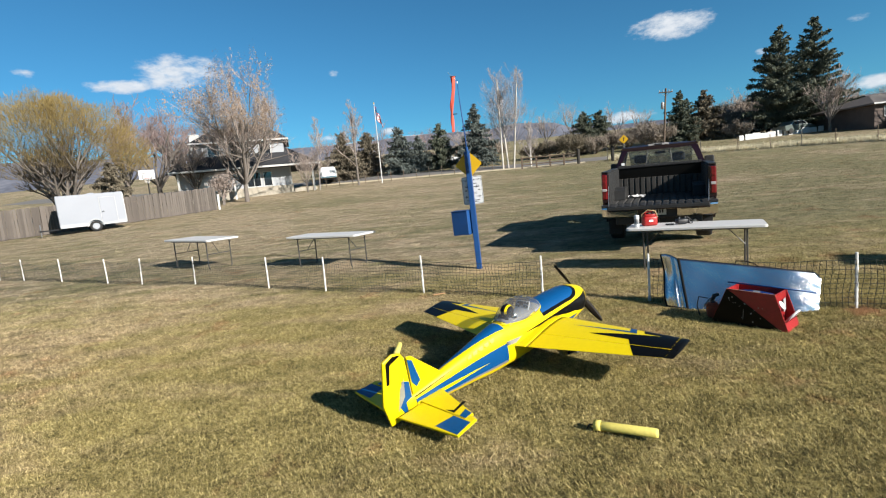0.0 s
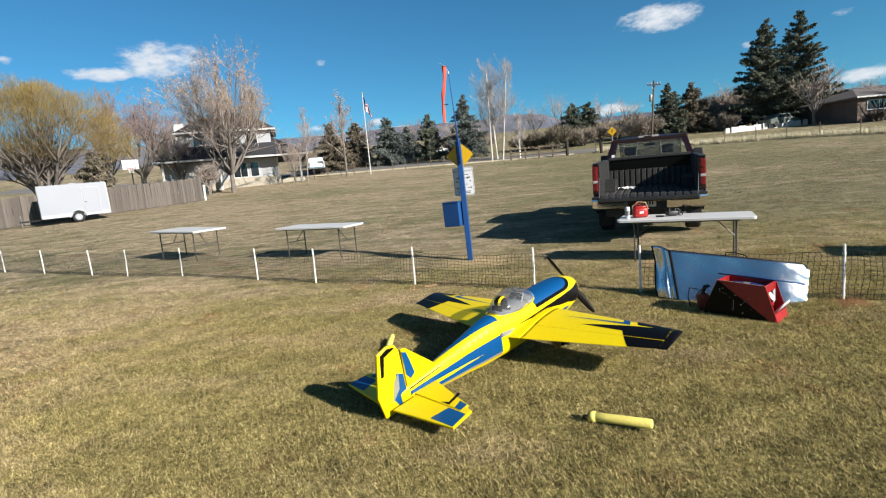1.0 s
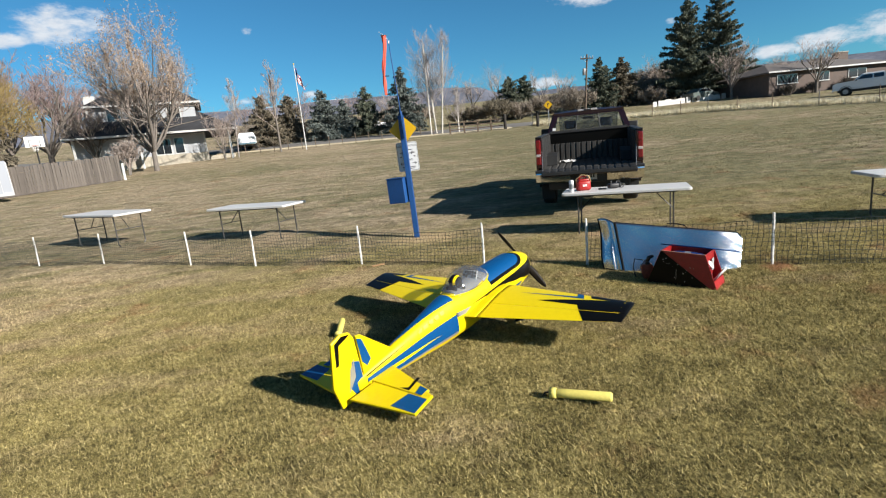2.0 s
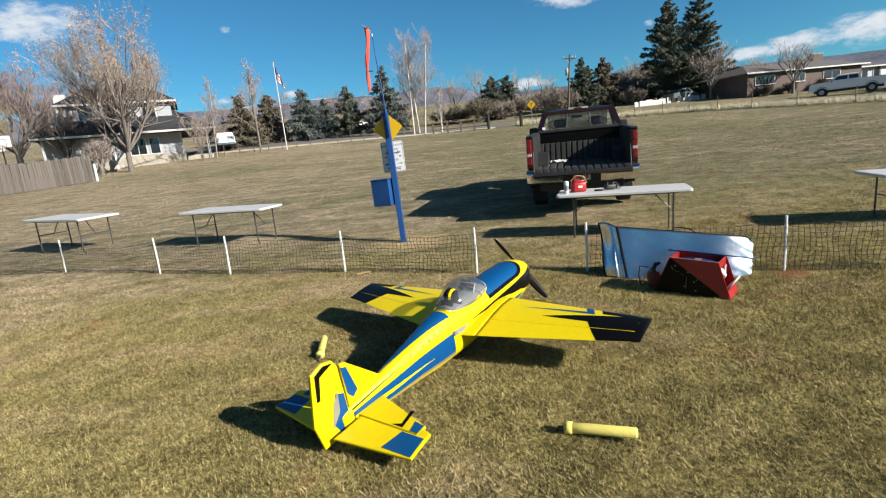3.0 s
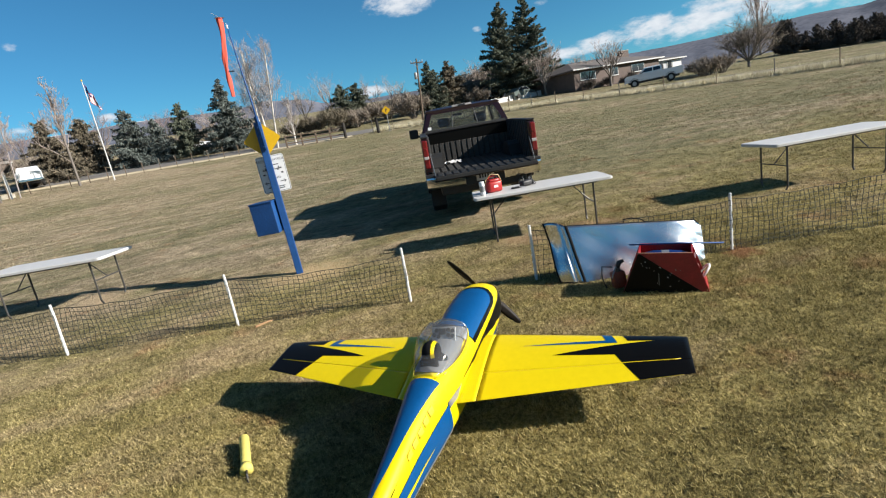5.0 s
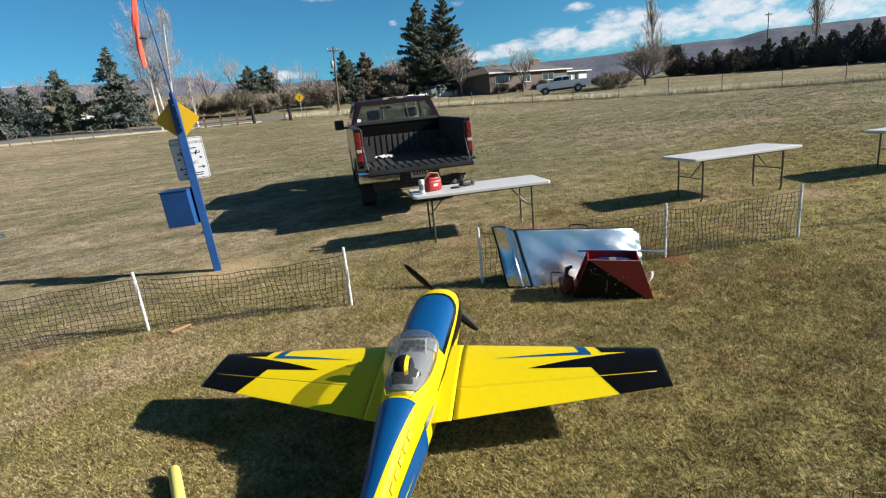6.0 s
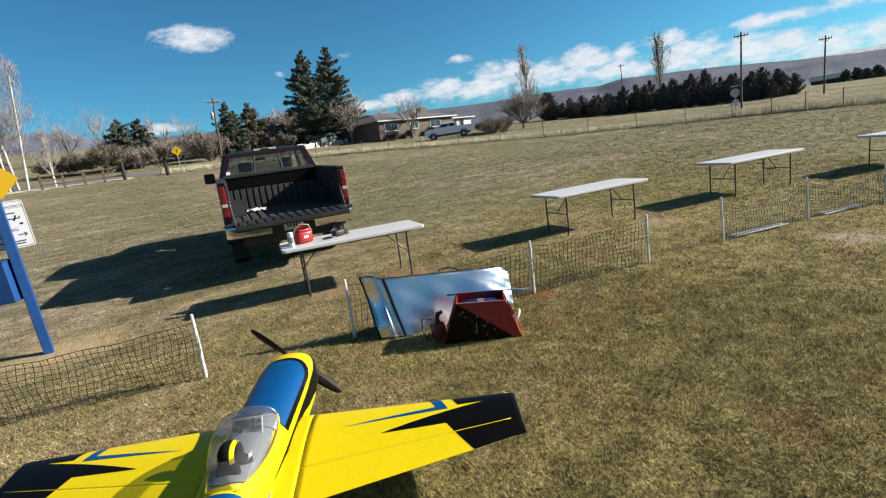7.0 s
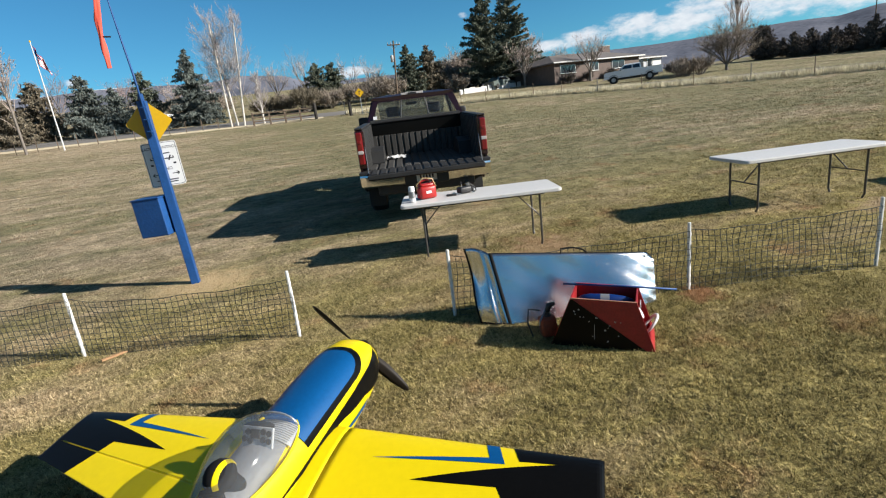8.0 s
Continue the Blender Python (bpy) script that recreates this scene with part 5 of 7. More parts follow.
    o = [bm.verts.new(back(x, z)) for x, z in frame_pts]
    i = [bm.verts.new(back(x, z)) for x, z in hole]
    o2 = [bm.verts.new(back(x, z, -0.04)) for x, z in frame_pts]
    i2 = [bm.verts.new(back(x, z, -0.04)) for x, z in hole]
    for k in range(4):
        j = (k + 1) % 4
        bm.faces.new((o[k], o[j], i[j], i[k]))
        bm.faces.new((i[k], i[j], i2[j], i2[k]))
        bm.faces.new((o2[k], i2[k], i2[j], o2[j]))
    part("rear_window_surround", bm, M_TRUCK, tr)
    for x0, x1 in ((-0.84, -0.29), (-0.27, 0.27), (0.29, 0.84)):
        part("rear_window", loft([[back(x0, 1.48, q), back(x1, 1.48, q), back(x1 * 0.935, 1.80, q), back(x0 * 0.935, 1.80, q)] for q in (-0.012, -0.016)]), M_GLASSDARK, tr, "tinted sliding rear window")
    for x in (-0.28, 0.28):
        part("window_bar", tube([back(x, 1.48, -0.008), back(x * 0.955, 1.80, -0.008)], 0.012, 6), M_DARK, tr)
    part("sill_bar", tube([back(-0.88, 1.465, 0.01), back(0.88, 1.465, 0.01)], 0.026, 8), M_LINER, tr)
    roof = [[(x, y, z) for x, z in ((-0.80, 1.84), (-0.74, 1.885), (-0.55, 1.905 + dz), (0, 1.915 + dz), (0.55, 1.905 + dz), (0.74, 1.885), (0.80, 1.84), (0.6, 1.82), (-0.6, 1.82))]
            for y, dz in ((yb + 0.17, -0.03), (yb + 0.28, 0.0), (yb + 0.9, 0.015), (yb + 1.6, 0.0), (yb + 1.9, -0.03))]
    part("roof", loft(roof), M_TRUCK, tr, smooth=False)
    stop = part("brake_light", box((0, yb + 0.20, 1.90), (0.42, 0.05, 0.045), 0.01), M_LENSWHITE, tr, "high brake and cargo light")
    part("dark_lens", box((0, yb + 0.172, 1.90), (0.16, 0.01, 0.034), 0.003), M_DARK, stop)
    glassy = [[(x, y, z) for x in (-0.74, 0.74)] for y, z in ((yb + 1.87, 1.83), (yb + 2.55, 1.34))]
    part("windscreen", loft([[glassy[0][0], glassy[0][1], glassy[1][1], glassy[1][0]], [(x, y + 0.01, z - 0.005) for x, y, z in (glassy[0][0], glassy[0][1], glassy[1][1], glassy[1][0])]]), M_GLASSDARK, tr)
    part("bonnet", loft([[(-0.9, y, z - 0.5), (0.9, y, z - 0.5), (0.9, y, z - 0.04), (0.6, y, z + 0.02), (-0.6, y, z + 0.02), (-0.9, y, z - 0.04)] for y, z in ((yb + 2.56, 1.31), (yb + 3.1, 1.26), (yb + 3.6, 1.18))]), M_TRUCK, tr)
    part("dashboard", box((0, yb + 2.3, 1.22), (1.6, 0.35, 0.2), 0.04), M_DARK, tr)
    part("cab_floor", box((0, yb + 1.2, 0.62), (1.7, 2.4, 0.05)), M_DARK, tr)
    for sx in (-0.4, 0.4):
        seat = part("seat", box((sx, yb + 0.62, 1.12), (0.5, 0.16, 0.60), 0.05), M_DARK, tr)
        part("headrest", box((sx, yb + 0.60, 1.60), (0.27, 0.11, 0.19), 0.05), M_DARK, seat)
    part("interior_mirror", box((0, yb + 1.9, 1.72), (0.25, 0.03, 0.06), 0.01), M_DARK, tr)
    st = part("window_sticker", box((-0.74, yb + 0.035, 1.53), (0.07, 0.003, 0.06), 0.0, Matrix.Rotation(radians(-20), 4, 'X')), M_SIGNWHITE, tr)
    # pale rag and strap lying in the bed
    rag = thing("rag", tr.matrix_world @ pose(-0.42, 1.15, FLOOR + 0.012), "crumpled white rag lying in the truck bed", "rag")
    rr = random.Random(5)
    pts = [[(0.32 * (i / 8 - 0.5) + rr.uniform(-0.02, 0.02), 0.22 * (j / 6 - 0.5) + rr.uniform(-0.02, 0.02), 0.012 + rr.random() ** 2 * 0.05) for i in range(9)] for j in range(7)]
    part("cloth", loft(pts, closed=False), M_SIGNWHITE, rag, smooth=True)
    return tr


make_truck()

# ---- hills on the horizon ----
def make_hills(name, r, table, mat, seed, rough, label):
    n, rings = 720, 9
    az = np.linspace(-180, 180, n, endpoint=False)
    el = np.interp(az, [t[0] for t in table], [t[1] for t in table])
    verts, tris = [], []
    for j in range(rings):
        f = j / (rings - 1)
        rr = r * (0.62 + 0.38 * f)
        for a, e in zip(az, el):
            top = 1.6 + r * math.tan(radians(e))
            wob = noise.noise(Vector((math.sin(radians(a)) * 9, math.cos(radians(a)) * 9, f * 3 + seed)))
            fold = noise.noise(Vector((math.sin(radians(a)) * 34, math.cos(radians(a)) * 34, f * 5 + seed)))
            z = 2 + (top - 2) * (f ** 1.3) + (wob * 0.16 + fold * 0.09) * rough * top * math.sin(math.pi * f) + fold * rough * 2.2 * f
            verts.append((rr * math.sin(radians(a)), rr * math.cos(radians(a)), z if j else -40))
    for j in range(rings - 1):
        for i in range(n):
            k = (i + 1) % n
            a, b, c, d = j * n + i, j * n + k, (j + 1) * n + k, (j + 1) * n + i
            tris += [(a, b, c), (a, c, d)]
    ob = new(name, tri_mesh(name, verts, tris))
    ob.data.materials.append(mat)
    ob.data.polygons.foreach_set("use_smooth", [True] * len(ob.data.polygons))
    return tagged(ob, label, "hills", kind="structure")


# distance haze is painted into the hills' bluish base colour
M_HILL = material("haze_tinted_hills", (0.105, 0.12, 0.165), 0.95, var=0.3, scale=0.006, fine=0.05, col2=(0.165, 0.17, 0.205), spec=0.1)
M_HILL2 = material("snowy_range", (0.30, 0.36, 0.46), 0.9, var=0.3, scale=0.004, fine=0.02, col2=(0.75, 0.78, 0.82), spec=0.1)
HILL = [(-180, 3.5), (-120, 4.2), (-60, 5.6), (-40, 6.0), (-15, 6.1), (-9, 6.2), (-6, 6.45), (-2.5, 6.45), (3.9, 6.25), (7.1, 6.62), (11.4, 6.2), (13.1, 5.5), (17.8, 5.1), (28, 4.9), (38.8, 4.6), (48.8, 4.1),
        (53, 4.0), (61, 4.0), (64.6, 3.75), (66.9, 4.1), (75, 3.6), (82.3, 2.8), (87.6, 2.4), (110, 3.0), (150, 3.2), (180, 3.5)]
make_hills("hills", 2600, HILL, M_HILL, 2.0, 0.5, "brown and violet sage hills on the horizon, haze painted in")
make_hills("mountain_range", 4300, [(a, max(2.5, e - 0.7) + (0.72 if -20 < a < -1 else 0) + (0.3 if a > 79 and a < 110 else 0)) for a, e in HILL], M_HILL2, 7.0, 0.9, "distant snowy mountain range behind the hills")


# ---- road and dry verge ----
ROAD = [(-75, 84), (-45, 72), (-20, 64.5), (0, 61), (14, 57.5), (27, 51.5), (40, 41), (47, 27), (51, 10), (53, -12), (53, -40)]
EDGE = [(16, 52.5), (26, 46.6), (33, 40), (38, 25.5), (42.0, 12), (41.0, 3), (39, -12)]


def spline(pts, n):
    out = []
    p = [Vector((*q, 0)) for q in pts]
    for i in range(len(p) - 1):
        a, b, c, d = p[max(i - 1, 0)], p[i], p[i + 1], p[min(i + 2, len(p) - 1)]
        for k in range(n):
            t = k / n
            out.append(0.5 * ((2 * b) + (c - a) * t + (2 * a - 5 * b + 4 * c - d) * t * t + (3 * b - a - 3 * c + d) * t ** 3))
    return out + [p[-1]]


def ribbon(name, pts, w0, w1, lift, mat, label, category):
    line = spline(pts, 14)
    rows = []
    for i, p in enumerate(line):
        d = (line[min(i + 1, len(line) - 1)] - line[max(i - 1, 0)]).normalized()
        nrm = Vector((-d.y, d.x, 0))
        row = []
        for k in range(7):
            q = p + nrm * (w0 + (w1 - w0) * k / 6)
            row.append((q.x, q.y, g(q.x, q.y) + (lift if 0 < k < 6 else -0.04)))
        rows.append(row)
    ob = part(name, loft(rows, closed=False), mat, smooth=True)
    return tagged(ob, label, category, kind="structure")


M_ASPHALT = material("worn_asphalt", (0.18, 0.17, 0.16), 0.9, var=0.2, scale=0.4, fine=12, bump=0.2)
M_STRAWVERGE = material("straw_verge", (0.56, 0.47, 0.325), 0.95, var=0.25, scale=0.7, fine=9, col2=(0.72, 0.615, 0.44), bump=0.5, bump_scale=12, spec=0.1)
ribbon("road", ROAD, -3.4, 3.4, 0.03, M_ASPHALT, "worn grey asphalt road beyond the field", "road")
ribbon("verge", EDGE, -0.3, 2.8, 0.05, M_STRAWVERGE, "strip of tall dry straw-coloured grass by the road", "verge")
ribbon("shoulder", [(-48, 66), (-20, 60), (0, 56.8), (14, 53.6)], -1.0, 1.0, 0.04, M_STRAWVERGE, "pale dry grass shoulder of the road", "verge")


def straw_blades(name, pts, width, count, hmin, hmax, mat, seed, label):
    r = np.random.RandomState(seed)
    line = spline(pts, 14)
    idx = r.randint(0, len(line) - 1, count)
    f = r.rand(count)
    P = np.array([(p.x, p.y) for p in line])
    a, b = P[idx], P[idx + 1]
    d = b - a
    d /= np.linalg.norm(d, axis=1)[:, None]
    nrm = np.stack([-d[:, 1], d[:, 0]], 1)
    c = a + (b - a) * f[:, None] + nrm * (r.rand(count)[:, None] * width - 0.2)
    z = np.array([g(x, y) for x, y in c])
    h = hmin + (hmax - hmin) * r.rand(count) ** 1.5
    ang = r.rand(count) * 6.283
    w = 0.022
    lean = r.randn(count, 2) * 0.18
    v = np.zeros((count, 3, 3), np.float32)
    v[:, 0] = np.stack([c[:, 0] - w * np.cos(ang), c[:, 1] - w * np.sin(ang), z], 1)
    v[:, 1] = np.stack([c[:, 0] + w * np.cos(ang), c[:, 1] + w * np.sin(ang), z], 1)
    v[:, 2] = np.stack([c[:, 0] + lean[:, 0], c[:, 1] + lean[:, 1], z + h], 1)
    ob = part(name, tri_mesh(name, v.reshape(-1, 3), np.arange(count * 3).reshape(-1, 3)), mat)
    return tagged(ob, label, "grass", kind="stuff")


M_STRAW = material("dry_straw", (0.66, 0.555, 0.385), 0.9, var=0.25, scale=2, fine=20, col2=(0.86, 0.75, 0.55), island=0.6, spec=0.1)
straw_blades("dry_grass", EDGE, 2.6, 60000, 0.16, 0.6, M_STRAW, 11, "tall dry grass along the field's edge")


# ---- trees ----
M_BARK = material("grey_bark", (0.20, 0.175, 0.155), 0.9, var=0.3, scale=3, fine=30, bump=0.4, spec=0.15)
M_TWIG = material("bare_twigs", (0.336, 0.266, 0.231), 0.9, var=0.3, scale=1, fine=9, col2=(0.462, 0.392, 0.350), island=0.4, spec=0.1)
M_TWIGPALE = material("pale_twigs", (0.40, 0.36, 0.35), 0.9, var=0.25, scale=1, fine=9, island=0.4, spec=0.1)
M_TWIGRED = material("reddish_twigs", (0.34, 0.26, 0.245), 0.9, var=0.3, scale=1, fine=9, island=0.4, spec=0.1)
M_WHITEBARK = material("white_bark", (0.624, 0.588, 0.540), 0.85, var=0.3, scale=2, fine=18, bump=0.3, spec=0.15)
M_SPRUCE = material("blue_green_needles", (0.072, 0.090, 0.082), 0.8, var=0.35, scale=1.2, fine=10, col2=(0.17, 0.195, 0.18), island=0.5, spec=0.12)
M_FIR = material("dark_green_needles", (0.062, 0.078, 0.056), 0.8, var=0.35, scale=1.2, fine=10, col2=(0.15, 0.165, 0.12), island=0.5, spec=0.15)
M_JUNIPER = material("brownish_evergreen", (0.10, 0.088, 0.062), 0.85, var=0.4, scale=1.0, fine=8, col2=(0.20, 0.17, 0.125), island=0.5, spec=0.1)
M_HEDGE = material("near_black_evergreen", (0.062, 0.056, 0.050), 0.85, var=0.45, scale=1.0, fine=8, col2=(0.165, 0.14, 0.12), island=0.5, spec=0.1)
M_GOLD = material("golden_willow_twigs", (0.20, 0.145, 0.055), 0.85, var=0.3, scale=0.8, fine=8, col2=(0.32, 0.24, 0.10), island=0.5, spec=0.1)
M_WILLOWTWIG = material("olive_grey_twigs", (0.17, 0.135, 0.085), 0.9, var=0.3, scale=1, fine=9, island=0.4, spec=0.1)
M_LEAF = material("dry_orange_leaves", (0.33, 0.225, 0.145), 0.85, var=0.3, scale=1, fine=9, col2=(0.46, 0.35, 0.25), island=0.6, spec=0.1)
# brush brown is lightened to paint in the distance haze
M_BRUSH = material("brown_brush", (0.20, 0.165, 0.135), 0.9, var=0.35, scale=0.8, fine=8, col2=(0.33, 0.28, 0.23), island=0.5, spec=0.1)


def sticks(segs, sides=4):
    """One mesh of tapered sticks; segs hold start, end, start radius, end radius."""
    S = np.array([(*a, *b, r0, r1) for a, b, r0, r1 in segs], np.float64)
    A, B, R0, R1 = S[:, 0:3], S[:, 3:6], S[:, 6], S[:, 7]
    D = B - A
    D /= np.linalg.norm(D, axis=1)[:, None] + 1e-9
    ref = np.where(np.abs(D[:, 2:3]) > 0.9, np.array([[1.0, 0, 0]]), np.array([[0, 0, 1.0]]))
    U = np.cross(D, ref)
    U /= np.linalg.norm(U, axis=1)[:, None] + 1e-9
    V = np.cross(D, U)
    n = len(S)
    v = np.zeros((n, 2 * sides, 3))
    for k in range(sides):
        a = 2 * math.pi * k / sides
        o = U * math.cos(a) + V * math.sin(a)
        v[:, k], v[:, sides + k] = A + o * R0[:, None], B + o * R1[:, None]
    base = (np.arange(n) * 2 * sides)[:, None]
    t = []
    for k in range(sides):
        j = (k + 1) % sides
        t.append(base + np.array([[k, j, sides + j]]))
        t.append(base + np.array([[k, sides + j, sides + k]]))
    return tri_mesh("wood", v.reshape(-1, 3), np.concatenate(t))


def leaves(points, size, r, stretch=1.0, down=0.0):
    """Small leaf triangles about points."""
    P = np.asarray(points)
    n = len(P)
    a = r.randn(n, 3)
    a /= np.linalg.norm(a, axis=1)[:, None]
    a[:, 2] -= down
    b = np.cross(a, r.randn(n, 3))
    b /= np.linalg.norm(b, axis=1)[:, None] + 1e-9
    s = size * (0.5 + r.rand(n))[:, None]
    v = np.stack([P - b * s * 0.45, P + b * s * 0.45, P + a * s * stretch], 1)
    return tri_mesh("leaves", v.reshape(-1, 3), np.arange(3 * n).reshape(-1, 3))


def branching(r, height, spread, first=0.18, limbs=7, levels=4, trunk=0.16, up=0.6, stems=1, kids=(4, 5), reach=0.62, bend=0.25, low=0.75, limb=0.45):
    """Sticks of a bare tree and the ends of its twigs."""
    segs, ends = [], []

    def grow(p, d, length, rad, level):
        n = 3 if level < levels else 2
        pts = [p]
        for k in range(n):
            d = (d + Vector((r.uniform(-bend, bend), r.uniform(-bend, bend), r.uniform(-bend, bend) * 0.6 + 0.05 * up))).normalized()
            pts.append(pts[-1] + d * (length / n))
        for k in range(n):
            segs.append((pts[k], pts[k + 1], rad * (1 - 0.55 * k / n), rad * (1 - 0.55 * (k + 1) / n)))
        if level >= levels:
            ends.append(pts[-1])
            return
        for q in range(r.randint(*kids)):
            f = r.uniform(0.35, 1.0)
            i = min(int(f * n), n - 1)
            at = pts[i].lerp(pts[i + 1], f * n - i if f < 1 else 1)
            side = Vector((r.uniform(-1, 1), r.uniform(-1, 1), r.uniform(-0.35, 0.9) * up + 0.15)).normalized()
            grow(at, (d * 0.75 + side * spread).normalized(), length * reach * r.uniform(0.75, 1.15), rad * (0.5 if level else 0.55), level + 1)

    for s in range(stems):
        d0 = Vector((r.uniform(-0.1, 0.1), r.uniform(-0.1, 0.1), 1)).normalized()
        p0 = Vector((r.uniform(-0.35, 0.35), r.uniform(-0.35, 0.35), -0.1)) if stems > 1 else Vector((0, 0, -0.1))
        bole = height * first
        top = p0 + d0 * bole
        segs.append((p0, p0.lerp(top, 0.5), trunk * 1.25, trunk * 1.02))
        segs.append((p0.lerp(top, 0.5), top, trunk * 1.02, trunk * 0.92))
        for q in range(limbs):
            a = 2 * math.pi * (q + r.random() * 0.6) / limbs
            tilt = r.uniform(0.15, 0.75) * spread * 1.6
            d = Vector((math.cos(a) * tilt, math.sin(a) * tilt, 1)).normalized()
            f = r.uniform(low, 1.0)
            size = (height - bole) * r.uniform(0.85, 1.15) * limb if low > 0.6 else height * limb * (1.25 - 0.8 * f) * r.uniform(0.7, 1.2)
            grow(p0.lerp(top, f), d, size, trunk * (0.55 if low > 0.6 else 0.3), 1)
    return segs, ends


def stand(name, x, y, label, category, group="", rz=0, scale=1.0, dz=0.0):
    return thing(name, pose(x, y, g(x, y) + dz, 0, 0, rz) @ Matrix.Diagonal((scale, scale, scale, 1)), label, category, group)


def split_wood(tree, segs, mat_trunk, mat_twig, limit=0.03):
    big = [s for s in segs if s[2] >= limit]
    fine = [s for s in segs if s[2] < limit]
    part("trunk", sticks(big, 6), mat_trunk, tree)
    if fine:
        part("crown", sticks(fine, 3), mat_twig, tree)


def bare_tree(x, y, h, seed, label, mat=None, bark=None, spread=0.7, limbs=6, levels=4, trunk=0.15, stems=1, first=0.2, kids=(4, 5), group="", up=0.6, reach=0.62, name="bare_tree", low=0.75, limb=0.45, thick=1.0):
    r = random.Random(seed)
    segs, ends = branching(r, h, spread, first, limbs, levels, trunk, up, stems, kids, reach, low=low, limb=limb)
    top = max(s[1].z for s in segs)
    f = h / top
    segs = [(a * f, b * f, max(q0, 0.010) * thick, max(q1, 0.007) * thick) for a, b, q0, q1 in segs]
    t = stand(name, x, y, label, "tree", group)
    split_wood(t, segs, bark or M_BARK, mat or M_TWIG)
    return t, [e * f for e in ends]


def conifer(x, y, h, w, seed, mat, label, bare=0.06, group="", droop=0.35, dense=1.0, name="spruce", tip=1.0, leafsize=0.12, tier=1.5, fine=1.9):
    """A trunk with whorls of drooping boughs clad in needle sprays."""
    r = random.Random(seed)
    q = np.random.RandomState(seed)
    t = stand(name, x, y, label, "tree", group)
    segs = [(Vector((0, 0, -0.1)), Vector((0, 0, h * 0.5)), h * 0.016 + 0.04, h * 0.009), (Vector((0, 0, h * 0.5)), Vector((0, 0, h)), h * 0.009, 0.015)]
    pts = []
    z = h * bare
    while z < h * 0.985:
        f = (z - h * bare) / (h * (1 - bare))
        ln = w / 2 * ((1 - f) ** 0.95 * tip + (1 - tip) * (1 - f ** 3)) * (0.85 + 0.15 * min(1, f * 6)) + 0.12
        n = max(4, int((5 + 7 * (1 - f)) * dense))
        for k in range(n):
            a = r.uniform(0, 2 * math.pi)
            l = ln * r.uniform(0.55, 1.15)
            d = Vector((math.cos(a), math.sin(a), 0))
            p0 = Vector((0, 0, z + r.uniform(-0.2, 0.2)))
            rise = r.uniform(0.0, 0.25) + 0.5 * f
            p1 = p0 + d * l * 0.6 + Vector((0, 0, l * (rise - droop) * 0.5))
            p2 = p0 + d * l + Vector((0, 0, l * (rise - droop)))
            segs.append((p0, p1, 0.03 + 0.01 * l, 0.02))
            segs.append((p1, p2, 0.02, 0.006))
            m = int((8 + l * 30 * dense) * fine)
            for e in range(m):
                u = r.random() ** 0.7
                c = p0.lerp(p1, u / 0.6) if u < 0.6 else p1.lerp(p2, (u - 0.6) / 0.4)
                side = Vector((-d.y, d.x, 0)) * r.uniform(-1, 1) * (0.07 + 0.26 * l * (1 - u))
                pts.append(c + side + Vector((0, 0, r.uniform(-0.15, 0.05))))
        z += max(0.2, h * 0.021) * tier * r.uniform(0.6, 1.4)
    part("trunk", sticks(segs, 5), M_BARK, t)
    part("crown", leaves(pts, leafsize, q, 2.0, 0.3), mat, t)
    return t


def shrub(x, y, h, w, seed, mat, label, name="shrub", n=900, twig=None):
    r = random.Random(seed)
    q = np.random.RandomState(seed)
    t = stand(name, x, y, label, "shrub")
    segs = []
    pts = []
    for k in range(26):
        a, rad = r.uniform(0, 2 * math.pi), r.random() ** 0.5 * w / 2
        top = Vector((rad * math.cos(a), rad * math.sin(a), h * r.uniform(0.55, 1.0) * (1 - 0.35 * (2 * rad / w) ** 2)))
        mid = top * 0.5 + Vector((r.uniform(-0.2, 0.2), r.uniform(-0.2, 0.2), 0))
        segs += [(Vector((0.2 * math.cos(a), 0.2 * math.sin(a), -0.05)), mid, 0.035, 0.022), (mid, top, 0.022, 0.006)]
        for e in range(n // 6):
            u = r.uniform(0.25, 1.0)
            pts.append(mid.lerp(top, u) + Vector((r.gauss(0, 0.16), r.gauss(0, 0.16), r.gauss(0, 0.16))) * (h / 2.2))
    part("stem", sticks(segs, 4), twig or M_BARK, t, kind="stuff")
    part("crown", leaves(pts, 0.04 + 0.006 * h, q, 6.5, -0.55), mat, t)
    return t


def at(azimuth, dist):
    # bearings from two camera positions; things are placed to fit the view
    ox, oy = (-0.18, 2.04) if azimuth > 30 else (0.16, -0.09)
    return ox + dist * math.sin(radians(azimuth)), oy + dist * math.cos(radians(azimuth))


# big pair of firs
conifer(*at(33.5, 76), 13.2, 10.2, 21, M_FIR, "tall dark green fir beside the road", bare=0.10, droop=0.12, dense=1.1, name="fir", leafsize=0.13, tip=0.93, fine=2.2)
conifer(*at(36.1, 78), 14.0, 10.2, 22, M_FIR, "tall dark fir standing close to another fir", bare=0.10, droop=0.12, dense=1.1, name="fir", leafsize=0.13, tip=0.93, fine=2.2)
bare_tree(*at(37.3, 72), 7.4, 31, "bare grey tree in front of tall firs", spread=0.55, limbs=8)
# blue spruces along the road
conifer(*at(-6.1, 66), 6.2, 6.6, 23, M_SPRUCE, "blue-green spruce beside the road", group="spruces along the road")
conifer(*at(-4.0, 68), 4.7, 6.0, 24, M_SPRUCE, "shorter blue-green spruce beside the road", group="spruces along the road")
conifer(*at(-1.4, 68), 6.1, 6.0, 25, M_FIR, "dark green spruce beside the road", group="spruces along the road")
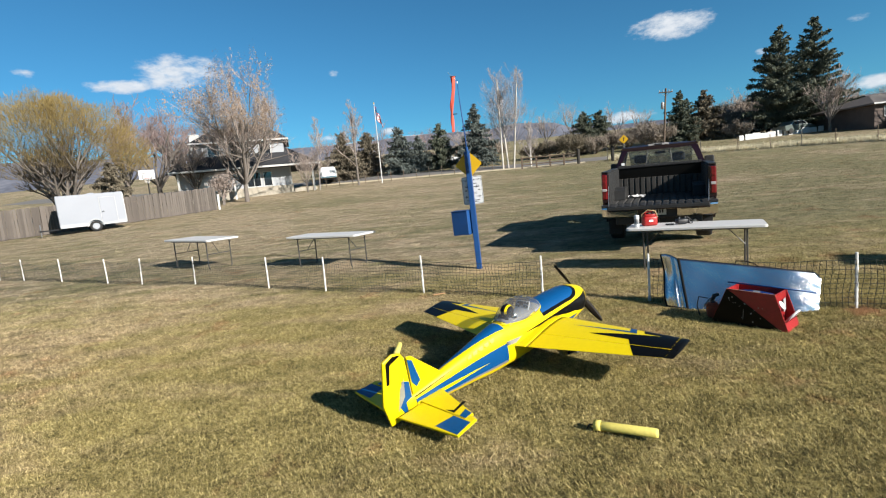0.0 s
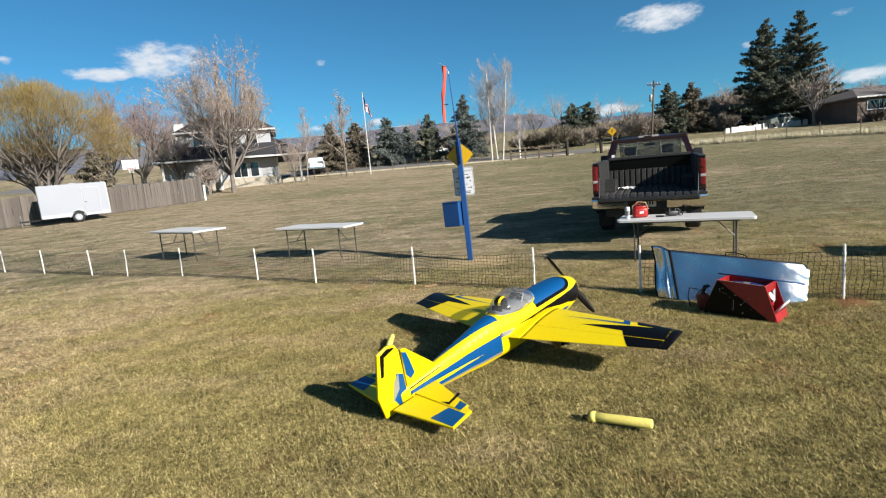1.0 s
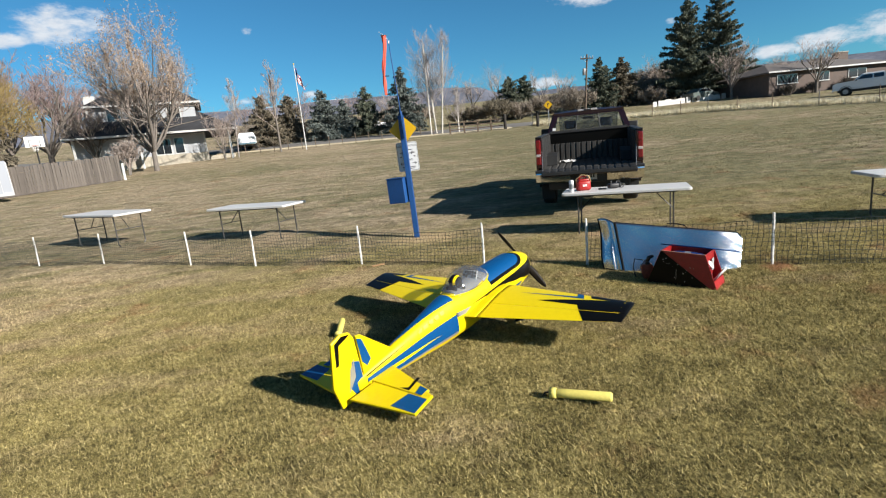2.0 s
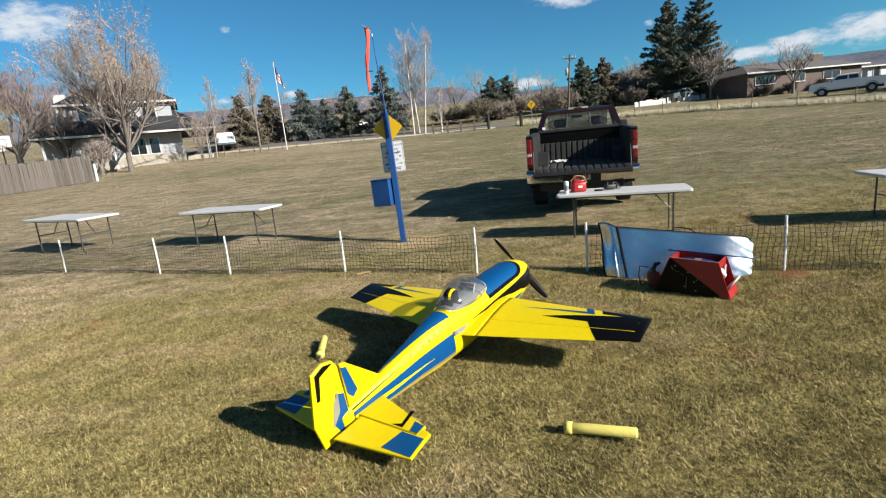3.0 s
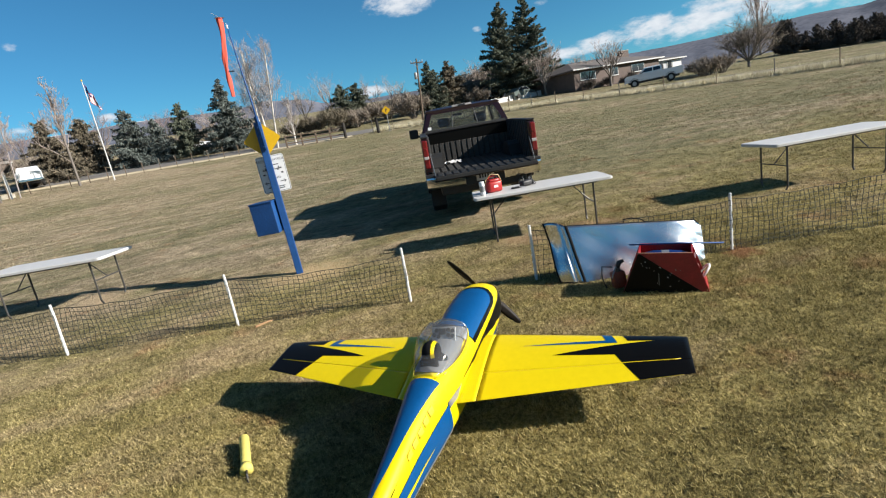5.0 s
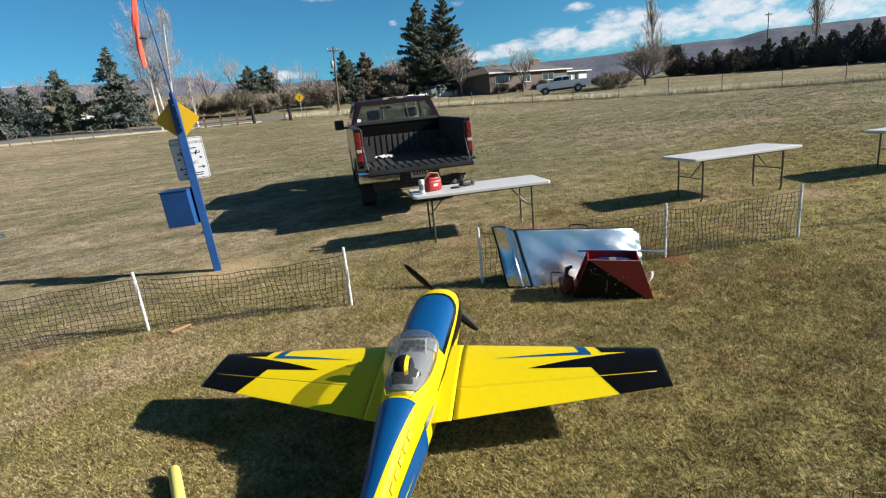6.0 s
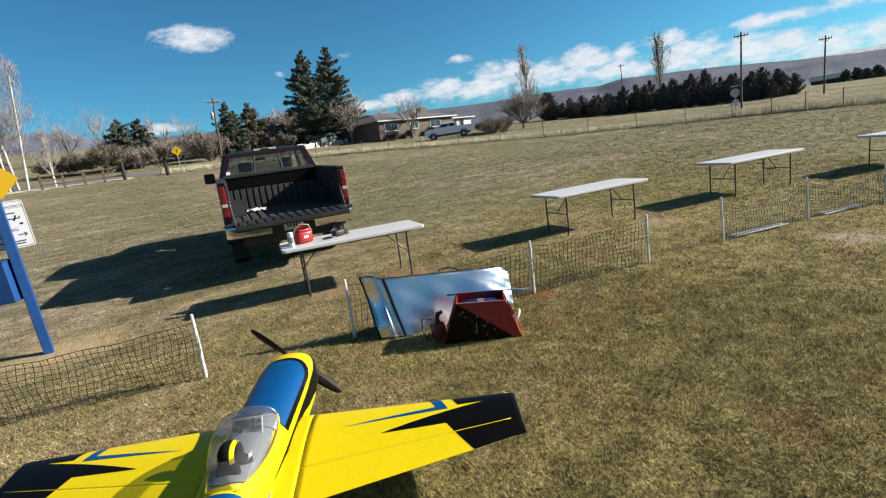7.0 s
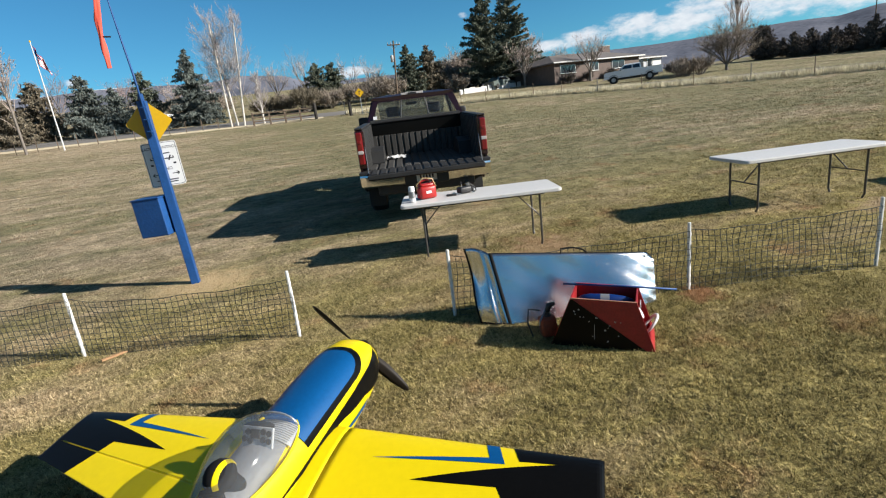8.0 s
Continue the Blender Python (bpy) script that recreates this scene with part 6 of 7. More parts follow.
conifer(*at(2.7, 66), 7.8, 7.2, 26, M_SPRUCE, "tall blue-green spruce beside the road", group="spruces along the road", bare=0.1)
conifer(*at(-12.3, 66), 6.2, 6.0, 27, M_JUNIPER, "brownish evergreen by the road", name="evergreen_tree", tip=0.65)
conifer(*at(-9.6, 70), 5.9, 5.2, 28, M_JUNIPER, "brown evergreen behind the flagpole", name="evergreen_tree", tip=0.6)
conifer(*at(24.0, 74), 6.6, 5.8, 29, M_FIR, "dark evergreen behind a utility pole", name="evergreen_tree", tip=0.6)
conifer(*at(26.2, 76), 6.5, 6.0, 30, M_JUNIPER, "brownish evergreen behind the pickup", name="evergreen_tree", tip=0.7)
conifer(*at(14.6, 80), 5.4, 4.4, 41, M_FIR, "green pine rising over brown brush", name="pine_tree", bare=0.35, tip=0.4)
conifer(*at(16.2, 82), 5.4, 3.6, 42, M_FIR, "small green pine rising over brown brush", name="pine_tree", bare=0.4, tip=0.4)
# aspens with pale trunks
for k, (a, d, h) in enumerate(((5.5, 57, 11.2), (6.1, 58, 10.6), (6.7, 57, 11.4), (8.6, 57, 5.2))):
    bare_tree(*at(a, d), h, 50 + k, "pale-barked bare aspen beside the road" if k < 3 else "short pale-barked bare aspen", mat=M_TWIGPALE, bark=M_WHITEBARK, spread=0.95, limbs=30, first=0.95, trunk=0.085, kids=(4, 6), up=1.6, group="aspens", name="aspen_tree", reach=0.55, low=0.22, limb=0.30, levels=3)
# slim young trees
bare_tree(*at(-11.0, 55), 9.2, 61, "slim bare young tree", spread=0.5, limbs=30, first=0.93, trunk=0.09, kids=(3, 4), up=1.3, reach=0.5, low=0.25, limb=0.3, levels=4)
bare_tree(*at(-15.3, 54), 7.6, 62, "thin pale bare tree", bark=M_TWIGPALE, spread=0.6, limbs=22, first=0.93, trunk=0.04, kids=(3, 4), up=1.3, reach=0.5, low=0.3, limb=0.28, levels=4)
# vase-shaped tree with a few dry leaves
tree, tips = bare_tree(*at(-23.0, 50), 12.6, 63, "bare vase-shaped tree with dry orange leaves at its tips", spread=1.0, limbs=13, levels=4, first=0.14, trunk=0.2, kids=(4, 6), up=1.5, reach=0.58)
tree.matrix_world = tree.matrix_world @ Matrix.Rotation(radians(75), 4, "Z")
rl = np.random.RandomState(9)
pts = [p + Vector(rl.randn(3) * (0.10, 0.10, 0.42)) for p in tips if p.z > 6.4 for _ in range(30) if rl.rand() < min(1, (p.z - 5.0) / 4.5)]
part("dry_foliage", leaves(pts, 0.05, rl, 2.4, 0.2), M_LEAF, tree, "dry orange-brown leaves", kind="stuff")
# reddish bare trees behind the fence
bare_tree(*at(-31.0, 62), 11.6, 64, "reddish bare tree behind the house yard", mat=M_TWIGRED, spread=0.62, limbs=10, levels=5, kids=(3, 4), up=1.0, thick=1.7)
bare_tree(*at(-33.6, 66), 11.8, 65, "reddish bare tree behind the yard", mat=M_TWIGRED, spread=0.62, limbs=10, levels=5, kids=(3, 4), up=1.0, thick=1.7)
bare_tree(*at(-29.0, 68), 11.0, 164, "reddish bare tree behind the house yard", mat=M_TWIGRED, spread=0.62, limbs=10, levels=5, kids=(3, 4), up=1.0, thick=1.7)
bare_tree(*at(-27.0, 72), 10.4, 165, "reddish bare tree behind the house yard", mat=M_TWIGRED, spread=0.6, limbs=10, levels=5, kids=(3, 4), up=1.2, thick=1.7)
bare_tree(*at(-27.6, 56), 6.8, 66, "bare brown tree beside the house", spread=0.7, limbs=7)
bare_tree(*at(-16.6, 53), 4.6, 67, "small bare tree in the front yard", spread=0.6, limbs=7, trunk=0.06)
bare_tree(*at(-25.6, 49), 3.4, 68, "small multi-stemmed bare tree by the fence", spread=0.7, limbs=6, stems=3, trunk=0.05)
bare_tree(*at(-46, 60), 10.5, 69, "bare tree far behind the fence", spread=0.65, limbs=8)


def golden_tree(x, y, h, w, seed):
    r = random.Random(seed)
    q = np.random.RandomState(seed)
    t = stand("golden_willow", x, y, "broad domed willow with golden bare twigs", "tree")
    segs, ends = branching(r, h * 0.95, 0.85, 0.12, 11, 4, 0.3, 0.9, 1, (5, 6), 0.62)
    split_wood(t, segs, M_BARK, M_WILLOWTWIG)
    # a dome of fine golden shoots, thickest near its outline
    n = 36000
    th, ph = q.rand(n) * 2 * math.pi, np.arccos(1 - q.rand(n) ** 1.7 * 0.85)
    rr = 0.55 + 0.45 * q.rand(n) ** 0.45
    d = np.stack([np.sin(ph) * np.cos(th), np.sin(ph) * np.sin(th), np.cos(ph)], 1)
    lump = np.array([1 + 0.13 * noise.noise(Vector(v) * 3.2) + 0.06 * noise.noise(Vector(v) * 9) for v in d])
    P = d * (rr * lump)[:, None] * np.array([[w / 2, w / 2, h * 0.66]]) + np.array([[0, 0, h * 0.32]])
    D = d * np.array([[0.9, 0.9, 0.9]]) + q.randn(n, 3) * 0.35 + np.array([[0, 0, 0.35]])
    D /= np.linalg.norm(D, axis=1)[:, None]
    L = 0.22 + 0.38 * q.rand(n)
    S = np.cross(D, q.randn(n, 3))
    S /= np.linalg.norm(S, axis=1)[:, None]
    v = np.stack([P - S * 0.011, P + S * 0.011, P + D * L[:, None]], 1)
    part("crown", tri_mesh("shoots", v.reshape(-1, 3), np.arange(3 * n).reshape(-1, 3)), M_GOLD, t, "golden olive shoots")


golden_tree(*at(-38.6, 52), 10.4, 14.6, 71)
conifer(*at(-34.8, 47), 4.6, 3.6, 72, M_JUNIPER, "dull green evergreen under the willow", name="evergreen_tree", tip=0.4)
# brush and far bare trees between the aspens and the firs
rb = random.Random(77)
for a in (9.6, 11.2, 12.6, 14.0, 15.4, 17.0, 18.8, 20.4, 21.6):
    shrub(*at(a + rb.uniform(-0.4, 0.4), rb.uniform(66, 76)), rb.uniform(1.7, 3.1), rb.uniform(4.5, 6.5), rb.randint(1, 999), M_JUNIPER if rb.random() < 0.35 else M_BRUSH, "brown leafless brush beyond the road", n=1500)
for a, d, h in ((13.4, 84, 8.2), (17.8, 86, 6.6), (20.2, 84, 6.2), (10.4, 84, 6.4), (3.9, 76, 5.5), (28.5, 84, 6.8), (30.2, 84, 6.4), (31.4, 80, 5.2), (39.4, 84, 6.2), (-8.2, 84, 7.5), (-14.0, 80, 6.4), (-3.0, 86, 6.0), (0.9, 84, 5.2)):
    bare_tree(*at(a, d), h, int(a * 10 + 400), "far bare tree beyond the road", mat=M_TWIG if a > 0 else M_TWIGRED, spread=0.7, limbs=7, trunk=0.12, kids=(3, 4))
for a in (-14.4, -11.4, -8.8, -2.6, 0.6, 4.6, 29.0, 31.8, 39.8):
    shrub(*at(a, rb.uniform(74, 82)), rb.uniform(1.8, 3.2), rb.uniform(3.5, 5.5), rb.randint(1, 999), M_BRUSH, "brown leafless brush beyond the road", n=1000)
for a, d, h in ((27.4, 86, 4.6), (28.4, 82, 3.6), (29.4, 88, 5.0), (30.4, 84, 4.4), (31.4, 88, 5.2), (32.3, 86, 4.6), (38.3, 86, 4.6), (39.3, 90, 5.0), (40.2, 88, 4.2)):
    shrub(*at(a, d), h, 5.0, int(a * 11), M_BRUSH if a != 29.4 else M_JUNIPER, "brown leafless thicket beyond the road", n=1500)
# house yard on the far side of the road
bare_tree(*at(44.0, 72), 6.4, 81, "spreading bare tree before a low brick house", spread=0.85, limbs=6, first=0.2, trunk=0.16)
bare_tree(*at(41.6, 76), 5.2, 82, "small bare tree by a low brick house", spread=0.6, limbs=7, trunk=0.08)
bare_tree(*at(56.4, 70), 6.2, 83, "dense round-crowned bare apple tree", mat=M_BRUSH, spread=1.5, limbs=14, first=0.12, trunk=0.16, kids=(5, 6), up=0.6)
bare_tree(*at(57.3, 96), 14.0, 84, "tall slim bare poplar", mat=M_TWIG, spread=0.45, limbs=48, first=0.93, trunk=0.16, kids=(3, 4), up=2.4, reach=0.5, name="poplar_tree", low=0.12, limb=0.3, levels=4)
bare_tree(*at(70.6, 104), 14.6, 85, "tall slim bare poplar behind a dark hedge", mat=M_TWIG, spread=0.45, limbs=48, first=0.93, trunk=0.16, kids=(3, 4), up=2.4, reach=0.5, name="poplar_tree", low=0.12, limb=0.3, levels=4)
for a, d in ((53.0, 64), (52.4, 66), (54.2, 65)):
    shrub(*at(a, d), 1.9, 3.0, int(a * 7), M_BRUSH, "brown leafless shrub by the verge", n=800)
# dark hedge of evergreens
variants = [conifer(*at(60 + k * 0.01, 92), (6.2, 7.0, 5.6)[k], (5.6, 5.0, 6.4)[k], 90 + k, M_HEDGE, "near-black evergreen in a long windbreak", bare=0.02, droop=-0.6, dense=0.95, group="windbreak evergreens", name="windbreak_tree", tip=0.86, leafsize=0.17, tier=1.7, fine=0.9) for k in range(3)]
rh = random.Random(8)
spots = [(59.0 + k * 0.42, 90 - 0.1 * k + rh.uniform(-3.0, 3.0), float(np.interp(59.0 + k * 0.42, [59, 63, 66, 72, 77, 81.5], [0.60, 0.66, 0.74, 0.92, 0.95, 0.78])) * rh.uniform(0.7, 1.22)) for k in range(55)]
for k, (a, d, s) in enumerate(spots):
    x, y = at(a, d)
    m = pose(x, y, g(x, y) - 0.02, 0, 0, rh.uniform(0, 360)) @ Matrix.Diagonal((s, s, s, 1))
    if k < 3:
        variants[k].matrix_world = m
    else:
        c = copy_thing(variants[k % 3], m)

for a, d, h in ((85.3, 150, 2.4), (86.0, 154, 2.8), (86.7, 150, 2.5), (87.4, 156, 2.9)):
    conifer(*at(a, d), h, 2.8, int(a * 10), M_FIR, "small far dark evergreen by a farm shed", bare=0.02, name="evergreen_tree", tip=0.6, leafsize=0.3, fine=1.0)

# ---- wooden fence of boards ----
M_BOARD = material("weathered_boards", (0.105, 0.090, 0.080), 0.9, var=0.3, scale=2, fine=25, col2=(0.165, 0.143, 0.126), bump=0.3, obj_random=0.35, spec=0.15)
M_BOARD2 = material("weathered_rails", (0.17, 0.14, 0.115), 0.9, var=0.3, scale=2, fine=25, bump=0.3, spec=0.15)
wood_fence = thing("board_fence", Matrix(), "weathered brown-grey wooden board fence", "fence")
LINE = [(-37.0, 22.6), (-28.3, 29.5), (-19.1, 39.4)]
rf = random.Random(12)
board_meshes = []
for k in range(4):
    w, h = 0.138, 1.78 + 0.02 * k
    board_meshes.append(mesh_of("board", loft([[(-w / 2, y, 0), (w / 2, y, 0), (w / 2, y, h - 0.03), (w / 2 - 0.03, y, h), (-w / 2 + 0.03, y, h), (-w / 2, y, h - 0.03)] for y in (-0.01, 0.01)])))
    board_meshes[-1].materials.append(M_BOARD)
for (x0, y0), (x1, y1) in zip(LINE, LINE[1:]):
    d = Vector((x1 - x0, y1 - y0))
    n = int(d.length / 0.146)
    yaw = math.degrees(math.atan2(d.y, d.x))
    for k in range(n):
        x, y = x0 + d.x * (k + 0.5) / n, y0 + d.y * (k + 0.5) / n
        b = new("board", board_meshes[rf.randrange(4)])
        b.parent = wood_fence
        b.matrix_basis = pose(x, y, g(x, y) + 0.03 + rf.uniform(-0.015, 0.015), rf.uniform(-1, 1), rf.uniform(-0.8, 0.8), yaw)
    for k in range(int(d.length / 2.4) + 1):
        f = min(1, k * 2.4 / d.length)
        x, y = x0 + d.x * f, y0 + d.y * f
        off = Vector((-d.y, d.x)).normalized() * 0.09
        part("fence_post", box((x + off.x, y + off.y, g(x, y) + 0.9), (0.09, 0.09, 1.9), 0.006, Matrix.Rotation(radians(yaw), 4, "Z")), M_BOARD2, wood_fence)
    for h in (0.4, 1.45):
        off = Vector((-d.y, d.x)).normalized() * 0.035
        part("rail", tube([(x0 + off.x, y0 + off.y, g(x0, y0) + h), ((x0 + x1) / 2 + off.x, (y0 + y1) / 2 + off.y, g((x0 + x1) / 2, (y0 + y1) / 2) + h), (x1 + off.x, y1 + off.y, g(x1, y1) + h)], 0.04, 4), M_BOARD2, wood_fence)
ex, ey = LINE[-1]
part("end_post", box((ex + 0.12, ey + 0.1, g(ex, ey) + 0.62), (0.12, 0.12, 1.25), 0.01), M_SIGNWHITE, wood_fence, "short white end post")


# ---- cargo trailer ----
M_TRAILER = material("white_sheet_metal", (0.32, 0.34, 0.385), 0.4, var=0.04, scale=0.8, clear=0.3)


def make_trailer():
    x, y = -22.6, 30.4
    t = thing("cargo_trailer", pose(x, y, g(x, y) + 0.0, 0, -1.0, 40), "white enclosed cargo trailer parked by the board fence", "trailer")
    L, W, Z0, Z1 = 3.5, 1.8, 0.38, 2.32
    part("body", box((0, W / 2, (Z0 + Z1) / 2), (L, W, Z1 - Z0), 0.05), M_TRAILER, t)
    part("roof_cap", box((0, W / 2, Z1 + 0.01), (L - 0.04, W - 0.04, 0.05), 0.02), M_TRAILER, t)
    part("lower_trim", box((0.0, -0.004, Z0 + 0.10), (L - 0.05, 0.02, 0.2), 0.005), M_ALU, t)
    part("corner_trim", box((L / 2 - 0.02, -0.003, (Z0 + Z1) / 2), (0.06, 0.02, Z1 - Z0 - 0.06), 0.004), M_ALU, t)
    door = part("side_door", box((0.85, -0.012, 1.30), (0.82, 0.02, 1.55), 0.01), M_TRAILER, t)
    for a, b, c, d in ((0.42, 0.035, 1.30, 1.55), (1.28, 0.035, 1.30, 1.55), (0.85, 0.90, 2.09, 0.035), (0.85, 0.90, 0.51, 0.035)):
        part("door_trim", box((a, -0.024, c), (b, 0.012, d)), M_GREY, door)
    part("handle", box((0.55, -0.035, 1.2), (0.14, 0.03, 0.04), 0.008), M_DARK, door)
    for yy in (0.02, W - 0.16):
        wheel = part("wheel", wheel_rings(0.33, 0.2, 24), M_RUBBER, t, smooth=True)
        wheel.matrix_basis = pose(0.05, yy - 0.05, 0.33, 0, 0, 90)
        part("rim", tube([(-0.105, 0, 0), (0.105, 0, 0)], 0.19, 20), M_TRAILER, wheel)
        part("hub", tube([(-0.115, 0, 0), (0.115, 0, 0)], 0.06, 12), M_ALU, wheel)
    part("fender", loft([[(0.05 + r * math.cos(a), yy, 0.33 + r * math.sin(a)) for r in (0.40, 0.44) for yy in ((-0.14, 0.1) if r == 0.40 else (0.1, -0.14))] for a in (k * math.pi / 10 for k in range(11))]), M_ALU, t)
    part("tongue", loft([[(-L / 2 - q * 1.1, W / 2 + (1 - q) * 0.5 * s, Z0 - 0.03 + dz) for s, dz in ((-1, -0.04), (1, -0.04), (1, 0.04), (-1, 0.04))] for q in (0, 0.5, 0.95)]), M_DARK, t)
    part("jack", tube([(-L / 2 - 0.95, W / 2, 0.02), (-L / 2 - 0.95, W / 2, 0.75)], 0.03, 8), M_ALU, t)
    part("roof_vent", box((0.1, W / 2, Z1 + 0.08), (0.36, 0.36, 0.09), 0.03), M_TRAILER, t)


make_trailer()

# ---- two-storey house ----
M_SIDING = material("pale_grey_siding", (0.42, 0.44, 0.47), 0.7, var=0.06, scale=0.8, fine=12)
M_TRIMWHITE = material("white_trim", (0.60, 0.60, 0.59), 0.5, var=0.05)
M_SHINGLE = material("dark_shingles", (0.055, 0.056, 0.062), 0.9, var=0.3, scale=1.5, fine=14, bump=0.4, bump_scale=10, spec=0.15)
M_STONE = material("pale_stone_veneer", (0.42, 0.38, 0.31), 0.9, var=0.35, scale=3.5, fine=9, bump=0.7, bump_scale=5)
M_WINDOW = material("dark_window_glass", (0.02, 0.025, 0.03), 0.06, var=0.2, clear=1.0)
M_BRICK = material("tan_brick", (0.125, 0.092, 0.078), 0.9, var=0.3, scale=1.5, fine=14, bump=0.3)
M_ROOFTAN = material("grey_brown_roofing", (0.17, 0.155, 0.15), 0.9, var=0.2, scale=1.5, fine=12, bump=0.3, spec=0.15)


def window(parent, x, z, w, h, y, panes=1):
    """A framed window on the wall face at y, facing -y."""
    fr = part("window", box((x, y - 0.03, z), (w + 0.16, 0.07, h + 0.16), 0.012), M_TRIMWHITE, parent)
    for k in range(panes):
        pw = (w - 0.05 * (panes - 1)) / panes
        part("pane", box((x - w / 2 + pw / 2 + k * (pw + 0.05), y - 0.068, z), (pw, 0.012, h)), M_WINDOW, fr)
    part("sill", box((x, y - 0.07, z - h / 2 - 0.08), (w + 0.26, 0.12, 0.05), 0.01), M_TRIMWHITE, fr)


def hip_roof(parent, x0, x1, y0, y1, z, rise, over, mat, inset=None, name="roof"):
    x0, x1, y0, y1 = x0 - over, x1 + over, y0 - over, y1 + over
    run = inset if inset is not None else (y1 - y0) / 2
    ym = (y0 + y1) / 2
    bm = bmesh.new()
    lo = [bm.verts.new(p) for p in ((x0, y0, z - 0.16), (x1, y0, z - 0.16), (x1, y1, z - 0.16), (x0, y1, z - 0.16))]
    ea = [bm.verts.new(p) for p in ((x0, y0, z), (x1, y0, z), (x1, y1, z), (x0, y1, z))]
    a, b = bm.verts.new((x0 + run, ym, z + rise)), bm.verts.new((x1 - run, ym, z + rise))
    bm.faces.new(lo[::-1])
    for k in range(4):
        bm.faces.new((lo[k], lo[(k + 1) % 4], ea[(k + 1) % 4], ea[k]))
    bm.faces.new((ea[0], ea[1], b, a))
    bm.faces.new((ea[1], ea[2], b))
    bm.faces.new((ea[2], ea[3], a, b))
    bm.faces.new((ea[3], ea[0], a))
    r = part(name, bm, mat, parent)
    part("fascia", box(((x0 + x1) / 2, y0 - 0.012, z - 0.08), (x1 - x0, 0.03, 0.17), 0.004), M_TRIMWHITE, r)
    part("fascia", box((x1 + 0.012, ym, z - 0.08), (0.03, y1 - y0, 0.17), 0.004), M_TRIMWHITE, r)
    return r


def siding(parent, x0, x1, y0, y1, z0, z1, name="wall", mat=None):
    """Walls with lapped boards on the two sides that are seen."""
    w = part(name, box(((x0 + x1) / 2, (y0 + y1) / 2, (z0 + z1) / 2), (x1 - x0, y1 - y0, z1 - z0)), mat or M_SIDING, parent)
    n = int((z1 - z0) / 0.3)
    bm = bmesh.new()
    for k in range(n):
        z = z0 + (k + 0.5) * (z1 - z0) / n
        box(((x0 + x1) / 2, y0 - 0.012, z), (x1 - x0 + 0.02, 0.02, (z1 - z0) / n - 0.015), m=Matrix.Rotation(radians(-2), 4, "X"), bm=bm)
        box((x1 + 0.012, (y0 + y1) / 2, z), (0.02, y1 - y0 + 0.02, (z1 - z0) / n - 0.015), bm=bm)
    s = part("lap_siding", bm, mat or M_SIDING, w, kind="stuff")
    return w


def make_house():
    x, y = at(-18.2, 56)
    hz = g(x, y) - 0.35
    # x to the right along its front, y back; origin at the front right corner
    h = thing("two_storey_house", pose(x, y, hz, 0, 0, 18) @ Matrix.Diagonal((1.07, 1.07, 1.08, 1)), "pale grey two-storey house with dark shingle roofs", "house")
    siding(h, -10.2, 0, 0, 8, 0, 2.9)
    part("stone_base", box((-5.1, -0.06, 0.55), (10.3, 0.14, 1.1), 0.02), M_STONE, h, "pale stone veneer")
    part("stone_base", box((0.06, 3.9, 0.55), (0.14, 8.0, 1.1), 0.02), M_STONE, h)
    hip_roof(h, -10.2, 2.4, -1.2, 8, 3.0, 2.3, 0.45, M_SHINGLE, 3.4)
    siding(h, -8.6, -0.4, 1.6, 7.6, 3.2, 5.75, "upper_wall")
    hip_roof(h, -8.6, -0.4, 1.6, 7.6, 5.8, 1.75, 0.55, M_SHINGLE, 2.2)
    window(h, -2.2, 1.85, 0.7, 1.3, -0.02)
    window(h, -3.5, 1.85, 1.2, 1.3, -0.02, 2)
    window(h, -6.6, 1.8, 1.6, 1.4, -0.02, 2)
    part("front_door", box((-8.2, -0.05, 1.15), (1.0, 0.08, 2.2), 0.01), M_TRIMWHITE, h)
    for q in (-2.2, -4.6, -7.0):
        window(h, q, 4.95, 1.0 if q != -4.6 else 1.6, 1.0, 1.58, 1 if q != -4.6 else 2)
    for q in (-10.0, -5.2, 2.1):
        part("porch_post", box((q, -1.1, 1.4), (0.16, 0.16, 2.9), 0.01), M_TRIMWHITE, h)
    part("corner_board", box((-0.02, -0.03, 2.1), (0.16, 0.07, 2.0), 0.0), M_TRIMWHITE, h)
    part("deck", box((1.3, 3.0, 0.35), (2.2, 6.0, 0.7), 0.02), M_STONE, h)
    part("chimney", box((-9.1, 5.0, 6.0), (0.9, 0.8, 2.2), 0.02), M_TRIMWHITE, h, "white boxed chimney")


make_house()


